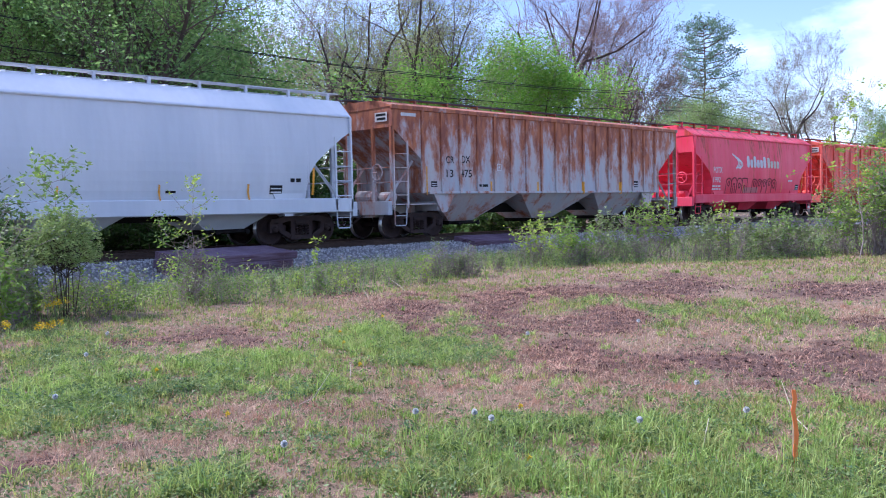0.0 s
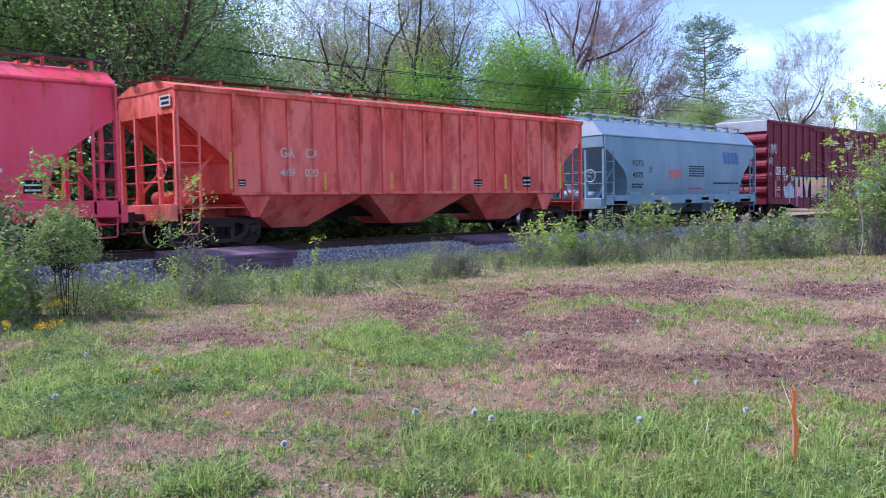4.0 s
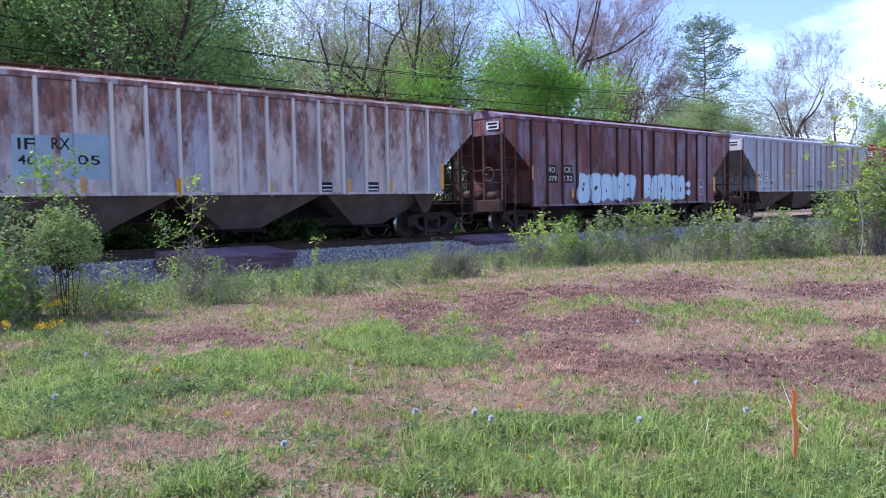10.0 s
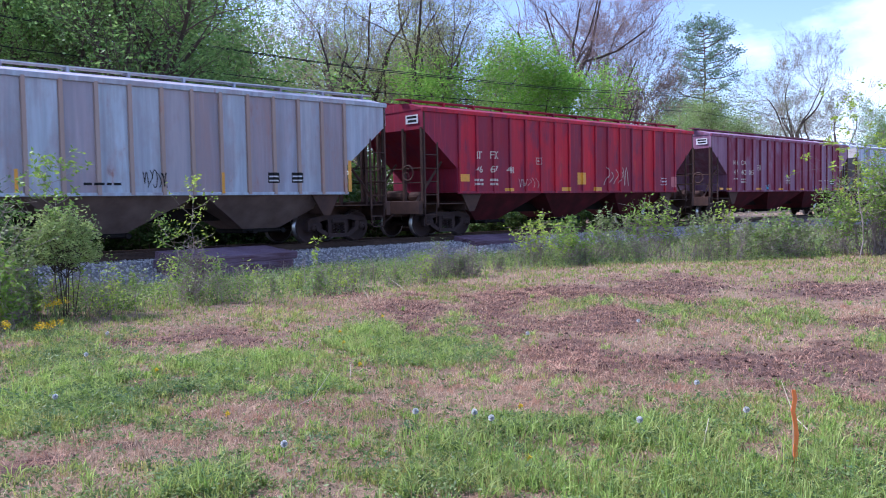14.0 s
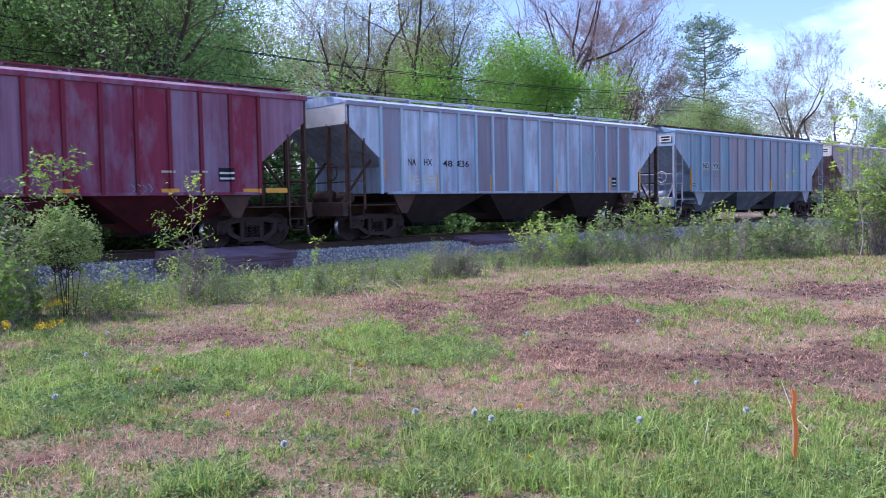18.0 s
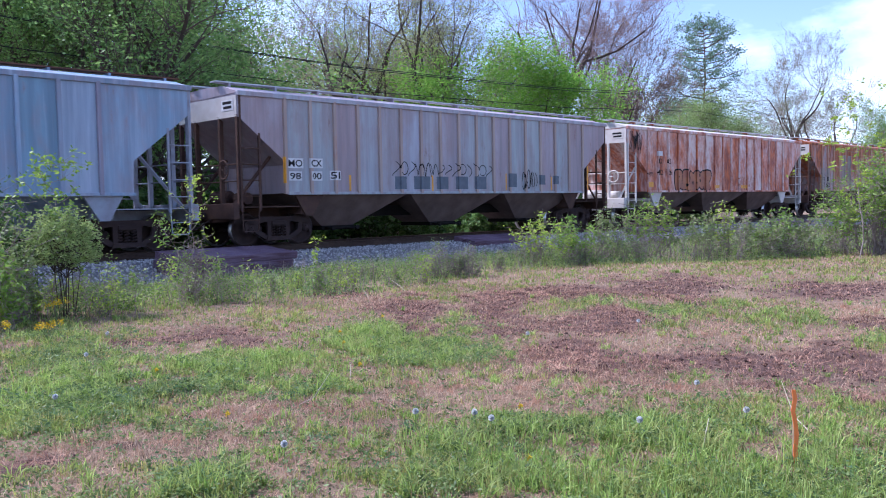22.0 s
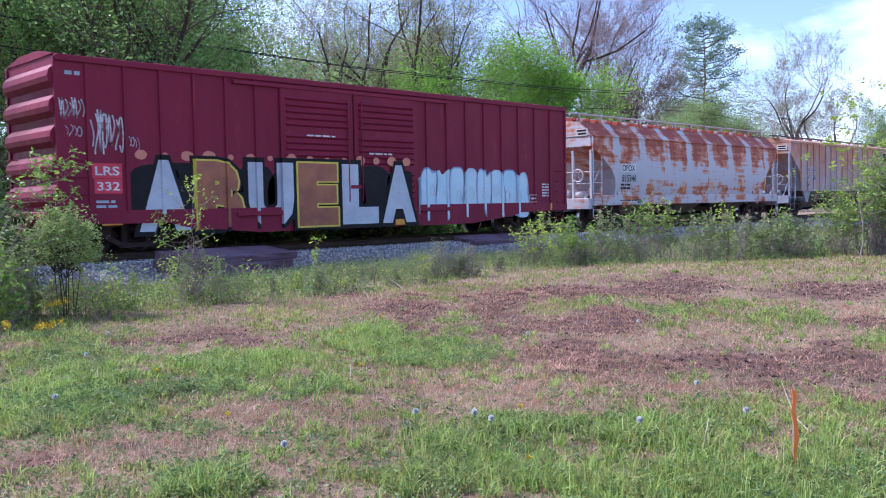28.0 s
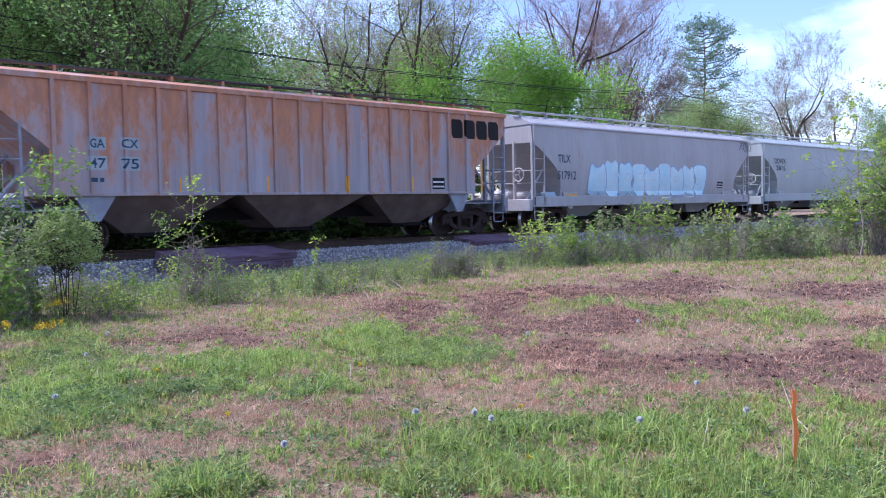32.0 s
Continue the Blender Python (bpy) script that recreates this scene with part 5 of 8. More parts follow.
            for k, (o, holes) in enumerate(fat_letters(int(body), x0, x1, z0, z1, sd)):
                paint_on(thing, "graffiti", flat_shape([o]), mat, 0.005 + 0.0006 * (k % 2), "white sprayed throw-up letter with rounded edges")
                paint_on(thing, "graffiti_stroke", flat_shape(ribbon(o + o[:1], 0.035)), PALEBLUE, 0.009)
                for q in holes:
                    paint_on(thing, "graffiti_gap", flat_shape([q]), BLACKISH, 0.010)
        elif kind == "arches":
            for o in arches(int(body), x0, x1, z0, z1, sd):
                paint_on(thing, "graffiti", flat_shape(ribbon(o, 0.045)), mat, 0.007, "single-line sprayed graffiti letter")
        elif kind == "dots":
            for k in range(2):
                cz = z0 + (z1 - z0) * (0.28 + 0.44 * k)
                paint_on(thing, "graffiti", flat_shape([[((x0 + x1) / 2 + 0.5 * (x1 - x0) * math.cos(t * 0.4488), cz + 0.19 * (z1 - z0) * math.sin(t * 0.4488)) for t in range(14)]]), mat, 0.006, "round sprayed dot")
        elif kind == "RCAN":
            for k, (o, holes) in enumerate(fat_letters(5, x0, x1, z0, z1, sd)):
                paint_on(thing, "graffiti_shadow", flat_shape(grown([o], 0.07)), BLACK, 0.003, "dark ground of a sprayed letter")
                paint_on(thing, "graffiti", flat_shape([o]), UMBER, 0.006 + 0.0006 * (k % 2), "brown sprayed graffiti letter")
                for q in holes:
                    paint_on(thing, "graffiti_gap", flat_shape([q]), BLACK, 0.009)
        elif kind in ("HYPE", "ABUELA"):
            n = len(body)
            w = (x1 - x0) / n
            fills = {"HYPE": [SUNSET, SUNSET, SUNSET, SUNSET], "ABUELA": [SILVER, UMBER, SILVER, UMBER, SILVER, SILVER]}[kind]
            if kind == "ABUELA":
                paint_on(thing, "graffiti", flat_shape(lobes(9, x0 - 0.1, x1 - 0.2, z0 + 0.15, z1 - 0.1, sd)), BLACK, 0.003, "black shadow of the graffiti piece")
                bub = []
                rnd = random.Random(5)
                for k in range(15):
                    cx, r = x0 + (x1 - x0) * (k + 0.3) / 15, rnd.uniform(0.09, 0.2)
                    bub.append([(cx + r * math.cos(a * 0.6), z1 + 0.06 + rnd.uniform(-0.01, 0.01) + 0.75 * r * math.sin(a * 0.6)) for a in range(10)])
                paint_on(thing, "graffiti", flat_shape(bub), CORAL, 0.004, "coral sprayed bubbles")
            else:
                paint_on(thing, "graffiti", flat_shape(jagged(5, x0 - 0.25, x1 + 0.35, z0, z1 + 0.12, sd, 0.05)), TEAL, 0.002, "teal and black ground of the graffiti piece")
                paint_on(thing, "graffiti_ground", flat_shape(jagged(5, x0 - 0.2, x1 + 0.15, z0 - 0.02, z1 + 0.06, sd)), BLACK, 0.004)
            for k, ch in enumerate(body):
                a, b = x0 + w * (k + 0.02), x0 + w * (k + 0.98)
                rim = BLUE_HAZE if kind == "HYPE" else (YELLOWPAINT if fills[k] is UMBER else BLACK)
                paint_on(thing, "graffiti", flat_text(ch, a - 0.10, b + 0.10, z0 - 0.06, z1 + 0.08, 0.12), BLACK, 0.006 + 0.0005 * k, "large sprayed graffiti letter")
                paint_on(thing, "graffiti_rim", flat_text(ch, a - 0.01, b + 0.01, z0, z1, 0.095), rim, 0.0105)
                paint_on(thing, "graffiti_fill", flat_text(ch, a + 0.05, b - 0.05, z0 + 0.05, z1 - 0.05, 0.075), fills[k], 0.014)


def ends(thing, length, eave, paint, trim, sill_z=1.05, deep=0.3):
    """Platforms, posts, braces, ladders and brake gear at both ends of a hopper."""
    for s, m in ((0, Matrix.Identity(4)), (1, pose(length, 0, 0) @ HALF)):
        g = Geo()
        g.slab(-0.18, 0.0, -1.5, 1.5, sill_z - deep, sill_z + 0.12, 0.015)
        g.box(-0.12, 2.6, -0.36, 0.36, sill_z - 0.38, sill_z - 0.02)
        g.box(0.0, 2.2, -1.42, 1.42, sill_z, sill_z + 0.03)
        part("end_platform", g, trim, thing, "steel end sill and platform", m)
        for y in (-1.47, -0.62, 0.62, 1.47):
            me = Geo().box(-0.02, 0.09, y - 0.045, y + 0.045, sill_z, eave - 0.55)
            part("end_post", me, paint, thing, "", m)
        g = Geo()
        for y in (-1.1, 1.1):
            g.tube([(0.05, y, sill_z + 0.05), (1.3, y, 2.5)], 0.05, 4)
        g.tube([(0.03, -1.5, 2.2), (0.03, 1.5, 2.2)], 0.02, 5)
        g.tube([(0.03, -1.5, 1.75), (0.03, 1.5, 1.75)], 0.02, 5)
        part("end_rail", g, trim, thing, "", m)
        g = Geo().prism([(1.75, sill_z + 0.37), (2.75, sill_z + 0.37), (2.35, sill_z - 0.25), (2.12, sill_z - 0.25)], "y", -1.5, -1.42)
        g.prism([(1.75, sill_z + 0.37), (2.75, sill_z + 0.37), (2.35, sill_z - 0.25), (2.12, sill_z - 0.25)], "y", 1.42, 1.5)
        g.box(2.0, 2.4, -1.42, 1.42, sill_z - 0.2, sill_z + 0.1)
        part("bolster_bracket", g, trim, thing, "", m)
        for t in (-1, 1):
            side = m if t < 0 else m @ FLIP
            g = Geo()
            for x in (0.05, 0.62):
                g.box(x - 0.03, x + 0.03, -1.56, -1.51, sill_z - 0.1, eave - 0.02 if x < 0.3 else 3.02)
            for k in range(4):
                g.tube([(0.05, -1.56, 1.35 + 0.42 * k), (0.62, -1.56, 1.35 + 0.42 * k)], 0.016, 5)
            part("ladder", g, trim, thing, "side ladder with round rungs", side)
            g = Geo().tube([(0.08, -1.5, sill_z), (0.10, -1.5, 0.46), (0.14, -1.5, 0.42), (0.52, -1.5, 0.42), (0.56, -1.5, 0.46), (0.60, -1.5, sill_z)], 0.018, 5)
            g.tube([(0.1, -1.5, 0.72), (0.58, -1.5, 0.72)], 0.014, 5)
            part("step", g, trim, thing, "bent steel sill step", side)
        if s == 0:
            g = Geo().lathe([(0.24, -0.015), (0.27, 0.0), (0.24, 0.015), (0.21, 0.0), (0.24, -0.015)], 18)
            for k in range(3):
                a = 2 * math.pi * k / 3
                g.tube([(0, 0, 0), (0.24 * math.cos(a), 0, 0.24 * math.sin(a))], 0.014, 4)
            part("brake_wheel", g, trim, thing, "round hand-brake wheel", pose(-0.12, -0.95, 2.05, 0, 0, 90))
            g = Geo().lathe([(0.0, -0.3), (0.16, -0.3), (0.18, -0.2), (0.18, 0.2), (0.12, 0.28), (0.0, 0.28)], 14)
            part("brake_cylinder", g, trim, thing, "air brake cylinder", pose(0.8, -0.35, sill_z + 0.25, 0, 0, 0))
            part("air_reservoir", Geo().lathe([(0.0, -0.5), (0.14, -0.48), (0.2, -0.38), (0.2, 0.38), (0.14, 0.48), (0.0, 0.5)], 14), trim, thing, "air tank", pose(0.7, 0.5, sill_z + 0.28, 0, 0, 0))


def hopper(label, u, length, paint, kind="rib", trim=None, rib_mat=None, roof_mat=None, under=None, eave=4.03, crown=4.28, walk_z=4.385,
           first=1.6, bays=3, sill=None, end_paint=None, end_label=None, walk_mat=None, sill_z=1.05, cut=None, brackets=12, gear=None, low=1.43, skip=(), pitch=0.847):
    thing = tagged(new("covered_hopper"), label, "hopper car", "freight cars of the train")
    thing.location = (u, 0, 0)
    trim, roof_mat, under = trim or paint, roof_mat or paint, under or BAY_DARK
    if kind == "rib":
        side = lambda z: 1.55
        st = [(0, 3.42), (1.52, 2.2), (1.54, low), (length - 1.54, low), (length - 1.52, 2.2), (length, 3.42)]
        roof = [(1.55, eave), (1.50, eave + 0.04), (0.8, crown - 0.02), (0, crown)]
    else:
        low = 1.27
        side = lambda z: 1.44 + 0.13 * math.sin(math.pi * min(1, max(0, (z - low) / (eave - low))) ** 0.8)
        cut = cut or [(0, 3.2), (0.35, 3.0), (0.85, 2.65), (1.3, 2.3), (1.55, 1.95), (1.62, 1.6), (1.64, low)]
        st = cut + [(length - x, z) for x, z in reversed(cut)]
        roof = [(1.44, eave), (1.40, eave + 0.05), (0.95, crown - 0.07), (0.5, crown), (0, crown)]
    part("body", loft(st, side, roof), paint, thing, "weathered steel hopper body")
    # roof skin lies over the body's top
    g = Geo()
    rr = [(-y, z + 0.012) for y, z in roof] + [(y, z + 0.012) for y, z in reversed(roof[:-1])]
    g.prism([(y * 1.01, z) for y, z in rr] + [(0, eave - 0.02)], "x", -0.02, length + 0.02)
    part("roof", g, roof_mat, thing, "arched steel roof")
    roof_walk(thing, length, walk_z, walk_mat or trim, trim, eave, brackets)
    if kind == "rib":
        me = mesh_of("rib", Geo().prism([(-0.055, -1.55), (-0.045, -1.615), (0.045, -1.615), (0.055, -1.55)], "z", low - 0.03, eave - 0.03), rib_mat or paint)
        short = mesh_of("rib", Geo().prism([(-0.055, -1.55), (-0.045, -1.615), (0.045, -1.615), (0.055, -1.55)], "z", 3.0, eave - 0.03), rib_mat or paint)
        places = [first + pitch * k for k in range(int((length - 1.5 - first) / pitch) + 1)]
        for k, x in enumerate(places):
            if k in skip:
                continue
            part("rib", me, None, thing, "", pose(x, 0, 0))
            part("rib", me, None, thing, "", pose(x, 0, 0) @ FLIP)
        sheet = mesh_of("side_sheet", Geo().box(0.06, pitch - 0.06, -1.5545, -1.54, low + 0.02, eave - 0.08), paint)
        for x in places[:-1]:
            o = part("side_sheet", sheet, None, thing, "", pose(x, 0, 0))
            part("side_sheet", sheet, None, thing, "", pose(x, 0, 0) @ FLIP)
        SKINS[thing.name] = Skin(-1.5545, [x for k, x in enumerate(places) if k not in skip], 0.05, 0.0605)
        for s in (-1, 1):
            y = s * 1.555
            part("top_chord", Geo().slab(-0.03, length + 0.03, y - 0.05, y + 0.05, eave - 0.07, eave + 0.06, 0.012), trim, thing)
            part("side_sill", Geo().slab(1.50, length - 1.50, y - 0.04, y + 0.04, low - 0.05, low + 0.03, 0.01), trim, thing)
    else:
        SKINS[thing.name] = Skin(lambda z: -1.555 if z < low else -side(z) - 0.004, [], 0.0, 0.0)
        for s in (-1, 1):
            y = s * 1.50
            part("side_sill", Geo().slab(0.0, length, y - 0.06, y + 0.05, sill_z - 0.17, sill_z + 0.23, 0.025), sill or trim, thing, "deep pressed side sill")
            part("eave_rail", Geo().tube([(0.0, s * 1.46, eave), (length, s * 1.46, eave)], 0.035, 6), trim, thing)
    # bays and centre sill
    span = (length - 3.3) / bays
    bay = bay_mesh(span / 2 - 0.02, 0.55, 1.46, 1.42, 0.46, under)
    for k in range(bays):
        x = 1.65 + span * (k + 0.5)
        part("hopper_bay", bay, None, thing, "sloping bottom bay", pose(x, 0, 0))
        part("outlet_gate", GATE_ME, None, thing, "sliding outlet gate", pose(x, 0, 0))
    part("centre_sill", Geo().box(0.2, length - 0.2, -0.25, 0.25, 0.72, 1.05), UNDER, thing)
    gear = gear or (SHADED_GRIME if kind == "rib" else trim)
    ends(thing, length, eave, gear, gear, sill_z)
    if end_label:
        part("end_stencil", Geo().box(-0.030, -0.024, -1.36, -0.80, 3.60, 3.88), end_label, thing, "pale stencil panel on the end")
        part("stencil", Geo().box(-0.034, -0.031, -1.30, -0.86, 3.77, 3.84).box(-0.034, -0.031, -1.30, -0.90, 3.65, 3.72), BLACK, thing)
    if end_paint:
        part("end_sheet", Geo().box(-0.020, -0.006, -1.50, 1.50, 3.42, eave - 0.05), end_paint, thing, "pale painted end sheet")
    running_gear(thing, length)
    cars.append((thing, u))
    return thing


def boxcar(label, u, length, paint, roof_mat, top, low=0.72, ribs=(), door=(7.0, 11.5), louvre=False, cap=False):
    thing = tagged(new("boxcar"), label, "boxcar", "freight cars of the train")
    thing.location = (u, 0, 0)
    w = 1.47
    g = Geo().prism([(-w, low + 0.25), (-w, top), (-0.6, top + 0.13), (0.6, top + 0.13), (w, top), (w, low + 0.25)], "x", 0.0, length)
    part("body", g, paint, thing, "riveted steel boxcar body")
    for s in (-1, 1):
        part("top_chord", Geo().slab(-0.02, length + 0.02, s * w - 0.06, s * w + 0.06, top - 0.10, top + 0.05, 0.015), paint, thing)
        sill = [(0.0, 1.05), (0.0, low + 0.03), (2.6, low), (3.1, low - 0.12), (5.2, low - 0.32), (length - 5.2, low - 0.32), (length - 3.1, low - 0.12), (length - 2.6, low), (length, low + 0.03), (length, 1.05)]
        part("side_sill", Geo().prism(sill, "y", s * (w + 0.0), s * (w + 0.035)), paint, thing, "deep fish-belly side sill")
    rib = mesh_of("rib", Geo().prism([(-0.05, -w), (-0.035, -w - 0.05), (0.035, -w - 0.05), (0.05, -w)], "z", low + 0.25, top - 0.1), paint)
    for x in ribs:
        if door[0] - 0.1 < x < door[1] + 0.1:
            continue
        part("rib", rib, None, thing, "", pose(x, 0, 0))
        part("rib", rib, None, thing, "", pose(x, 0, 0) @ FLIP)
    panel = Geo()
    n = 13
    for k in range(n):
        x0 = length * k / n
        panel.prism([(-w + 0.02, top + 0.055), (-0.6, top + 0.19), (0.6, top + 0.19), (w - 0.02, top + 0.055), (0, top + 0.05)], "x", x0 + 0.03, x0 + length / n - 0.03)
        panel.prism([(-w, top + 0.06), (-0.6, top + 0.225), (0.6, top + 0.225), (w, top + 0.06), (0, top + 0.05)], "x", x0 - 0.03, x0 + 0.03)
    part("roof", panel, roof_mat, thing, "pale galvanised ridged roof")
    # doors with rails
    a, b = door
    for s in (-1, 1):
        y = s * (w + 0.03)
        mid = (a + b) / 2
        for x0, x1 in ((a, mid), (mid, b)):
            d = Geo().slab(x0 + 0.02, x1 - 0.02, y - 0.035, y + 0.035, low + 0.28, top - 0.22, 0.015)
            dd = part("door", d, paint, thing, "sliding plug door")
            g = Geo()
            if louvre:
                for lo, hi in ((low + 0.5, 2.1), (2.25, 3.1), (3.25, top - 0.38)):
                    nn = int((hi - lo) / 0.16)
                    for k in range(nn):
                        z = lo + (hi - lo) * k / nn
                        g.prism([(y + s * 0.035, z), (y + s * 0.085, z + 0.05), (y + s * 0.035, z + 0.11)], "x", x0 + 0.2, x1 - 0.2)
            else:
                for z in (1.35, 2.05, 2.75, 3.6, top - 0.5):
                    g.slab(x0 + 0.05, x1 - 0.05, y + s * 0.06 - 0.03, y + s * 0.06 + 0.03, z, z + 0.12, 0.012)
                for x in (x0 + 0.07, (x0 + x1) / 2, x1 - 0.07):
                    g.box(x - 0.035, x + 0.035, y + s * 0.06 - 0.022, y + s * 0.06 + 0.022, low + 0.4, top - 0.3)
            part("corrugation", g, paint, dd)
            g = Geo()
            for x in (mid - 0.25, mid + 0.25):
                g.tube([(x, y + s * 0.1, low + 0.45), (x, y + s * 0.1, top - 0.4)], 0.02, 6)
            g.box(mid - 0.2, mid + 0.2, y + s * 0.07, y + s * 0.12, 1.55, 1.65)
            if x0 == a:
                part("lock_bar", g, paint, dd)
        part("door_track", Geo().slab(a - 1.4, b + 1.4, y - 0.03 + s * 0.05, y + 0.03 + s * 0.05, low + 0.12, low + 0.24, 0.01), paint, thing)
        part("door_track", Geo().slab(a - 1.4, b + 1.4, y - 0.03 + s * 0.03, y + 0.03 + s * 0.03, top - 0.24, top - 0.14, 0.01), paint, thing)
    # corrugated ends
    for m in (Matrix.Identity(4), pose(length, 0, 0) @ HALF):
        g = Geo()
        step = (top - (1.65 if cap else 1.15)) / 5
        for k in range(5):
            z = 1.05 + step * k
            g.prism([(0.0, z + 0.10), (-0.13, z + 0.22), (-0.16, z + step * 0.5), (-0.13, z + step - 0.2), (0.0, z + step - 0.06)], "y", -w + 0.06, w - 0.06)
        g.box(-0.05, 0.03, -w - 0.01, -w + 0.07, 0.75, top)
        g.box(-0.05, 0.03, w - 0.07, w + 0.01, 0.75, top)
        part("end_panel", g, paint, thing, "corrugated steel end", m)
        if cap:
            part("end_cap", Geo().slab(-0.06, 0.0, -w + 0.05, w - 0.05, top - 0.52, top + 0.06, 0.02), GALVANISED, thing, "pale bare-metal sheet over the end", m)
        g = Geo()
        g.slab(-0.16, 0.0, -1.42, 1.42, 0.72, 1.05, 0.02)
        g.box(-0.3, 2.6, -0.3, 0.3, 0.62, 0.98)
        part("end_sill", g, paint, thing, "", m)
        for t in (Matrix.Identity(4), FLIP):
            lad = Geo()
            for k in range(4):
                z = 1.05 + 0.38 * k
                lad.tube([(0.12, -w - 0.005, z), (0.12, -w - 0.07, z), (0.58, -w - 0.07, z), (0.58, -w - 0.005, z)], 0.014, 5)
                lad.tube([(-0.01, -w + 0.12, z + 0.1), (-0.19, -w + 0.12, z + 0.1), (-0.19, -w + 0.55, z + 0.1), (-0.01, -w + 0.55, z + 0.1)], 0.014, 5)
            part("ladder", lad, paint, thing, "row of grab irons", m @ t)
            st = Geo().tube([(0.1, -w + 0.03, 0.8), (0.12, -w + 0.03, 0.40), (0.54, -w + 0.03, 0.40), (0.56, -w + 0.03, 0.8)], 0.018, 5)
            part("step", st, paint, thing, "bent steel sill step", m @ t)
    part("underframe", Geo().box(0.2, length - 0.2, -0.33, 0.33, 0.45, 1.0).box(1.0, length - 1.0, -1.3, 1.3, 0.92, 0.99), UNDER, thing, "dark centre sill")
    part("brake_cylinder", Geo().lathe([(0, -0.35), (0.2, -0.3), (0.2, 0.3), (0, 0.35)], 14), UNDER, thing, "air brake cylinder", pose(length * 0.4, -0.9, 0.72, 0, 0, 90))
    part("air_reservoir", Geo().lathe([(0, -0.5), (0.18, -0.42), (0.18, 0.42), (0, 0.5)], 14), UNDER, thing, "air tank", pose(length * 0.55, -0.9, 0.7, 0, 0, 90))
    SKINS[thing.name] = Skin(-w, [x for x in ribs if not a - 0.1 < x < b + 0.1], 0.045, 0.05, [(a, b, 0.14 if not louvre else 0.12)])
    running_gear(thing, length, 1.95)
    cars.append((thing, u))
    return thing

# ---- the cars in running order ----
P_A = car_paint("pale_grey_paint", (0.55, 0.58, 0.62), (0.62, 0.64, 0.67), 0.0, seed=1, dirt=0.12, gloss=0.4)
P_B = car_paint("grey_paint_heavy_rust", (0.46, 0.47, 0.50), (0.52, 0.47, 0.45), 0.37, 0.20, seed=2, dirt=0.25, beat=0.847, first=1.24, run=0.75, patch=0.9, rust_colour=(0.42, 0.13, 0.045), dark_rust=(0.22, 0.06, 0.03))
P_C = car_paint("bright_red_paint", (0.74, 0.045, 0.085), (0.80, 0.10, 0.15), 0.16, 0.10, seed=3, dirt=0.12, gloss=0.4, rust_colour=(0.46, 0.07, 0.015), run=0.12, patch=1.4)
P_D = car_paint("orange_rust_paint", (0.80, 0.115, 0.085), (0.80, 0.20, 0.15), 0.24, 0.10, seed=4, dirt=0.12, rust_colour=(0.50, 0.075, 0.022), dark_rust=(0.20, 0.022, 0.014), run=0.5, patch=0.35, stain=(0.36, 0.026, 0.020), stained=0.6)
P_E = car_paint("blue_grey_paint", (0.15, 0.25, 0.31), (0.21, 0.31, 0.37), 0.0, seed=5, dirt=0.2, gloss=0.42)
P_ER = car_paint("pale_blue_roof_paint", (0.38, 0.46, 0.52), (0.46, 0.53, 0.57), 0.0, seed=5.5, dirt=0.2, gloss=0.42)
P_F = car_paint("boxcar_red_paint", (0.130, 0.006, 0.017), (0.165, 0.011, 0.026), 0.05, seed=6, dirt=0.25)
P_G = car_paint("dirty_cream_paint", (0.72, 0.59, 0.53), (0.52, 0.43, 0.42), 0.30, 0.16, seed=7, dirt=0.5, rust_colour=(0.24, 0.10, 0.07), panel=0.85, other=(0.48, 0.34, 0.30), run=0.8, dark_rust=(0.09, 0.05, 0.05), third=(0.34, 0.36, 0.46), stain=(0.10, 0.09, 0.13), stained=0.62)
P_GR = car_paint("cream_rib_paint", (0.62, 0.57, 0.55), (0.55, 0.48, 0.45), 0.16, seed=7.5, dirt=0.25)
P_H = car_paint("brown_red_paint", (0.125, 0.036, 0.030), (0.21, 0.10, 0.10), 0.30, 0.0, seed=8, dirt=0.45, rust_colour=(0.32, 0.085, 0.022), panel=0.9, other=(0.28, 0.22, 0.29), run=0.5, dark_rust=(0.08, 0.026, 0.02), third=(0.11, 0.030, 0.026), stain=(0.36, 0.34, 0.46), stained=0.5)
P_HR = car_paint("dark_brown_rib_paint", (0.055, 0.018, 0.018), (0.085, 0.03, 0.03), 0.1, seed=8.5, dirt=0.3)
P_I = car_paint("dusty_lilac_grey_paint", (0.41, 0.45, 0.54), (0.36, 0.31, 0.34), 0.14, 0.0, seed=9, dirt=0.5, rust_colour=(0.28, 0.14, 0.11), panel=0.95, other=(0.31, 0.19, 0.18), run=0.6, dark_rust=(0.16, 0.10, 0.10), third=(0.47, 0.55, 0.62), stain=(0.30, 0.20, 0.19), stained=0.45)
P_IR = car_paint("dusty_rib_paint", (0.40, 0.31, 0.27), (0.34, 0.24, 0.20), 0.1, seed=9.5, dirt=0.3)
P_J = car_paint("patched_red_paint", (0.60, 0.018, 0.036), (0.44, 0.020, 0.042), 0.05, 0.0, seed=10, dirt=0.3, panel=0.9, other=(0.19, 0.022, 0.050), stain=(0.17, 0.026, 0.058), stained=0.9, third=(0.20, 0.022, 0.050))
P_K = car_paint("maroon_paint", (0.20, 0.022, 0.060), (0.22, 0.06, 0.12), 0.0, seed=11, dirt=0.35, panel=0.6, other=(0.23, 0.013, 0.036), third=(0.30, 0.22, 0.32), stain=(0.27, 0.26, 0.36), stained=0.42)
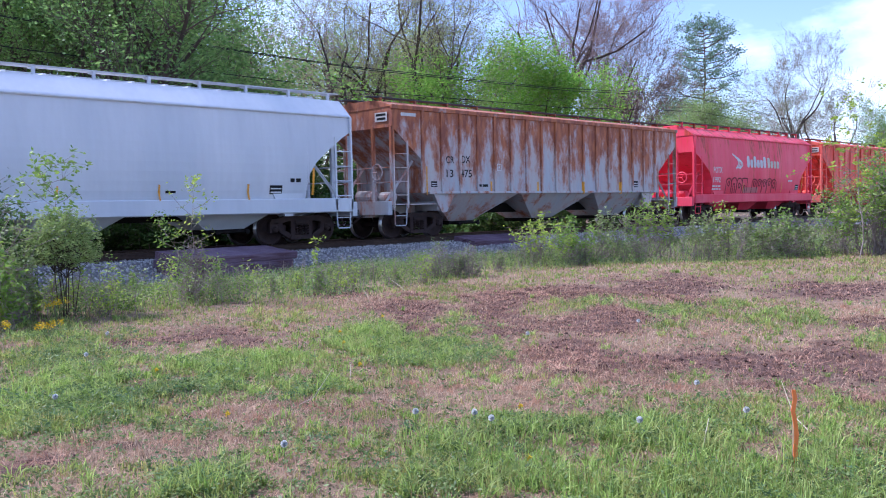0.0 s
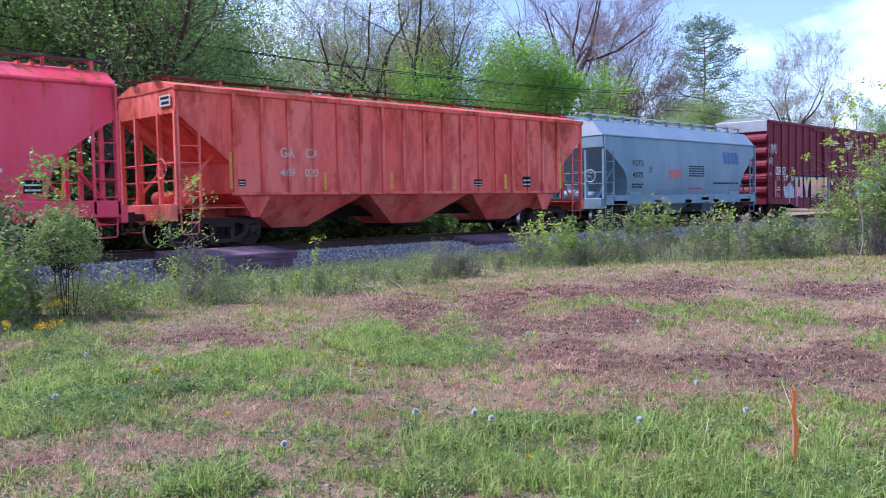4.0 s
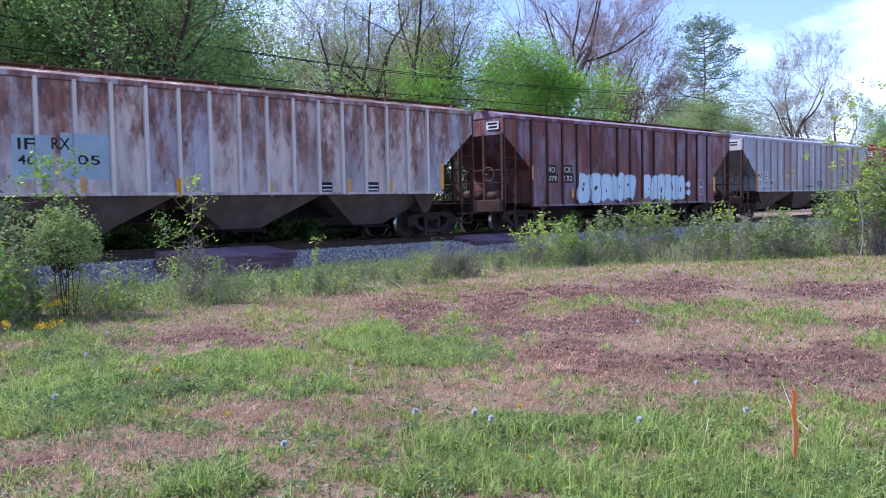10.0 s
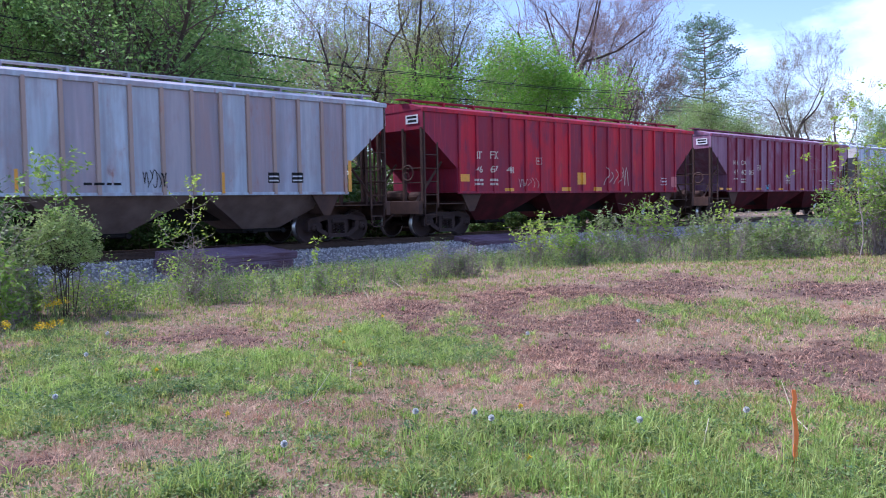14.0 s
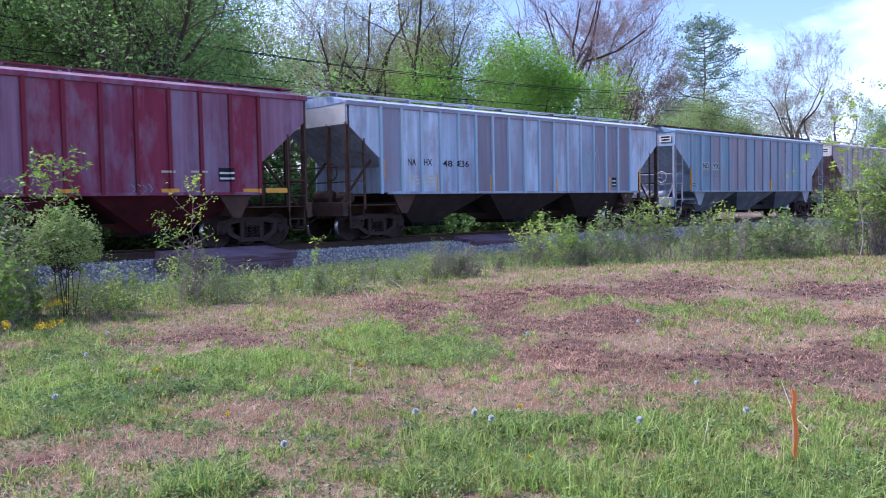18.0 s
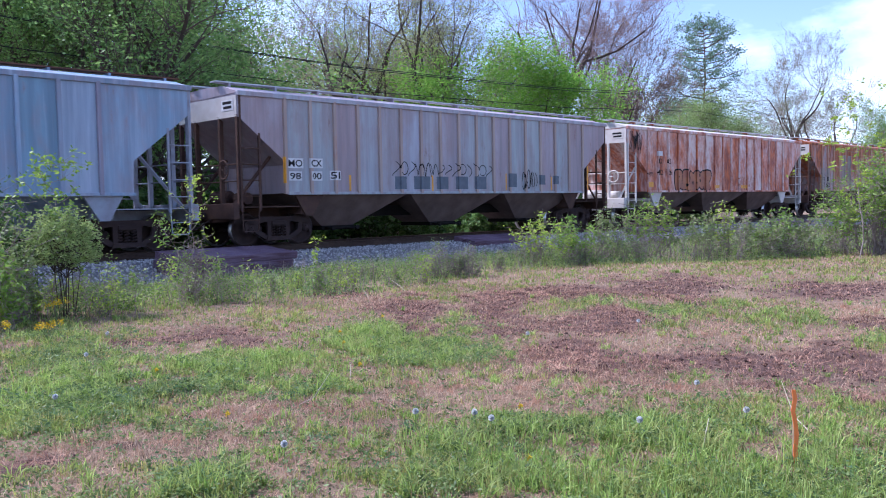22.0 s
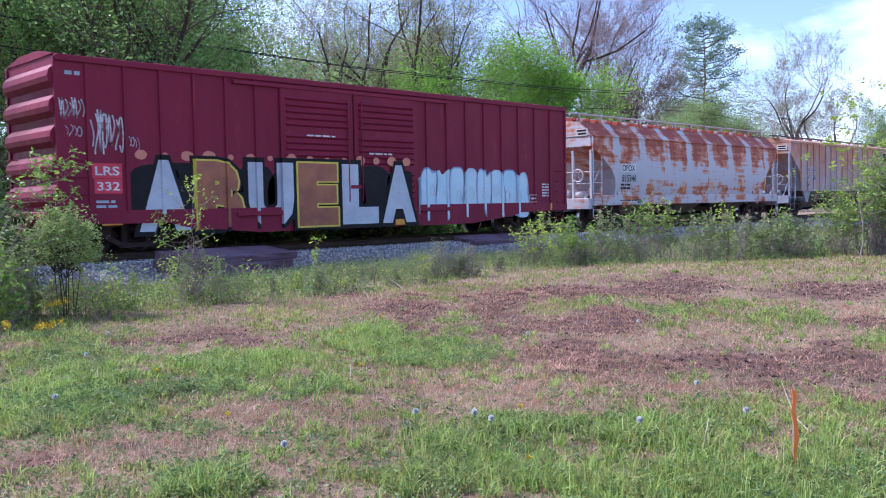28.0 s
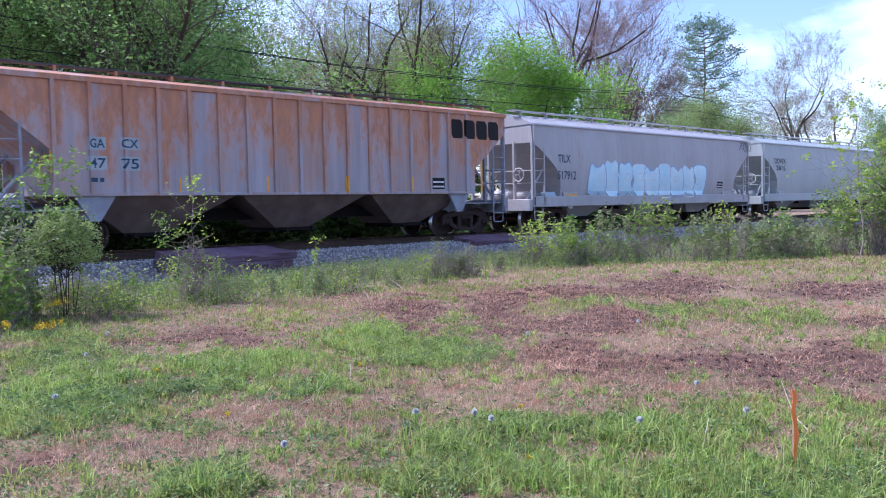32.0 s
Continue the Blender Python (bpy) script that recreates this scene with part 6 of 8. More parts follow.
P_KR = car_paint("maroon_rib_paint", (0.18, 0.016, 0.034), (0.15, 0.02, 0.04), 0.0, seed=11.5, dirt=0.2)
P_L = car_paint("streaked_grey_paint", (0.46, 0.56, 0.74), (0.31, 0.26, 0.32), 0.10, seed=12, dirt=0.55, rust_colour=(0.20, 0.12, 0.10), panel=1.0, other=(0.21, 0.145, 0.18), run=0.3, third=(0.58, 0.67, 0.82), stain=(0.26, 0.19, 0.23), stained=0.55)
P_LR = car_paint("pale_blue_rib_paint", (0.34, 0.47, 0.60), (0.42, 0.50, 0.58), 0.0, seed=12.5, dirt=0.3)
P_M = car_paint("steel_blue_grey_paint", (0.25, 0.37, 0.50), (0.36, 0.41, 0.50), 0.12, seed=13, dirt=0.45, rust_colour=(0.24, 0.12, 0.10), panel=1.0, other=(0.32, 0.26, 0.31), run=0.3, third=(0.20, 0.33, 0.43), stain=(0.33, 0.22, 0.21), stained=0.4)
P_N = car_paint("mouse_grey_paint", (0.44, 0.39, 0.43), (0.38, 0.29, 0.30), 0.12, seed=14, dirt=0.4, rust_colour=(0.20, 0.10, 0.08), panel=0.95, other=(0.41, 0.43, 0.50), run=0.5, third=(0.38, 0.43, 0.45), stain=(0.31, 0.21, 0.20), stained=0.45)
P_NR = car_paint("grey_rib_paint", (0.44, 0.35, 0.31), (0.36, 0.27, 0.24), 0.1, seed=14.5, dirt=0.3)
P_O = car_paint("white_paint_running_rust", (0.66, 0.64, 0.66), (0.62, 0.54, 0.50), 0.86, -0.05, seed=15, dirt=0.2, rust_colour=(0.52, 0.125, 0.025), run=0.34, patch=0.36, dark_rust=(0.19, 0.034, 0.017))
P_P = car_paint("brown_dust_paint", (0.38, 0.34, 0.36), (0.29, 0.17, 0.13), 0.44, 0.14, seed=16, dirt=0.4, panel=0.9, other=(0.31, 0.14, 0.09), run=0.6, patch=0.7, rust_colour=(0.42, 0.12, 0.035), third=(0.30, 0.29, 0.32), stain=(0.13, 0.07, 0.06), stained=0.4)
P_PR = car_paint("rusty_rib_paint", (0.42, 0.28, 0.20), (0.38, 0.16, 0.08), 0.3, seed=16.5, dirt=0.2)
P_Q = car_paint("oxide_red_paint", (0.175, 0.011, 0.034), (0.21, 0.016, 0.042), 0.03, seed=17, dirt=0.2)


def panel_rust(name, pale, orange, red, beat, first, seed):
    """Pale paint burnt through to rust in square panels, layered sideways, orange where it thins out."""
    m, nt, b = material(name)
    cc = nt.nodes.new("ShaderNodeTexCoord")
    sx = nt.nodes.new("ShaderNodeSeparateXYZ")
    nt.links.new(cc.outputs["Object"], sx.inputs["Vector"])
    wave = maths(nt, "COSINE", maths(nt, "MULTIPLY", maths(nt, "SUBTRACT", sx.outputs["X"], first), 2 * math.pi / beat))
    inside = maths(nt, "MULTIPLY", maths(nt, "SUBTRACT", 1.02, wave), 2.2, True)
    prof = nt.nodes.new("ShaderNodeValToRGB")
    while len(prof.color_ramp.elements) < 6:
        prof.color_ramp.elements.new(0.5)
    for e, (pos, val) in zip(prof.color_ramp.elements, ((0.0, 0.36), (0.22, 0.40), (0.36, 0.20), (0.50, 0.36), (0.60, 0.58), (1.0, 0.80))):
        e.position, e.color = pos, (val, val, val, 1)
    nt.links.new(height_of(nt, 0.9, 4.2), prof.inputs["Fac"])
    layer = noise_ramp(nt, object_coords(nt, (0.7, 0.7, 5.5), (seed, 0, 1)), 1.0, 0.0, 1.0, 5.0, 0.6)
    blot = noise_ramp(nt, object_coords(nt, (1.6, 1.6, 1.2), (0, seed, 2)), 1.0, 0.0, 1.0, 7.0, 0.65)
    inside = maths(nt, "MAXIMUM", inside, 0.42)
    score = maths(nt, "MULTIPLY", inside, prof.outputs["Color"])
    score = maths(nt, "ADD", score, maths(nt, "MULTIPLY", maths(nt, "SUBTRACT", layer, 0.5), 1.3))
    score = maths(nt, "ADD", score, maths(nt, "MULTIPLY", maths(nt, "SUBTRACT", blot, 0.5), 1.5))
    def step(lo, hi):
        r = nt.nodes.new("ShaderNodeMapRange")
        r.inputs["From Min"].default_value, r.inputs["From Max"].default_value = lo, hi
        nt.links.new(score, r.inputs["Value"])
        return r.outputs["Result"]
    fine = noise_ramp(nt, object_coords(nt, (6.0, 6.0, 0.5), (seed, 2, 0)), 1.2, 0.3, 0.75, 6.0, 0.6)
    col = mix(nt, maths(nt, "MULTIPLY", fine, 0.3), pale, tuple(0.72 * c for c in pale))
    col = mix(nt, maths(nt, "MULTIPLY", step(0.30, 0.50), 0.9), col, orange)
    col = mix(nt, maths(nt, "MULTIPLY", step(0.46, 0.72), 0.95), col, red)
    nt.links.new(col, b.inputs["Base Color"])
    b.inputs["Roughness"].default_value, b.inputs["Specular IOR Level"].default_value = 0.6, 0.25
    bump(nt, b, blot, 0.3, 0.012)
    return m


P_R = panel_rust("cream_paint_rust_patches", (0.47, 0.46, 0.49), (0.50, 0.16, 0.05), (0.26, 0.050, 0.030), 1.92, 1.75, 3.0)
P_S = car_paint("salmon_rust_paint", (0.40, 0.37, 0.41), (0.42, 0.29, 0.25), 0.22, 0.20, seed=19, dirt=0.35, rust_colour=(0.46, 0.20, 0.10), panel=0.7, other=(0.41, 0.26, 0.21), run=0.5, patch=0.7, dark_rust=(0.34, 0.16, 0.10), third=(0.38, 0.36, 0.40), stain=(0.36, 0.35, 0.40), stained=0.4)
P_T = car_paint("off_white_paint", (0.40, 0.385, 0.395), (0.36, 0.34, 0.34), 0.06, seed=20, dirt=0.25, gloss=0.45)
P_U = car_paint("light_grey_green_paint", (0.35, 0.385, 0.385), (0.39, 0.42, 0.42), 0.0, seed=21, dirt=0.25, gloss=0.45)

POST_GREY = plain("grey_post_paint", (0.32, 0.36, 0.42), 0.6, 0.3, 3.0, second=(0.24, 0.22, 0.25))
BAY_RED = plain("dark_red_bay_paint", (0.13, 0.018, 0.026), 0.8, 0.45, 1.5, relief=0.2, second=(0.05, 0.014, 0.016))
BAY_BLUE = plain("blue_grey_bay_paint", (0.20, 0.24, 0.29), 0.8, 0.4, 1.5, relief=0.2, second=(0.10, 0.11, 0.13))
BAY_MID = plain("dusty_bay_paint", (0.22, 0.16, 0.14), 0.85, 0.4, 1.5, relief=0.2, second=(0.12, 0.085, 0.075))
DARK_WALK = plain("dark_walkway_grating", (0.09, 0.09, 0.10), 0.6, 0.3, 6.0, metal=0.3)
RUST_WALK = plain("rusty_walkway_grating", (0.16, 0.075, 0.05), 0.8, 0.4, 6.0)
PALE_WALK = plain("galvanised_walkway", (0.50, 0.51, 0.52), 0.5, 0.25, 4.0, metal=0.4)
CREAM_TOP = plain("cream_end_paint", (0.62, 0.60, 0.57), 0.6, 0.25, 2.0, second=(0.5, 0.45, 0.40))

car_a = hopper("clean pale grey smooth-sided covered hopper car", 0.4, 15.75, P_A, "smooth", sill=P_A, eave=3.62, crown=4.18, walk_z=4.34, walk_mat=PALE_WALK, under=P_A)
car_b = hopper("grey ribbed hopper car covered in rust streaks", 17.7, 16.6, P_B, gear=P_B, first=1.24, walk_mat=DARK_WALK, under=P_B, end_label=CREAM_TOP)
car_c = hopper("bright red smooth-sided hopper car with black graffiti", 35.95, 12.9, P_C, "smooth", eave=3.94, crown=4.38, walk_z=4.58, walk_mat=DARK_WALK, under=P_C)
car_d = hopper("orange-red ribbed hopper car with heavy rust", 50.3, 16.75, P_D, gear=P_D, walk_mat=RUST_WALK, under=P_D, end_label=CREAM_TOP)
car_e = hopper("blue-grey smooth hopper car with yellow reflector tape", 68.55, 13.1, P_E, "smooth", eave=3.66, crown=4.32, walk_z=4.55, walk_mat=PALE_WALK, under=P_E, roof_mat=P_ER)
car_f = boxcar("dark red ribbed boxcar with pink and blue graffiti", 83.27, 18.7, P_F, GALVANISED, 5.0, ribs=[0.62 + 0.915 * k for k in range(20)], door=(6.95, 11.7), cap=True)
car_g = hopper("dirty cream ribbed hopper car with dark stains", 103.75, 16.75, P_G, rib_mat=P_GR, first=1.88, walk_mat=RUST_WALK, end_label=CREAM_TOP, end_paint=CREAM_TOP, under=BAY_MID, walk_z=4.35)
car_h = hopper("dark brown ribbed hopper car with white graffiti", 122.0, 16.4, P_H, walk_mat=RUST_WALK, end_label=WHITE, rib_mat=P_HR, low=0.95, skip=(5, 10), walk_z=4.34, first=1.48, pitch=0.905)
car_i = hopper("dusty lilac-grey ribbed hopper car", 139.75, 16.7, P_I, first=1.5, rib_mat=P_IR, walk_mat=PALE_WALK, end_label=WHITE, end_paint=CREAM_TOP, under=BAY_MID, pitch=0.80)
car_j = hopper("patched red and maroon ribbed hopper car", 158.0, 16.75, P_J, end_label=WHITE, under=BAY_RED)
car_k = hopper("faded maroon ribbed hopper car", 176.45, 16.7, P_K, rib_mat=P_KR, end_label=WHITE, under=BAY_RED, walk_z=4.35)
car_l = hopper("streaked grey ribbed hopper car with pale blue ribs", 194.6, 16.8, P_L, rib_mat=P_LR, walk_mat=PALE_WALK, end_paint=CREAM_TOP, first=1.26, pitch=0.834)
car_m = hopper("steel blue-grey ribbed hopper car", 212.85, 16.2, P_M, walk_mat=RUST_WALK, end_label=CREAM_TOP, under=BAY_BLUE, gear=POST_GREY, walk_z=4.34, first=1.35, pitch=0.895)
car_n = hopper("mouse-grey ribbed hopper car with black graffiti", 230.4, 16.55, P_N, first=1.43, rib_mat=P_NR, walk_mat=PALE_WALK, end_label=WHITE, end_paint=CREAM_TOP, under=BAY_MID)
car_o = hopper("white ribbed hopper car running with rust", 248.5, 16.9, P_O, gear=CREAM_TOP, roof_mat=CREAM_TOP, walk_mat=PALE_WALK, under=BAY_MID, end_label=CREAM_TOP, end_paint=CREAM_TOP, first=1.5, pitch=0.818)
car_p = hopper("dusty brown ribbed hopper car with rusty ribs", 266.65, 16.75, P_P, rib_mat=P_PR, walk_mat=PALE_WALK, end_label=CREAM_TOP, end_paint=CREAM_TOP, under=BAY_MID)
car_q = boxcar("oxide red boxcar with large block-letter graffiti", 284.96, 18.62, P_Q, P_Q, 4.5, ribs=[0.68 + 0.895 * k for k in range(21)], door=(5.88, 10.98), louvre=True)
car_r = hopper("cream smooth hopper car with big rust patches", 305.2, 16.45, P_R, "smooth", eave=3.6, crown=4.22, walk_z=4.5, walk_mat=PALE_WALK, end_label=CREAM_TOP, under=BAY_MID)
car_s = hopper("salmon-brown rusty ribbed hopper car", 323.25, 16.55, P_S, walk_mat=DARK_WALK, under=BAY_MID, end_label=CREAM_TOP, gear=POST_GREY, walk_z=4.40, first=1.32, pitch=0.83)
car_t = hopper("off-white smooth hopper car with blue graffiti", 341.35, 16.8, P_T, "smooth", eave=3.84, crown=4.2, walk_mat=PALE_WALK, under=P_T)
car_u = hopper("light grey-green smooth hopper car", 359.8, 16.8, P_U, "smooth", eave=3.84, crown=4.2, walk_mat=PALE_WALK, under=P_U)

# ---- lettering and graffiti ----
PINK = plain("faded_pink_paint", (0.60, 0.20, 0.20), 0.6, 0.2, 3.0, relief=0)
CREAM = plain("cream_stencil_paint", (0.66, 0.60, 0.50), 0.6, 0.3, 4.0, relief=0)
BLUE = plain("dark_blue_paint", (0.03, 0.12, 0.30), 0.55, 0.2, 3.0, relief=0)
RED = plain("red_stencil_paint", (0.55, 0.06, 0.05), 0.6, 0.2, 3.0, relief=0)
GREEN = plain("green_paint_patch", (0.10, 0.42, 0.30), 0.6, 0.2, 3.0, relief=0)
SILVER = plain("silver_spray", (0.50, 0.54, 0.58), 0.45, 0.22, 2.5, relief=0, second=(0.36, 0.40, 0.46))
CYAN = plain("cyan_spray", (0.05, 0.48, 0.68), 0.5, 0.3, 2.2, relief=0, second=(0.12, 0.62, 0.78))
PALEBLUE = plain("pale_blue_wash", (0.36, 0.45, 0.52), 0.65, 0.2, 2.5, relief=0)
PALEWHITE = plain("pale_white_spray", (0.60, 0.70, 0.78), 0.55, 0.2, 2.5, relief=0, second=(0.50, 0.62, 0.74))
CYAN_DEEP = plain("deep_cyan_spray", (0.02, 0.20, 0.34), 0.5, 0.3, 2.2, relief=0)
BLUE_HAZE = plain("hazy_blue_spray", (0.30, 0.40, 0.62), 0.5, 0.25, 2.2, relief=0)
TEAL = plain("dull_teal_spray", (0.10, 0.20, 0.22), 0.6, 0.3, 2.0, relief=0, second=(0.22, 0.26, 0.30))
DIM = plain("worn_stencil_paint", (0.16, 0.16, 0.18), 0.7, 0.4, 8.0, relief=0, second=(0.26, 0.27, 0.29))
SLATE = plain("slate_paint_patch", (0.10, 0.12, 0.15), 0.6, 0.3, 5.0, relief=0, second=(0.16, 0.18, 0.21))
UMBER = plain("orange_brown_spray", (0.42, 0.15, 0.05), 0.5, 0.35, 1.8, relief=0, second=(0.22, 0.06, 0.04))
DUST = plain("dusty_cream_patch", (0.36, 0.32, 0.28), 0.75, 0.3, 3.0, relief=0)
SIGNBLUE = plain("blue_placard", (0.04, 0.20, 0.42), 0.5, 0.15, 4.0, relief=0)
NAVY = plain("navy_stencil_paint", (0.05, 0.10, 0.15), 0.6, 0.3, 5.0, relief=0)
PALECYAN = plain("pale_cyan_spray", (0.36, 0.62, 0.74), 0.5, 0.25, 1.6, relief=0, second=(0.62, 0.74, 0.80))
BOXRED = plain("bright_red_panel", (0.62, 0.03, 0.06), 0.55, 0.15, 4.0, relief=0)
BLACKISH = plain("dark_marking_panel", (0.05, 0.035, 0.035), 0.7, 0.3, 4.0, relief=0)
GREYPATCH = plain("grey_marking_panel", (0.40, 0.43, 0.46), 0.65, 0.2, 3.0, relief=0)
CORAL = plain("coral_spray", (0.62, 0.22, 0.14), 0.55, 0.2, 3.0, relief=0)
YELLOWPAINT = plain("yellow_spray", (0.68, 0.55, 0.05), 0.5, 0.2, 3.0, relief=0)


def sunset_spray():
    """Letters sprayed yellow above and pink below."""
    m, nt, b = material("yellow_to_pink_spray")
    h = maths(nt, "ADD", height_of(nt, 1.0, 2.2), maths(nt, "MULTIPLY", noise_ramp(nt, object_coords(nt, (1, 1, 1)), 3.0, 0.3, 0.7), 0.25))
    nt.links.new(mix(nt, h, (0.62, 0.12, 0.34), (0.78, 0.52, 0.16)), b.inputs["Base Color"])
    b.inputs["Roughness"].default_value = 0.5
    return m


SUNSET = sunset_spray()
PAINTS = dict(BLACK=BLACK, WHITE=WHITE, YELLOW=YELLOW, PINK=PINK, CREAM=CREAM, BLUE=BLUE, RED=RED, GREEN=GREEN, SILVER=SILVER, CYAN=CYAN, PALEBLUE=PALEBLUE, PALEWHITE=PALEWHITE,
              DIM=DIM, SLATE=SLATE, UMBER=UMBER, DUST=DUST, SIGNBLUE=SIGNBLUE, NAVY=NAVY, PALECYAN=PALECYAN)
for key, car in zip("abcdefghijklmnopqrstu", [c for c, _ in cars]):
    mark(car, MARKS[key])

# ---- trees, bushes, grass ----
def tubes(segs, n):
    """Tapered tubes from an array of (p0, p1, r0, r1)."""
    s = np.asarray(segs, float)
    p0, p1, r0, r1 = s[:, :3], s[:, 3:6], s[:, 6:7], s[:, 7:8]
    d = p1 - p0
    d /= np.linalg.norm(d, axis=1, keepdims=True) + 1e-9
    up = np.where(np.abs(d[:, 2:3]) < 0.9, [[0, 0, 1.0]], [[1.0, 0, 0]])
    a = np.cross(d, up)
    a /= np.linalg.norm(a, axis=1, keepdims=True)
    b = np.cross(d, a)
    ang = 2 * np.pi * np.arange(n) / n
    ring = np.cos(ang)[None, :, None] * a[:, None] + np.sin(ang)[None, :, None] * b[:, None]
    v = np.concatenate([p0[:, None] + ring * r0[:, None], p1[:, None] + ring * r1[:, None]], 1).reshape(-1, 3)
    k = np.arange(n)
    q = np.stack([k, (k + 1) % n, n + (k + 1) % n, n + k], 1)
    f = (q[None] + 2 * n * np.arange(len(s))[:, None, None]).reshape(-1, 4)
    return v, f


def grow(rng, base, direction, length, radius, levels, spread=0.55, kids=4, up=0.12, wander=0.2, keep=0.62, bare=0.3):
    """A branching frame: segments (p0, p1, r0, r1, level) and the places where twigs end."""
    segs, tips = [], []
    todo = [(np.array(base, float), np.array(direction, float), length, radius, 0)]
    while todo:
        p, d, ln, r, lev = todo.pop()
        n = 6 if lev == 0 else (4 if lev < 3 else 2)
        pts, dirs = [p], [d]
        for i in range(n):
            d = d + rng.normal(0, wander, 3) + np.array([0, 0, up if lev else 0.04])
            d = d / np.linalg.norm(d)
            p = p + d * ln / n
            pts.append(p)
            dirs.append(d)
        end = r * (0.55 if lev < levels else 0.4)
        rr = np.linspace(r, end, n + 1)
        for i in range(n):
            segs.append((*pts[i], *pts[i + 1], rr[i], rr[i + 1], lev))
        if lev >= levels:
            tips.append(pts[-1])
            tips.append(pts[n // 2])
            continue
        m = kids if lev else kids + 2
        for j in range(m + 1):
            f = 1.0 if j == m else rng.uniform(bare if lev == 0 else 0.25, 1.0)
            i = min(int(f * n), n - 1)
            q = pts[i] + (pts[i + 1] - pts[i]) * (f * n - i)
            e = dirs[i + 1] + rng.normal(0, spread, 3) * (0.5 if j == m else 1.0)
            e[2] = e[2] * 0.8 + 0.1
            e /= np.linalg.norm(e)
            todo.append((q, e, ln * keep * rng.uniform(0.7, 1.15) * (1.15 - 0.45 * f if lev == 0 else 1), r * (1 - 0.45 * f) * rng.uniform(0.42, 0.62), lev + 1))
    return segs, np.array(tips)


def leaves(rng, centres, per, spread, size, flat=0.5):
    """Small pointed leaves scattered round centres: a folded quad each."""
    c = np.repeat(centres, per, 0)
    c = c + rng.normal(0, spread, c.shape)
    n = len(c)
    a = rng.normal(0, 1, (n, 3))
    a[:, 2] *= flat
    a /= np.linalg.norm(a, axis=1, keepdims=True)
    b = np.cross(a, rng.normal(0, 1, (n, 3)))
    b /= np.linalg.norm(b, axis=1, keepdims=True)
    s = size * rng.uniform(0.6, 1.4, (n, 1))
    v = np.stack([c - a * s, c + b * s * 0.42, c + a * s, c - b * s * 0.42], 1).reshape(-1, 3)
    return v, np.arange(4 * n).reshape(-1, 4)


BARK = plain("grey_brown_bark", (0.12, 0.095, 0.075), 0.95, 0.4, 6.0, stretch=(1, 1, 0.25), relief=0.8, second=(0.075, 0.058, 0.048), depth=0.05)
BARK_PINE = plain("reddish_pine_bark", (0.20, 0.11, 0.075), 0.95, 0.4, 6.0, stretch=(1, 1, 0.25), relief=0.8, depth=0.05)
TWIG_DARK = plain("dark_twig_bark", (0.16, 0.12, 0.10), 0.9, 0.35, 3.0, relief=0.0)
TWIG_RED = plain("reddish_twig_bark", (0.28, 0.21, 0.22), 0.9, 0.35, 3.0, relief=0.0)
TWIG = plain("twig_bark", (0.33, 0.27, 0.23), 0.9, 0.35, 3.0, relief=0.0)
LEAF_DEEP = leaf_material("deep_green_leaves", (0.10, 0.21, 0.055), (0.29, 0.45, 0.125), 0.5)
LEAF_HAZE = leaf_material("soft_spring_leaves", (0.17, 0.26, 0.08), (0.33, 0.43, 0.16), 0.5)
LEAF_THIN = leaf_material("grey_green_spring_buds", (0.17, 0.21, 0.12), (0.30, 0.34, 0.19), 0.45)
# Darker copy of the leaf greens; the woods' shade is in the colour.
LEAF_SHADE = leaf_material("shaded_dark_leaves", (0.05, 0.11, 0.024), (0.14, 0.23, 0.055), 0.35)
LEAF_BRIGHT = leaf_material("fresh_green_leaves", (0.14, 0.32, 0.04), (0.33, 0.54, 0.09), 0.5)
LEAF_BUD = leaf_material("pale_budding_leaves", (0.28, 0.32, 0.10), (0.46, 0.48, 0.20), 0.5)
LEAF_RED = leaf_material("reddish_buds", (0.30, 0.19, 0.13), (0.46, 0.34, 0.22), 0.4)
NEEDLES = leaf_material("pine_needles", (0.10, 0.19, 0.12), (0.22, 0.33, 0.20), 0.5)


def tree(label, x, y, height, seed, leaf=None, per=2, spread=0.25, size=0.09, levels=4, lean=(0, 0), radius=None, kids=4, bark=None, wide=0.6, bare=0.3, category="tree", name="tree", keep=0.62, stem=0.5, z0=None, twig=None):
    rng = np.random.RandomState(seed)
    thing = tagged(new(name), label, category, "trees behind the track")
    thing.location = (x, y, FIELD if z0 is None else z0)
    d = np.array([lean[0], lean[1], 1.0])
    segs, tips = grow(rng, (0, 0, -0.1), d / np.linalg.norm(d), height * stem, radius or height * 0.017, levels, wide, kids, bare=bare, keep=keep)
    s = np.array(segs)
    k = height / max(s[:, 5].max(), 0.1)
    s[:, :6] *= k
    tips = tips * k
    big, small = s[s[:, 8] <= 1], s[s[:, 8] > 1]
    v, f = tubes(big[:, :8], 7)
    part("trunk", mesh_np("trunk", v, f, bark or BARK, True), None, thing, "rough bark trunk and limbs")
    small = small.copy()
    small[:, 6:8] = np.maximum(small[:, 6:8], max(0.0045, 0.00010 * math.hypot(x, y + 21)))
    v, f = tubes(small[:, :8], 3)
    part("branchwork", mesh_np("branchwork", v, f, twig or TWIG), None, thing, "fine bare twigs")
    if leaf is not None and per:
        v, f = leaves(rng, tips, per, spread, size)
        part("crown", mesh_np("crown", v, f, leaf), None, thing, "many small separate leaves")
    return thing


def along(px, y):
    """The place at depth y seen in the direction px, in the 1568 wide picture's columns, at eye height."""
    a = YAW - math.atan((px - 784) / 1543.3)
    return (y - EYE[1]) / math.tan(a) + EYE[0], y


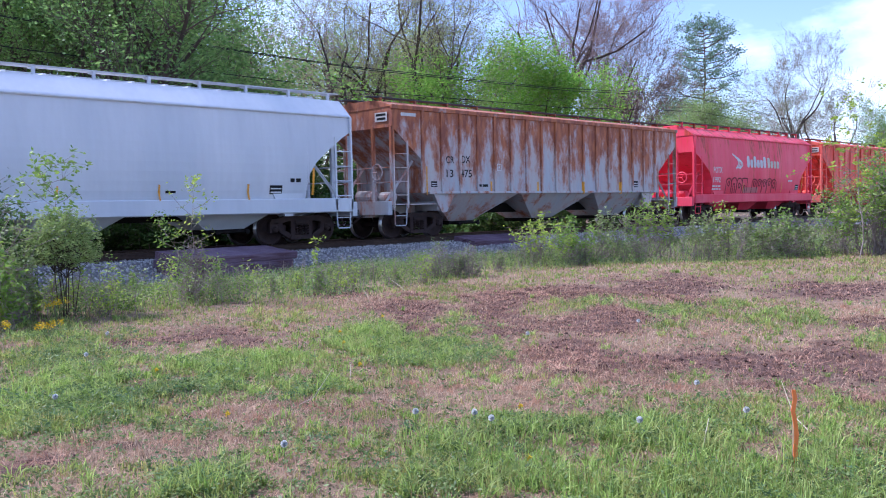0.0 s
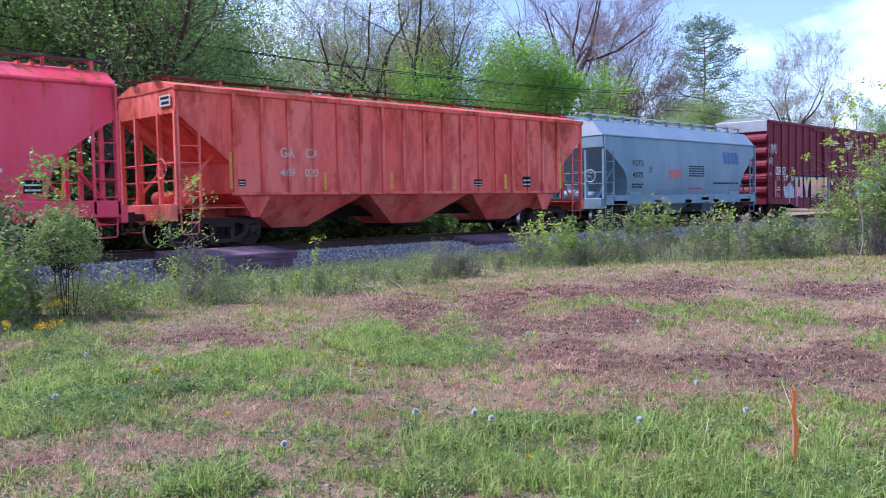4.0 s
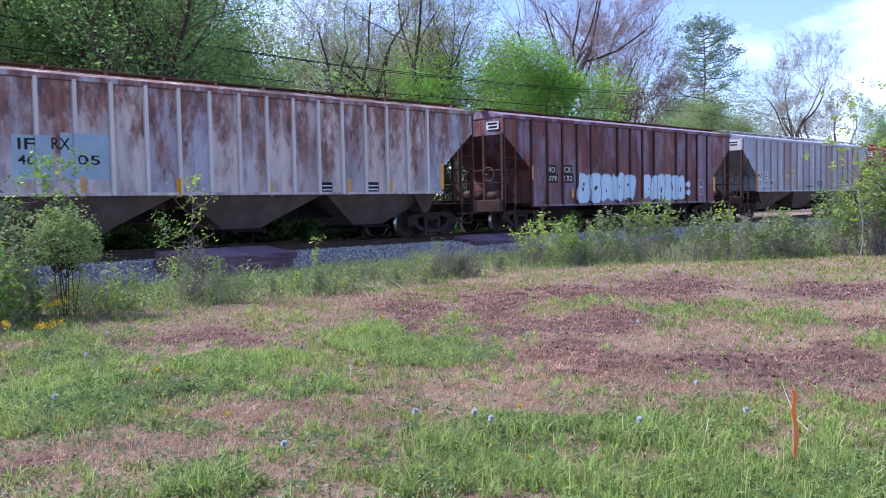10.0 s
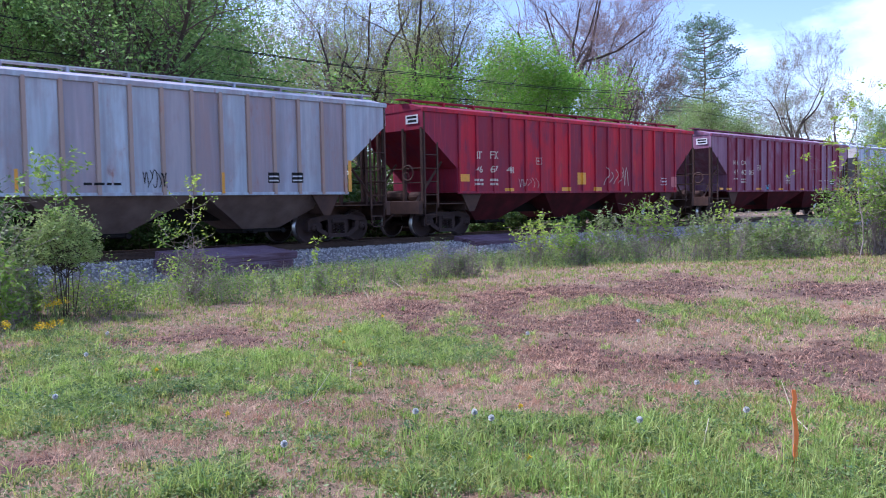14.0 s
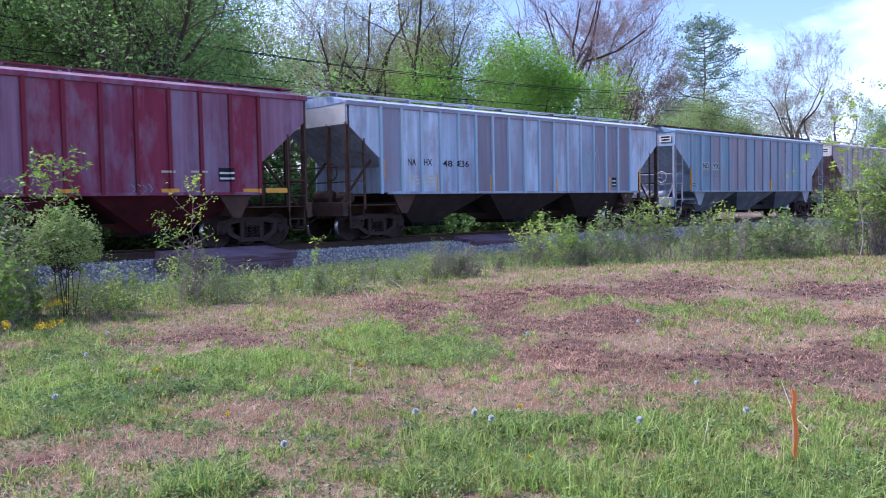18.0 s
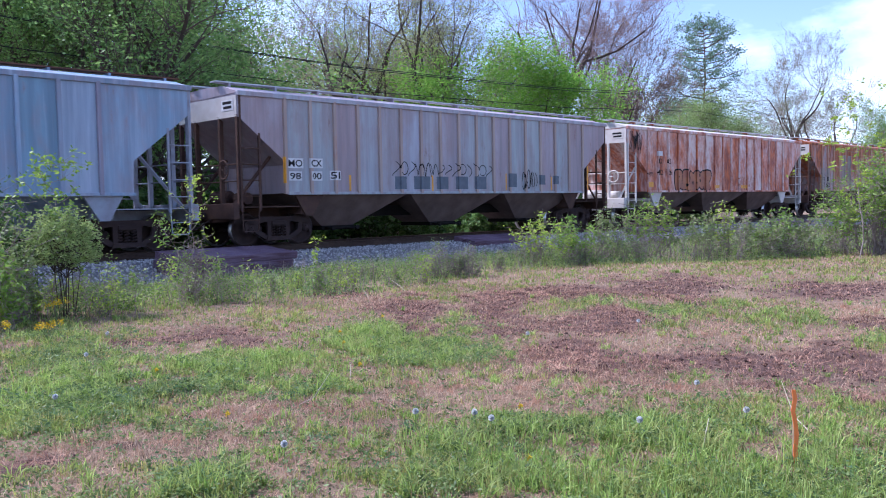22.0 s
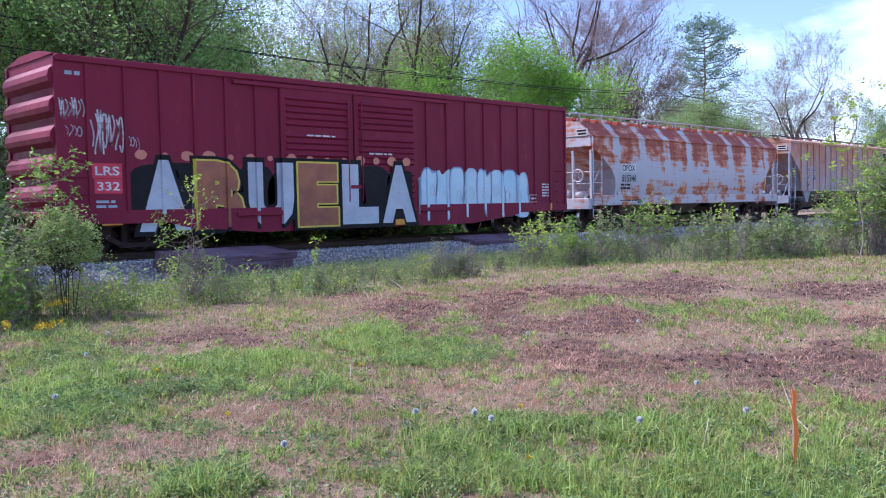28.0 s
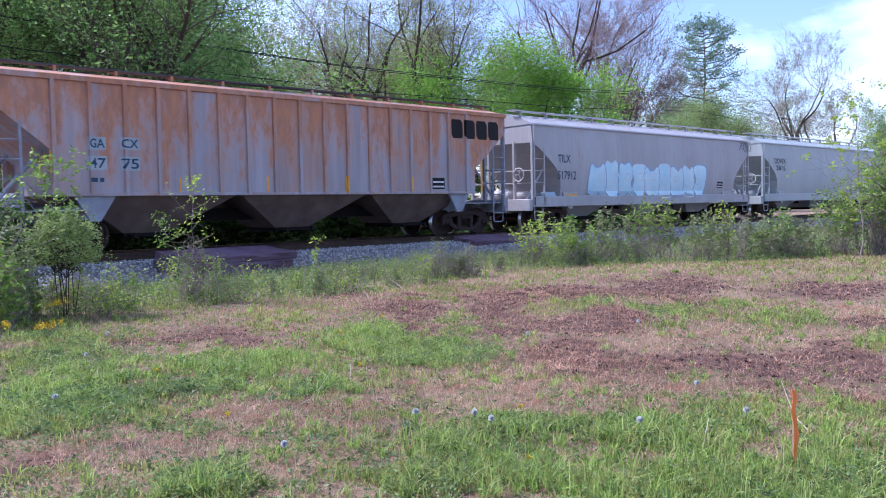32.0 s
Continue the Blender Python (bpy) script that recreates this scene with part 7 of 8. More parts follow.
DEEP_L, BUD_L = "tall tree in fresh green leaf behind the track", "tall nearly bare tree with pale green buds"
BRIGHT_L, RED_L = "small tree in bright fresh green leaf behind the track", "large spreading bare tree with reddish buds"
GREEN_L, THIN_L = "tall tree in thin soft green leaf behind the track", "open tree with grey-green budding twigs"
WOODS = [
    (-40, 9.5, 12, LEAF_DEEP, 12, 0.42, 0.075, 4, DEEP_L), (55, 12, 15, LEAF_DEEP, 12, 0.42, 0.08, 4, DEEP_L), (130, 9.5, 12.5, LEAF_DEEP, 11, 0.42, 0.07, 4, DEEP_L),
    (215, 13, 15, LEAF_DEEP, 12, 0.42, 0.08, 4, DEEP_L), (300, 10.5, 11.5, LEAF_DEEP, 12, 0.40, 0.075, 4, DEEP_L), (385, 15, 8.8, LEAF_BRIGHT, 12, 0.40, 0.07, 4, BRIGHT_L),
    (85, 8.5, 13, LEAF_DEEP, 5, 0.35, 0.07, 4, DEEP_L), (165, 8.0, 13, LEAF_DEEP, 5, 0.35, 0.07, 4, DEEP_L), (240, 9.0, 12, LEAF_DEEP, 6, 0.35, 0.07, 4, DEEP_L),
    (20, 22, 19, LEAF_DEEP, 9, 0.6, 0.12, 4, DEEP_L), (170, 24, 20, LEAF_DEEP, 9, 0.6, 0.12, 4, DEEP_L), (290, 24, 18, LEAF_DEEP, 9, 0.6, 0.12, 4, DEEP_L),
    (455, 16, 10, LEAF_BUD, 2, 0.3, 0.05, 5, BUD_L), (470, 26, 15, LEAF_BUD, 2, 0.35, 0.06, 5, BUD_L), (560, 24, 18, LEAF_BUD, 2, 0.35, 0.06, 5, BUD_L), (625, 22, 18, LEAF_RED, 1, 0.25, 0.045, 5, RED_L),
    (425, 34, 15, LEAF_HAZE, 9, 0.7, 0.10, 4, GREEN_L), (500, 34, 15.5, LEAF_HAZE, 9, 0.7, 0.10, 4, GREEN_L), (590, 34, 17, LEAF_HAZE, 9, 0.7, 0.10, 4, GREEN_L), (690, 28, 15, LEAF_HAZE, 9, 0.6, 0.10, 4, GREEN_L),
    (655, 16, 20, LEAF_BUD, 3, 0.25, 0.05, 5, BUD_L), (728, 14, 20, LEAF_BUD, 3, 0.25, 0.05, 5, BUD_L), (790, 22, 20, LEAF_BUD, 2, 0.35, 0.055, 5, BUD_L),
    (830, 14, 10.5, LEAF_BRIGHT, 8, 0.42, 0.10, 4, BRIGHT_L), (915, 15, 11.4, LEAF_BRIGHT, 9, 0.42, 0.10, 4, BRIGHT_L), (975, 18, 11.5, LEAF_BRIGHT, 8, 0.42, 0.10, 4, BRIGHT_L),
    (885, 22, 25, LEAF_RED, 1, 0.25, 0.05, 5, RED_L), (955, 26, 27, LEAF_RED, 1, 0.3, 0.05, 5, RED_L), (1040, 24, 26, LEAF_RED, 1, 0.3, 0.05, 5, RED_L), (1120, 28, 25, LEAF_RED, 1, 0.3, 0.06, 5, RED_L),
    (795, 17, 11.0, LEAF_BRIGHT, 7, 0.45, 0.10, 4, BRIGHT_L), (875, 19, 12.6, LEAF_BRIGHT, 7, 0.45, 0.10, 4, BRIGHT_L), (940, 20, 11.8, LEAF_BRIGHT, 7, 0.45, 0.10, 4, BRIGHT_L),
    (760, 42, 21, LEAF_HAZE, 8, 0.8, 0.12, 4, GREEN_L), (1010, 44, 19, LEAF_BUD, 8, 0.8, 0.11, 4, BUD_L), (1090, 36, 16, LEAF_BUD, 9, 0.6, 0.10, 4, BUD_L), (1160, 36, 15, LEAF_HAZE, 10, 0.6, 0.11, 4, GREEN_L),
    (1225, 34, 13, LEAF_BRIGHT, 10, 0.6, 0.11, 4, BRIGHT_L), (1305, 40, 15, LEAF_HAZE, 9, 0.6, 0.12, 4, GREEN_L), (1370, 30, 24, LEAF_THIN, 7, 0.4, 0.055, 5, THIN_L), (1430, 32, 25, LEAF_THIN, 7, 0.4, 0.055, 5, THIN_L),
    (1490, 34, 23, LEAF_THIN, 7, 0.4, 0.055, 5, THIN_L), (1575, 24, 17, LEAF_DEEP, 9, 0.5, 0.10, 4, DEEP_L), (1420, 46, 17, LEAF_HAZE, 8, 0.8, 0.14, 4, GREEN_L), (1330, 50, 18, LEAF_BRIGHT, 8, 0.8, 0.14, 4, BRIGHT_L), (1540, 50, 20, LEAF_DEEP, 8, 0.8, 0.14, 4, DEEP_L)]
for k, (px, y, h, leaf, per, spread, size, lv, lab) in enumerate(WOODS):
    x, yy = along(px, y)
    near_wood = px < 310 and y < 14
    tree(lab, x, yy, h, 100 + k, leaf, per, spread, size, lv, kids=3 if lv == 5 and (px < 960 and px != 728 or leaf is LEAF_THIN) else 4, radius=h * (0.021 if near_wood else 0.014 if lv == 5 else 0.015), twig=TWIG_DARK if near_wood or px in (655, 728) else (TWIG_RED if leaf is LEAF_RED else None))

# the great bare tree that leans over
x, yy = along(1010, 21)
tree("bare tree leaning over with long drooping limbs", x, yy, 18, 77, LEAF_RED, 1, 0.2, 0.05, 5, lean=(0.75, -0.15), wide=0.55, twig=TWIG_DARK, radius=0.26)


def pine(px, y, height, seed):
    """A tall open pine: bare red trunk, whorls of boughs with needle tufts, a rounded top."""
    rng = np.random.RandomState(seed)
    x, yy = along(px, y)
    thing = tagged(new("pine_tree"), "tall open pine with a bare reddish trunk", "tree", "trees behind the track")
    thing.location = (x, yy, FIELD)
    segs, tufts = [], []
    pts = [np.array([0.15 * math.sin(k), 0.1 * math.cos(k * 1.3), height * k / 10]) for k in range(11)]
    for k in range(10):
        segs.append((*pts[k], *pts[k + 1], 0.26 * (1 - k / 11), 0.26 * (1 - (k + 1) / 11)))
    twig = []
    for k in range(44):
        f = 0.60 + 0.40 * ((k + 0.5) / 44) ** 0.8
        z = height * f
        reach = (4.6 * math.sqrt(max(0.0, 1 - ((f - 0.66) / 0.37) ** 2)) + 0.3) * rng.uniform(0.7, 1.05)
        a = 2.4 * k + rng.uniform(-0.4, 0.4)
        tip = np.array([reach * math.cos(a), reach * math.sin(a), z + reach * rng.uniform(0.0, 0.25)])
        base = np.array([0, 0, z - 0.18 * reach])
        mid = (base + tip) / 2 + np.array([0, 0, -0.08 * reach])
        segs.append((*base, *mid, 0.07, 0.05))
        segs.append((*mid, *tip, 0.05, 0.02))
        for j in range(9):
            g = rng.uniform(0.45, 1.05)
            q = mid + (tip - mid) * (g * 2 - 1)  if g > 0.5 else base + (mid - base) * g * 2
            e = q + rng.normal(0, 0.55, 3) * np.array([1, 1, 0.5])
            twig.append((*q, *e, 0.018, 0.012))
            tufts.append(e)
    v, f = tubes(np.array(segs), 7)
    part("trunk", mesh_np("trunk", v, f, BARK_PINE, True), None, thing, "bare reddish trunk with boughs")
    v, f = tubes(np.array(twig), 3)
    part("bough", mesh_np("bough", v, f, TWIG), None, thing)
    v, f = leaves(rng, np.array(tufts), 30, 0.26, 0.12, 0.8)
    part("crown", mesh_np("crown", v, f, NEEDLES), None, thing, "tufts of dark needles")


pine(1248, 32, 23.5, 5)
pine(1205, 40, 15, 6)


def bush(label, x, y, height, width, seed, leaf, count=2500, size=0.05, stems=18, name="bush", group="bushes", stem_mat=None, low=0.15, z0=None, leaf_z=1.0):
    """Many thin stems from one foot, with leaves along their upper parts."""
    rng = np.random.RandomState(seed)
    thing = tagged(new(name), label, "bush", group)
    thing.location = (x, y, FIELD if z0 is None else z0)
    segs, pts = [], []
    for k in range(stems):
        a, lean = rng.uniform(0, 6.3), rng.uniform(0.1, 1.0)
        top = np.array([width * 0.5 * lean * math.cos(a), width * 0.5 * lean * math.sin(a), height * rng.uniform(0.6, 1.0) * (1 - 0.25 * lean)])
        p = np.array([0.12 * width * math.cos(a), 0.12 * width * math.sin(a), -0.05])
        prev = p
        for i in range(1, 6):
            f = i / 5
            q = p + (top - p) * f + rng.normal(0, 0.03 * height, 3) * (f < 1)
            segs.append((*prev, *q, 0.012 * (1.15 - f), 0.012 * (1.15 - f - 0.2 + 0.05)))
            for j in range(3):
                e = q + rng.normal(0, min(0.085 * height, 0.22), 3)
                segs.append((*q, *e, 0.006, 0.003))
                if f > low:
                    pts += [e, (q + e) / 2, q]
            prev = q
    s = np.array(segs)
    s[:, 6:8] = np.maximum(s[:, 6:8] * max(0.6, height / 2), 0.0025)
    v, f = tubes(s, 4)
    part("stem", mesh_np("stem", v, f, stem_mat or TWIG), None, thing, "thin woody stems")
    if count:
        c = np.array(pts)
        c = c[rng.randint(0, len(c), count)]
        v, f = leaves(rng, c, 1, min(0.035 * height, 0.08), size, 0.5)
        v[:, 2] = np.maximum(v[:, 2], 0.02)
        part("foliage", mesh_np("foliage", v, f, leaf), None, thing, "many small leaves")
    return thing


# thicket behind the track, seen under and between the cars
rnd = random.Random(4)
for k in range(26):
    px = -60 + 52 * k + rnd.uniform(-15, 15)
    y = rnd.uniform(5.5, 8.5) + max(0, k - 14) * 0.5
    x, yy = along(px, y)
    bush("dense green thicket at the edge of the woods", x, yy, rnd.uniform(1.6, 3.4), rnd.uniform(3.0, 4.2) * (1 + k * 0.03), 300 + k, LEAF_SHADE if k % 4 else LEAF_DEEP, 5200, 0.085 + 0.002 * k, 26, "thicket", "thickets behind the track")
for k, px in enumerate((-70, -10, 50, 110, 175, 245)):
    x, yy = along(px, 10.5 + 1.5 * (k % 2))
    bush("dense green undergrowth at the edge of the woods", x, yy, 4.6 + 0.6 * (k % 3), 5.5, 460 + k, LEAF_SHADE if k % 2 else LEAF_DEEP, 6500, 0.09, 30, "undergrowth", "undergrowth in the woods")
for k in range(20):
    px = -80 + 88 * k
    x, yy = along(px, 16 + 10 * (k % 3))
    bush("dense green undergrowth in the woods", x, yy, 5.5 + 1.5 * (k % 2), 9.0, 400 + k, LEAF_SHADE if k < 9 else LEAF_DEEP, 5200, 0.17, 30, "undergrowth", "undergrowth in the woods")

EDGE_X, EDGE_Y = [-20, 0, 5.2, 7.3, 10.5, 14, 17.7, 20.5, 25.3, 34, 60], [-7, -7.2, -8.3, -8.6, -9.0, -8.4, -8.6, -11.0, -12.8, -16, -20]
# saplings and bushes in front of the track
LEAF_SAP = leaf_material("young_leaves", (0.13, 0.24, 0.04), (0.27, 0.39, 0.07), 0.45)
LEAF_YEL = leaf_material("yellow_green_leaves", (0.24, 0.36, 0.04), (0.44, 0.55, 0.09), 0.45)
LEAF_GREY = leaf_material("grey_green_leaves", (0.15, 0.22, 0.07), (0.29, 0.35, 0.13), 0.4)
STEM_GREY = plain("dry_grey_stems", (0.27, 0.22, 0.19), 0.9, 0.3, 8.0, relief=0.0)
LEAF_PALE = leaf_material("pale_yellow_green_leaves", (0.20, 0.30, 0.08), (0.42, 0.49, 0.18), 0.45)
F_GROUP = "bushes between field and track"


def sapling(label, x, y, height, seed, leaf, lean=(0.0, 0.0), start=0.35, reach=0.45, twigs=12, tuft=9, size=0.045, girth=0.011):
    """One thin stem with twigs that rise from it and leaves in bunches at their ends."""
    rng = np.random.RandomState(seed)
    thing = tagged(new("sapling"), label, "sapling", F_GROUP)
    thing.location = (x, y, FIELD)
    n = 8
    pts = [np.array([lean[0] * (k / n) ** 1.5 + 0.02 * height * math.sin(2.1 * k + seed), lean[1] * (k / n) ** 1.5 + 0.015 * height * math.cos(1.7 * k), height * k / n - 0.05]) for k in range(n + 1)]
    segs = [(*pts[k], *pts[k + 1], girth * (1.08 - k / n), girth * (1.08 - (k + 1) / n)) for k in range(n)]
    ends_at = [pts[-1], pts[-1]]
    for k in range(twigs):
        f = start + (1 - start) * (k + rng.uniform(0, 0.8)) / twigs
        i = min(int(f * n), n - 1)
        q = pts[i] + (pts[i + 1] - pts[i]) * (f * n - i)
        a, ln = 2.4 * k + rng.uniform(-0.5, 0.5), reach * (1.15 - 0.6 * f) * rng.uniform(0.5, 1.2)
        e = q + np.array([ln * math.cos(a), ln * math.sin(a), ln * rng.uniform(0.3, 0.9)])
        h = (q + e) / 2 - np.array([0, 0, 0.08 * ln])
        segs += [(*q, *h, 0.005, 0.004), (*h, *e, 0.004, 0.0025)]
        ends_at += [e, e, h]
        for j in range(2):
            w = h + rng.normal(0, 0.28 * ln, 3) + np.array([0, 0, 0.15 * ln])
            segs.append((*h, *w, 0.003, 0.002))
            ends_at.append(w)
    v, f = tubes(np.array(segs), 5)
    part("stem", mesh_np("stem", v, f, TWIG), None, thing, "thin pale stem and twigs")
    v, f = leaves(rng, np.array(ends_at), tuft, 0.055, size, 0.5)
    part("foliage", mesh_np("foliage", v, f, leaf), None, thing, "bunches of young leaves")
    return thing


def dome_bush(x, y, height, width, seed, leaf):
    """A rounded crown of small leaves held up on bare stems."""
    rng = np.random.RandomState(seed)
    thing = tagged(new("bush"), "rounded pale green bush on bare thin stems", "bush", F_GROUP)
    thing.location = (x, y, FIELD)
    segs, tips = [], []
    for k in range(9):
        a, r = 2.4 * k, 0.14 * width * math.sqrt(k / 9)
        p0, p1 = np.array([r * math.cos(a), r * math.sin(a), -0.05]), np.array([1.3 * r * math.cos(a), 1.3 * r * math.sin(a), 0.45 * height])
        p1 = p1 + rng.normal(0, 0.06, 3)
        segs.append((*p0, *p1, 0.008, 0.006))
        for j in range(13):
            u = rng.normal(0, 1, 3)
            u[2] = abs(u[2]) * 0.9 + 0.05
            u /= np.linalg.norm(u)
            e = np.array([0, 0, 0.52 * height]) + u * np.array([0.5 * width, 0.5 * width, 0.48 * height]) * rng.uniform(0.75, 1.0)
            h = p1 + (e - p1) * 0.5 + rng.normal(0, 0.05, 3)
            segs += [(*p1, *h, 0.006, 0.004), (*h, *e, 0.004, 0.002)]
            tips += [e, e, h + (e - h) * 0.6]
            for i in range(3):
                w = e + rng.normal(0, 0.07, 3)
                segs.append((*e, *w, 0.002, 0.0015))
                tips.append(w)
    v, f = tubes(np.array(segs), 4)
    part("stem", mesh_np("stem", v, f, BARK), None, thing, "bare dark stems")
    v, f = leaves(rng, np.array(tips), 9, 0.045, 0.026, 0.4)
    part("foliage", mesh_np("foliage", v, f, leaf), None, thing, "many small pale leaves")


sapling("slender sapling with fresh green leaf bunches", 5.25, -7.55, 2.45, 21, LEAF_SAP, (0.1, 0.1), 0.5, 0.66, 12, 8, 0.044, 0.013)
dome_bush(5.28, -7.91, 1.62, 1.12, 22, LEAF_PALE)
for k, (x, y, h, w, leaf, n) in enumerate([(4.62, -6.9, 2.2, 1.1, LEAF_SHADE, 1500), (4.45, -7.35, 1.5, 0.9, LEAF_SHADE, 1900), (4.15, -6.6, 2.4, 1.2, LEAF_SAP, 2200), (4.35, -8.1, 1.55, 0.9, LEAF_GREY, 1100), (4.0, -8.9, 1.15, 0.9, LEAF_SAP, 900)]):
    bush("dense bush with dull green leaves", x, y, h, w, 40 + k, leaf, int(1.5 * n), 0.040, 20, "bush", F_GROUP, low=0.25)
# thin stems with few leaves along the edge of the field
rnd = random.Random(19)
for k in range(40):
    x = rnd.uniform(4.5, 8.5) if k < 30 else rnd.uniform(9.5, 15)
    y = np.interp(x, EDGE_X, EDGE_Y) + rnd.uniform(0.0, 0.9)
    sapling("thin weed stem with a few small leaves", x, y, rnd.uniform(0.4, 0.85), 700 + k, (LEAF_SAP, LEAF_GREY, LEAF_YEL)[k % 3], (rnd.uniform(-0.15, 0.15), rnd.uniform(-0.15, 0.15)), 0.4, 0.22, 7, rnd.randint(1, 3), 0.026, 0.007)
rnd = random.Random(9)
for k in range(30):
    x = rnd.uniform(4.6, 12.5)
    y = np.interp(x, EDGE_X, EDGE_Y) + rnd.uniform(0.15, 2.2)
    bush("straggly weed with thin stems and small leaves", x, y, rnd.uniform(0.3, 0.62), rnd.uniform(0.35, 0.8), 600 + k, (LEAF_SAP, LEAF_GREY, LEAF_YEL)[k % 3], rnd.randint(80, 260), 0.028, rnd.randint(5, 14), "weed", "weeds between field and track", stem_mat=STEM_GREY, low=0.2)
for k in range(16):
    x = rnd.uniform(13, 24)
    y = np.interp(x, EDGE_X, EDGE_Y) + rnd.uniform(0.1, 1.6)
    bush("straggly weed with dry grey stems", x, y, rnd.uniform(0.5, 0.9), rnd.uniform(0.5, 1.1), 640 + k, LEAF_GREY, 200, 0.03, rnd.randint(14, 30), "weed", "weeds between field and track", stem_mat=STEM_GREY, low=0.4)
sapling("thin sapling with pale trunk and young leaves", 7.5, -7.75, 2.15, 25, LEAF_YEL, (0.05, 0.0), 0.45, 0.5, 9, 4, 0.034, 0.010)
sapling("leaning whip with small young leaves", 7.62, -7.6, 1.5, 28, LEAF_SAP, (-0.55, 0.25), 0.3, 0.35, 9, 5, 0.034, 0.007)
bush("dry leafless bush with grey stems", 7.6, -7.5, 1.15, 0.85, 26, None, 0, 0.05, 34, "dry_bush", F_GROUP, stem_mat=STEM_GREY)
bush("small bright weed sprout", 11.1, -6.5, 0.95, 0.25, 27, LEAF_YEL, 60, 0.05, 2, "sprout", F_GROUP, low=0.5)
for k, (x, y, h, w, leaf, n, st) in enumerate([(17.2, -7.6, 1.55, 1.6, LEAF_YEL, 700, 16), (18.1, -7.9, 1.35, 1.7, LEAF_SAP, 1200, 22), (18.9, -8.3, 1.45, 1.4, LEAF_GREY, 900, 20), (20.0, -8.9, 1.75, 1.5, LEAF_SAP, 900, 18),
                                           (20.4, -9.2, 1.9, 0.8, LEAF_YEL, 320, 8), (20.9, -10.0, 1.3, 1.6, LEAF_GREY, 1100, 24), (21.6, -10.2, 1.9, 0.9, LEAF_YEL, 380, 9), (22.2, -10.8, 1.3, 1.8, LEAF_GREY, 1200, 26),
                                           (23.0, -11.2, 1.35, 1.7, LEAF_SAP, 1100, 24), (23.6, -11.6, 1.2, 1.5, LEAF_GREY, 900, 24), (24.6, -12.2, 2.1, 1.7, LEAF_SAP, 1800, 24), (25.1, -12.8, 2.7, 1.8, LEAF_SAP, 2800, 26),
                                           (25.9, -13.0, 3.2, 2.0, LEAF_SAP, 3000, 26), (27.2, -13.4, 3.4, 2.2, LEAF_DEEP, 3000, 26)]):
    bush("ragged roadside bush with fresh leaves and dry stems", x, y, h, w, 500 + k, leaf, int(0.8 * n), 0.047, st, "bush", F_GROUP, stem_mat=STEM_GREY, low=0.45)
sapling("tall slender sapling with sparse yellow-green leaves", 23.8, -13.0, 4.0, 31, LEAF_YEL, (-0.2, 0.2), 0.2, 1.3, 24, 6, 0.055, 0.018)
bush("bare whitish sapling twigs", 21.1, -10.9, 1.5, 0.6, 32, None, 0, 0.05, 6, "dry_bush", F_GROUP, stem_mat=STEM_GREY)


def blades(x, y, z, length, width, rng, lean=0.5, flat=False):
    """Grass blades: two quads each, bent over at the tip."""
    n = len(x)
    a = rng.uniform(0, 2 * np.pi, n)
    side = np.stack([np.cos(a), np.sin(a), np.zeros(n)], 1) * (width / 2)[:, None]
    b = rng.uniform(0, 2 * np.pi, n)
    k = np.abs(rng.normal(0, lean, n))
    out = np.stack([np.cos(b) * k, np.sin(b) * k, np.zeros(n)], 1)
    up = np.array([0, 0, 1.0])
    if flat:
        up = np.array([0, 0, 0.12])
        out = np.stack([np.cos(b), np.sin(b), np.zeros(n)], 1)
    p0 = np.stack([x, y, z], 1)
    p1 = p0 + (out * 0.35 + up) * (length * 0.5)[:, None]
    p2 = p1 + (out * 0.9 + up * (1 - 0.35 * np.minimum(k, 1))[:, None]) * (length * 0.5)[:, None]
    v = np.stack([p0 - side, p0 + side, p1 + side * 0.8, p1 - side * 0.8, p2 + side * 0.15, p2 - side * 0.15], 1).reshape(-1, 3)
    i = 6 * np.arange(n)
    f = np.concatenate([np.stack([i, i + 1, i + 2, i + 3], 1), np.stack([i + 3, i + 2, i + 4, i + 5], 1)])
    return v, f


def scatter(n, x0, x1, y0, y1, rng):
    return rng.uniform(x0, x1, n), rng.uniform(y0, y1, n)


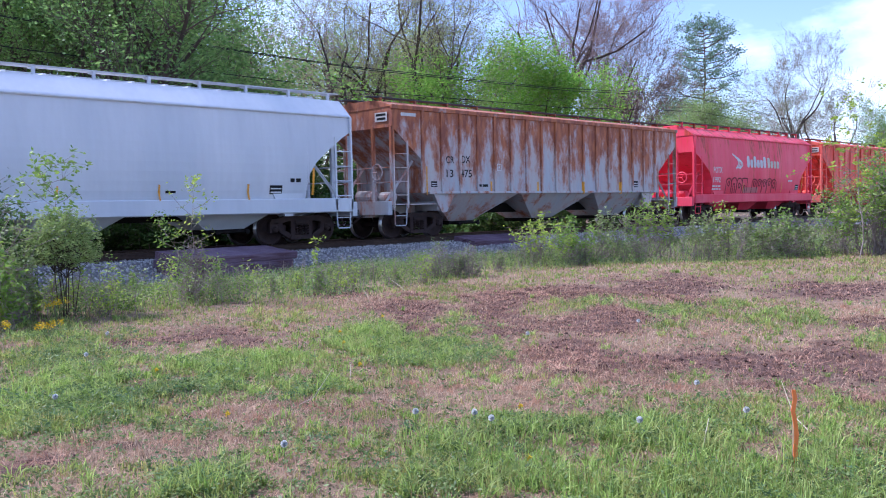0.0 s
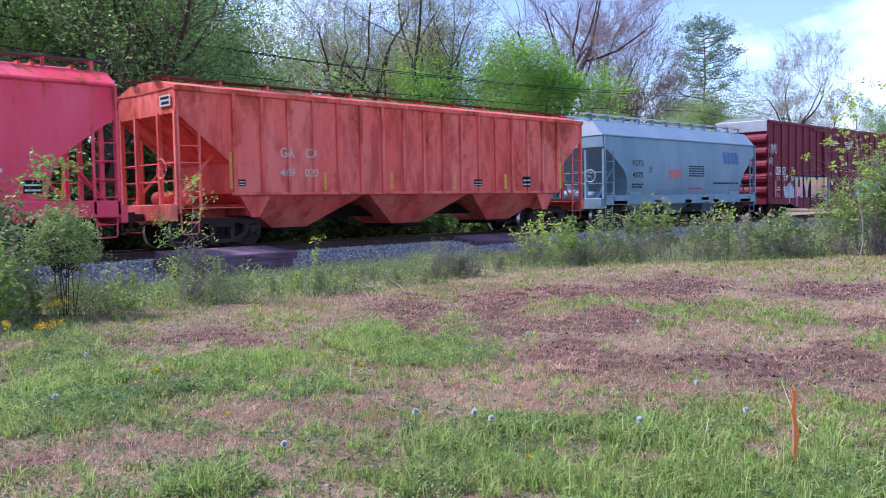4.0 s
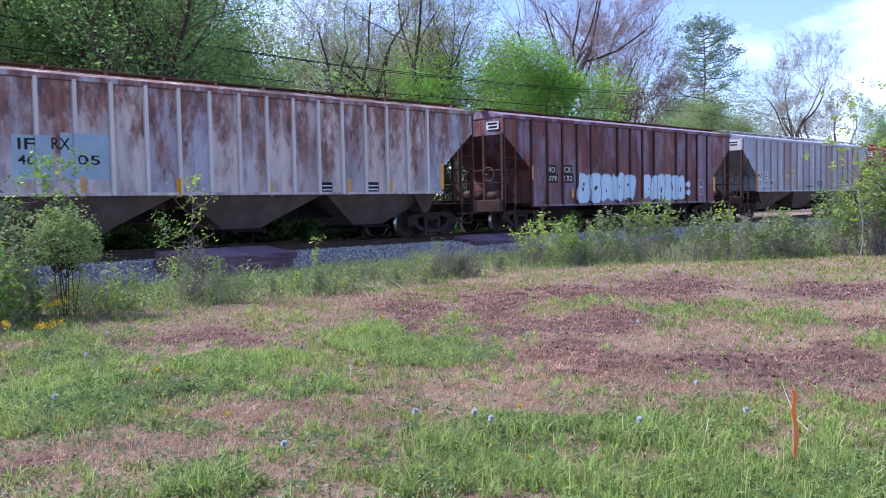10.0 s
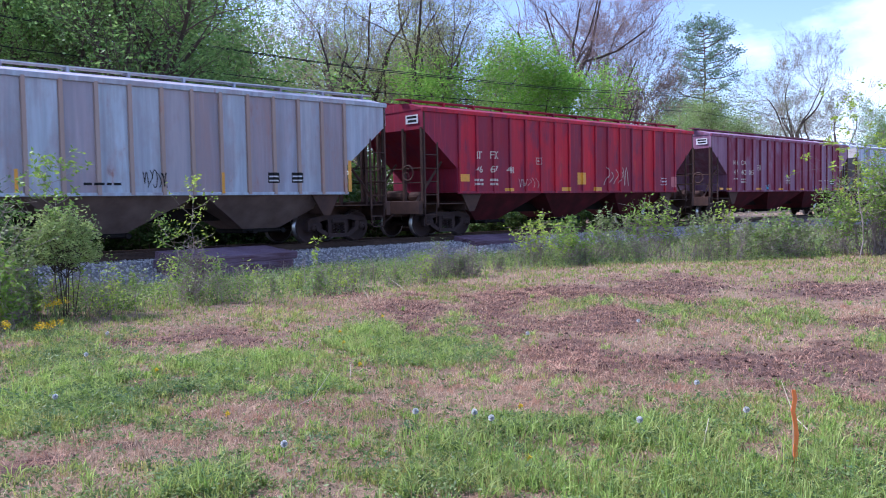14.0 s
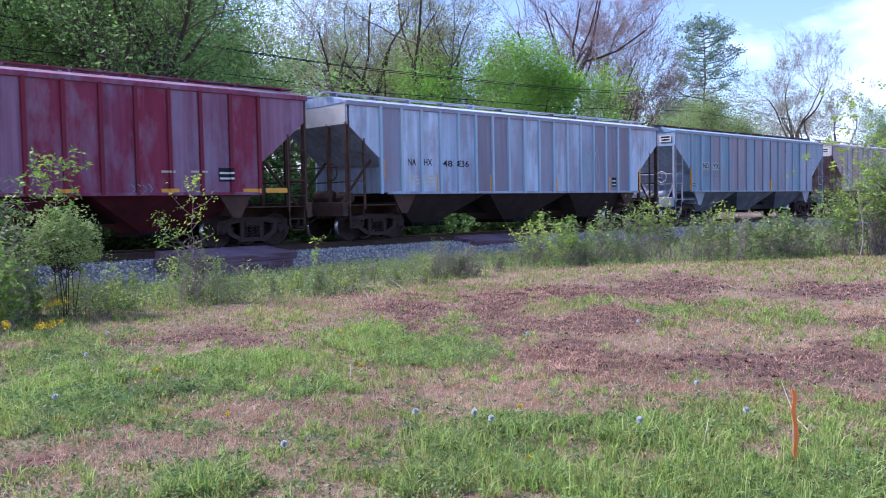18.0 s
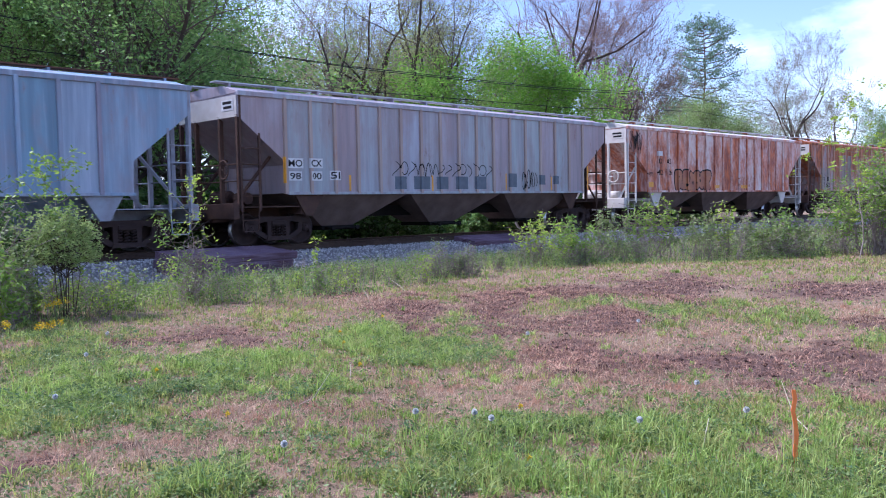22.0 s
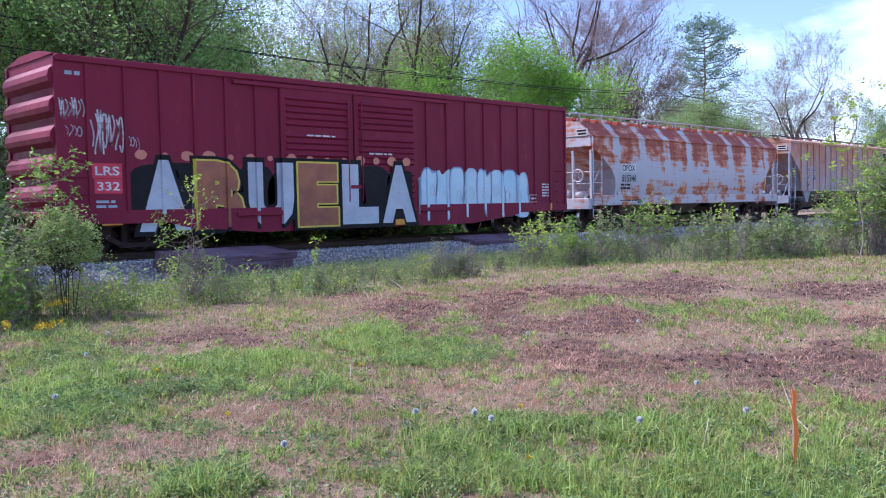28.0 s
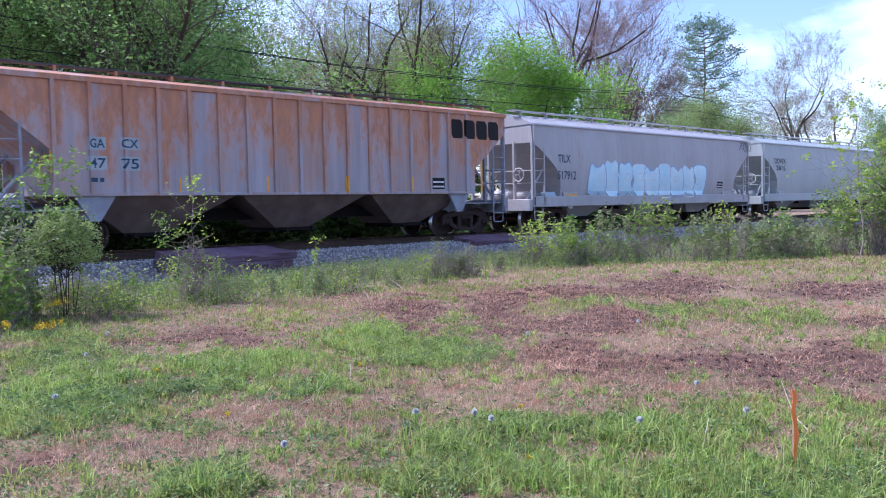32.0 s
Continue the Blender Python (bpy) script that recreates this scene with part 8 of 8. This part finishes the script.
def field_grass():
    rng = np.random.RandomState(8)
    # thin everywhere, thick on the near part of the field
    parts = [scatter(260000, 0, 30, -22, -6, rng), scatter(150000, 1, 13, -20.5, -9, rng), scatter(95000, 1.0, 7.5, -20.5, -14, rng)]
    x, y = np.concatenate([p[0] for p in parts]), np.concatenate([p[1] for p in parts])
    keep = (y < np.interp(x, EDGE_X, EDGE_Y) + 0.6 + 0.4 * value_noise(x, y, 30)) & (np.hypot(x, y + 21.3) > 2.4)
    x, y = x[keep], y[keep]
    soil, lush, straw = cover(SOIL, x, y, 5, 0.75), cover(LUSH, x, y, 21, 0.95), cover(STRAW, x, y, 23, 0.8)
    near = np.hypot(x - EYE[0], y - EYE[1])
    z = ground_z(x, y)
    n = len(x)
    # clumps of a hand's width and patches of a step's width
    clump = np.clip(0.5 + 0.36 * value_noise(x * 17, y * 17, 9), 0, 1)
    patch = np.clip(0.5 + 0.45 * value_noise(x * 4.2, y * 4.2, 10), 0, 1)
    thick = (0.345 + 0.13 * lush + 0.08 * lush * (near < 6)) * (1 - 0.50 * straw) * (1 - 0.72 * soil)
    green = (0.55 * clump + 0.45 * patch + rng.normal(0, 0.10, n)) < thick
    ln = (0.020 + 0.018 * lush * (near < 7) + 0.026 * (1 - clump) + 0.008 * lush) * rng.uniform(0.4, 1.9, n) * (1 + 0.02 * near)
    wd = (0.0022 + 0.00085 * near) * rng.uniform(0.6, 1.4, n)
    v, f = blades(x[green], y[green], z[green], ln[green], wd[green], rng, 0.9)
    tagged(new("grass", mesh_np("grass", v, f, GRASS)), "short uneven green grass on the field", "grass", kind="stuff")
    dry = (~green) & (rng.uniform(0, 1, n) < 0.30 + 0.45 * straw * (0.3 + patch) - 0.16 * soil)
    v, f = blades(x[dry], y[dry], z[dry], ln[dry] * 0.9, wd[dry] * 0.55, rng, 1.7)
    tagged(new("dry_grass", mesh_np("dry_grass", v, f, DRY)), "dead straw-coloured grass between the green", "dry grass", kind="stuff")
    lie = (~green) & (~dry) & (rng.uniform(0, 1, n) < 0.34 + 0.36 * soil)
    v, f = blades(x[lie], y[lie], z[lie] + rng.uniform(0.004, 0.022, lie.sum()), rng.uniform(0.03, 0.13, lie.sum()) * (1 + 0.9 * soil[lie]), wd[lie] * rng.uniform(0.4, 1.0, lie.sum()), rng, 1.0, True)
    tagged(new("mown_clippings", mesh_np("mown_clippings", v, f, CLIP)), "brown mown stems lying on the soil", "clippings", kind="stuff")
    # tufts: bunches of blades that spread from one root
    tx, ty = scatter(7000, 0, 24, -21, -8, rng)
    near_x, near_y = scatter(6500, 1.0, 8, -20.5, -12.5, rng)
    tx, ty = np.concatenate([tx, near_x]), np.concatenate([ty, near_y])
    lu = cover(LUSH, tx, ty, 21, 0.5)
    k = (rng.uniform(0, 1, len(tx)) < (1 - 0.95 * cover(SOIL, tx, ty, 5, 0.55)) * (0.14 + 0.70 * lu) * (1 - 0.7 * cover(STRAW, tx, ty, 23, 0.5))) & (ty < np.interp(tx, EDGE_X, EDGE_Y) + 0.5) & (np.hypot(tx, ty + 21.3) > 2.8)
    tx, ty, lu = tx[k], ty[k], lu[k]
    big = np.repeat(rng.uniform(0.4, 1.3, len(tx)) * (0.7 + 0.4 * lu), 18)
    tx, ty = np.repeat(tx, 18), np.repeat(ty, 18)
    tx, ty = tx + rng.normal(0, 0.03, len(tx)) * big, ty + rng.normal(0, 0.03, len(tx)) * big
    dist = np.hypot(tx - EYE[0], ty - EYE[1])
    v, f = blades(tx, ty, ground_z(tx, ty), (0.085 + 0.03 * np.clip((6.8 - dist) / 2.0, 0, 1)) * big * rng.uniform(0.5, 1.4, len(tx)), 0.0040 + 0.00085 * dist, rng, 1.35)
    tagged(new("grass_tufts", mesh_np("grass_tufts", v, f, TUFT)), "fresh green tufts of grass", "grass", kind="stuff")
    # broad-leaved weeds close to the ground, in leafy beds
    bed = np.clip(0.5 + 0.6 * value_noise(x * 2.6, y * 2.6, 44), 0, 1)
    side = np.clip((4.9 - x) / 1.2, 0, 1) * np.clip((y + 17.6) / 1.5, 0, 1)
    w = rng.uniform(0, 1, n) < (0.03 + (0.16 + 0.22 * side) * lush * bed + 0.09 * side * bed + 0.10 * lush * (near < 6.5)) * (1 - soil) * (1 - 0.6 * straw)
    tall = np.repeat(0.02 + 0.06 * rng.uniform(0, 1, w.sum()) * (0.3 + lush[w]), 6)
    c = np.repeat(np.stack([x[w], y[w], z[w]], 1), 6, 0) + np.stack([rng.normal(0, 0.025, len(tall)), rng.normal(0, 0.025, len(tall)), tall * rng.uniform(0.4, 1.1, len(tall))], 1)
    v, f = leaves(rng, c, 1, 0.006, 0.015, 0.5)
    v[:, 2] = np.maximum(v[:, 2], FIELD - 0.05)
    tagged(new("broadleaf_weeds", mesh_np("broadleaf_weeds", v, f, WEED)), "low broad-leaved weeds among the grass", "weeds", kind="stuff")
    # soil crumbs on the scraped places
    sx, sy = scatter(60000, 1, 20, -20, -8, rng)
    b = cover(SOIL, sx, sy, 5, 0.55) > rng.uniform(0.1, 1.0, len(sx))
    sx, sy = sx[b], sy[b]
    base = np.array([(1, 0, 0), (-1, 0, 0), (0, 1, 0), (0, -1, 0), (0, 0, 0.8), (0, 0, -0.5)], float)
    tri = np.array([(0, 2, 4), (2, 1, 4), (1, 3, 4), (3, 0, 4), (2, 0, 5), (1, 2, 5), (3, 1, 5), (0, 3, 5)])
    sz = (0.003 + 0.021 * rng.uniform(0, 1, (len(sx), 1, 1)) ** 3) * rng.uniform(0.6, 1.4, (len(sx), 6, 1))
    v = base[None] * sz + np.stack([sx, sy, ground_z(sx, sy) + 0.004], 1)[:, None]
    f = (tri[None] + 6 * np.arange(len(sx))[:, None, None]).reshape(-1, 3)
    tagged(new("soil_crumbs", mesh_np("soil_crumbs", v.reshape(-1, 3), f, CRUMB)), "brown crumbs of scraped soil", "soil", kind="stuff")


def verge():
    """Rank weeds and dry stems between the field and the ballast."""
    rng = np.random.RandomState(12)
    x, y = scatter(150000, 0, 40, -19, -3.2, rng)
    e = np.interp(x, EDGE_X, EDGE_Y) + 0.35 * value_noise(x, y, 31)
    k = (y > e) & (y < -4.0 + 0.3 * value_noise(x * 1.5, y, 33))
    x, y = x[k], y[k]
    edge = np.clip((y - e[k]) / 0.8, 0.25, 1)
    clump = np.clip(0.5 + 0.8 * value_noise(x * 1.7, y * 1.7, 32), 0, 1)
    r = rng.uniform(0, 1, len(x))
    z = ground_z(x, y)
    g = r < 0.45 + 0.4 * clump
    low = np.clip((-3.6 - y) / 1.6, 0.35, 1)
    ln = (0.06 + 0.22 * clump * edge) * rng.uniform(0.4, 1.5, len(x)) * low
    v, f = blades(x[g], y[g], z[g], ln[g], np.full(g.sum(), 0.010), rng, 0.9)
    tagged(new("verge_grass", mesh_np("verge_grass", v, f, TUFT)), "rank green weeds beside the ballast", "weeds", kind="stuff")
    d = (~g) & (r > 0.90)
    v, f = blades(x[d], y[d], z[d], rng.uniform(0.15, 0.6, d.sum()) * edge[d] * low[d], np.full(d.sum(), 0.009), rng, 0.35)
    tagged(new("dry_stems", mesh_np("dry_stems", v, f, STALK)), "dry grey weed stems standing in the verge", "weeds", kind="stuff")
    w = rng.uniform(0, 1, len(x)) < 0.05 + 0.36 * clump
    c = np.stack([x[w], y[w], z[w] + ln[w] * 0.8], 1)
    v, f = leaves(rng, c, 7, 0.06, 0.026, 0.5)
    tagged(new("verge_leaves", mesh_np("verge_leaves", v, f, WEED)), "leafy weeds beside the ballast", "weeds", kind="stuff")


GRASS = leaf_material("grass_blades", (0.17, 0.245, 0.045), (0.48, 0.53, 0.14), 0.5, third=(0.55, 0.42, 0.18))
TUFT = leaf_material("fresh_tuft_blades", (0.19, 0.33, 0.05), (0.54, 0.66, 0.18), 0.5, third=(0.40, 0.44, 0.15), clump=5.0)
DRY = leaf_material("straw_blades", (0.42, 0.26, 0.16), (0.74, 0.56, 0.37), 0.25, 0.7, third=(0.46, 0.22, 0.13), clump=4.0)
CLIP = leaf_material("brown_clippings", (0.10, 0.045, 0.03), (0.66, 0.37, 0.24), 0.1, 0.8, third=(0.13, 0.06, 0.042), clump=4.0)
WEED = leaf_material("weed_leaves", (0.11, 0.185, 0.055), (0.32, 0.40, 0.13), 0.4, third=(0.10, 0.19, 0.09), clump=3.0)
CRUMB = leaf_material("soil_crumb", (0.04, 0.024, 0.02), (0.12, 0.065, 0.05), 0.0, 0.95)
STALK = leaf_material("grey_stalks", (0.26, 0.20, 0.17), (0.45, 0.37, 0.30), 0.15, 0.8)
field_grass()
verge()

# ---- loose things by the track and in the field ----
OLD_TIE = plain("weathered_tie_wood", (0.21, 0.15, 0.20), 0.6, 0.6, 3.0, stretch=(0.5, 5, 5), relief=0.6, second=(0.085, 0.04, 0.05))


def tie_stack(label, x, y, z, turn, tilt, n, layers, length=2.6):
    thing = tagged(new("tie_stack"), label, "tie stack", "stacks of old ties")
    thing.matrix_world = pose(x, y, z, tilt, 0, turn)
    rnd = random.Random(int(x * 10))
    for j in range(layers):
        for k in range(n):
            dx = rnd.uniform(-0.08, 0.08)
            g = Geo().slab(-length / 2 + dx, length / 2 + dx, -0.11, 0.11, 0.0, 0.175, 0.014)
            part("tie", g, OLD_TIE, thing, "", pose(0, (k - (n - 1) / 2) * 0.235, j * 0.18, rnd.uniform(-2, 2), 0, rnd.uniform(-1.5, 1.5)))
    return thing


tie_stack("old wooden ties stacked on the ballast shoulder", 10.95, -3.1, -0.50, 1, 5, 6, 3, 3.0)
tie_stack("dark old ties stacked beside the rail", 21.6, -1.95, -0.42, 0, 10, 4, 2)
tie_stack("dark old ties stacked beside the rail", 44.0, -2.2, -0.42, 0, 10, 4, 2, 4.0)
tie_stack("dark old ties stacked beside the rail", 31.0, -2.1, -0.42, 0, 10, 3, 2)

ORANGE = plain("fluorescent_orange_ribbon", (0.95, 0.24, 0.05), 0.5, 0.2, 20.0, relief=0.0)
STAKE_WOOD = plain("pale_stake_wood", (0.45, 0.33, 0.2), 0.8, 0.3, 20.0)
stake = tagged(new("survey_stake"), "thin survey stake wrapped in bright orange ribbon", "stake")
stake.location = (5.07, -19.15, FIELD)
part("stake_pin", Geo().box(-0.008, 0.008, -0.006, 0.006, -0.05, 0.43), STAKE_WOOD, stake)
g = Geo()
pts = [(-0.004, 0.455), (0.004, 0.40), (-0.008, 0.33), (0.006, 0.26), (0.014, 0.18), (0.006, 0.10), (0.010, 0.02)]
for (xa, za), (xb, zb) in zip(pts, pts[1:]):
    g.prism([(xa - 0.012, za), (xa + 0.012, za), (xb + 0.014, zb), (xb - 0.012, zb)], "y", -0.012, -0.008)
part("ribbon", g, ORANGE, stake, "hanging orange flagging ribbon", pose(0, 0, 0, 0, 0, -45))

PETAL = plain("yellow_petals", (0.80, 0.55, 0.02), 0.6, 0.2, 30.0, relief=0)
FLUFF = plain("white_seed_fluff", (0.80, 0.80, 0.78), 0.9, 0.1, 30.0, relief=0)
STALK_GREEN = plain("green_flower_stalk", (0.16, 0.24, 0.08), 0.7, 0.2, 20.0, relief=0)


def ball(r, n, seed):
    """A head of many tiny spokes."""
    rng = np.random.RandomState(seed)
    d = rng.normal(0, 1, (n, 3))
    d /= np.linalg.norm(d, axis=1, keepdims=True)
    segs = np.concatenate([d * 0, d * r, np.full((n, 1), 0.0006), np.full((n, 1), 0.0035)], 1)
    return tubes(segs, 3)


def seed_head(x, y):
    t = tagged(new("dandelion_clock"), "white dandelion seed head on a thin stalk", "flower", "dandelions in the field")
    t.location = (x, y, FIELD)
    part("stalk", Geo().tube([(0, 0, 0), (0.01, 0, 0.07), (0.012, 0.004, 0.15)], 0.0025, 5), STALK_GREEN, t)
    v, f = ball(0.022, 130, 3)
    part("seed_ball", mesh_np("seed_ball", v + [0.012, 0.004, 0.15], f, FLUFF), None, t, "fluffy white seed ball")


def dandelion(x, y, h=0.06):
    t = tagged(new("dandelion"), "small yellow dandelion in bloom", "flower", "dandelions in the field")
    t.location = (x, y, FIELD)
    part("stalk", Geo().tube([(0, 0, 0), (0.004, 0, h)], 0.0025, 5), STALK_GREEN, t)
    rng = np.random.RandomState(1)
    c = np.tile([[0.004, 0, h]], (40, 1))
    v, f = leaves(rng, c, 1, 0.008, 0.012, 0.3)
    part("bloom", mesh_np("bloom", v, f, PETAL), None, t, "yellow petals")


for x, y in ((4.35, -17.23), (4.30, -17.43), (4.9, -18.2), (4.1, -16.9), (6.2, -17.9), (2.6, -14.4), (3.6, -12.6), (7.4, -15.2), (5.6, -18.6), (3.0, -16.9), (9.0, -15.6), (4.4, -11.3)):
    seed_head(x, y)
for x, y in ((5.35, -14.79), (6.1, -13.6), (4.0, -18.0), (3.9, -13.5), (7.9, -12.2), (5.0, -17.1), (6.6, -12.9), (3.4, -15.6)):
    dandelion(x, y)


def mustard(x, y, h, seed):
    rng = np.random.RandomState(seed)
    t = tagged(new("yellow_wildflower"), "tall yellow wildflower with loose flower heads", "flower", "wildflowers at the edge of the field")
    t.location = (x, y, FIELD)
    g, tips = Geo(), []
    for k in range(6):
        e = (rng.normal(0, 0.07), rng.normal(0, 0.07), h * rng.uniform(0.75, 1.0))
        g.tube([(0, 0, 0), (e[0] * 0.4, e[1] * 0.4, h * 0.5), e], 0.004, 4)
        tips.append(e)
    part("stalk", g, STALK_GREEN, t)
    v, f = leaves(rng, np.array(tips), 34, 0.022, 0.014, 0.5)
    part("bloom", mesh_np("bloom", v, f, PETAL), None, t, "clusters of yellow petals")


for k, (x, y, h) in enumerate(((4.86, -8.6, 0.33), (3.55, -9.6, 0.4), (3.4, -9.9, 0.35), (3.2, -9.4, 0.45), (3.5, -10.3, 0.3), (4.0, -10.6, 0.28), (3.0, -9.0, 0.4))):
    mustard(x, y, h, 60 + k)

STRAW_M = plain("bleached_stalk", (0.62, 0.54, 0.40), 0.8, 0.3, 10.0, relief=0)
for k, (x, y, a, ln) in enumerate(((5.0, -18.6, 20, 0.42), (5.3, -19.6, -30, 0.3), (2.6, -13.1, 70, 0.5), (2.9, -13.3, 20, 0.3), (4.9, -15.2, 45, 0.25), (4.0, -15.6, -15, 0.35), (10.9, -9.4, 70, 0.6), (11.2, -9.2, 110, 0.5), (5.9, -18.9, 50, 0.35), (9.6, -9.9, 60, 0.5))):
    me = mesh_of("dead_stalk", Geo().tube([(0, 0, 0), (ln * 0.5, 0.01, 0.16 * ln), (ln, 0.02, 0.26 * ln * (1 + k % 3))], [0.004, 0.0035, 0.002], 5), STRAW_M)
    tagged(new("dead_stalk", me), "bleached dead stalk leaning in the grass", "stalk", "dead stalks in the grass").matrix_world = pose(x, y, FIELD, 0, 0, a)

WIRE = plain("black_wire", (0.03, 0.03, 0.03), 0.6, 0.2, 4.0, relief=0)
for k, (y, z) in enumerate(((7.0, 7.3), (7.0, 6.4), (8.2, 7.6))):
    pts = [(-60 + 14 * i, y, z - 0.9 * (1 - ((i % 4) - 2) ** 2 / 4) + 0.35) for i in range(26)]
    wire = tagged(new("overhead_wire", mesh_of("overhead_wire", Geo().tube(pts, 0.016, 5), WIRE)), "thin black overhead wire along the track", "wire", "wires along the track", "structure")


# ---- what moves ----
def travelled(t):
    """Metres gone at t seconds, on a smooth curve through the table."""
    i = min(int(t), len(TRAVEL) - 2)
    f = t - i
    p = [TRAVEL[min(max(i + k, 0), len(TRAVEL) - 1)] for k in (-1, 0, 1, 2)]
    m0 = (p[2] - p[0]) / 2 if i > 0 else p[2] - p[1]
    m1 = (p[3] - p[1]) / 2 if i < len(TRAVEL) - 2 else p[2] - p[1]
    return (2 * f**3 - 3 * f**2 + 1) * p[1] + (f**3 - 2 * f**2 + f) * m0 + (3 * f**2 - 2 * f**3) * p[2] + (f**3 - f**2) * m1


def motions():
    """The train rolls past, its wheels turning."""
    for thing, u in cars:
        walk(thing, [(t, pose(u - travelled(t), 0, 0)) for t in range(33)])
    for w, a in wheelsets:
        walk(w, [(k / 15, pose(a, 0, WHEEL_R, 0, -math.degrees(travelled(k / 15) / WHEEL_R), 0)) for k in range(481)])


motions()
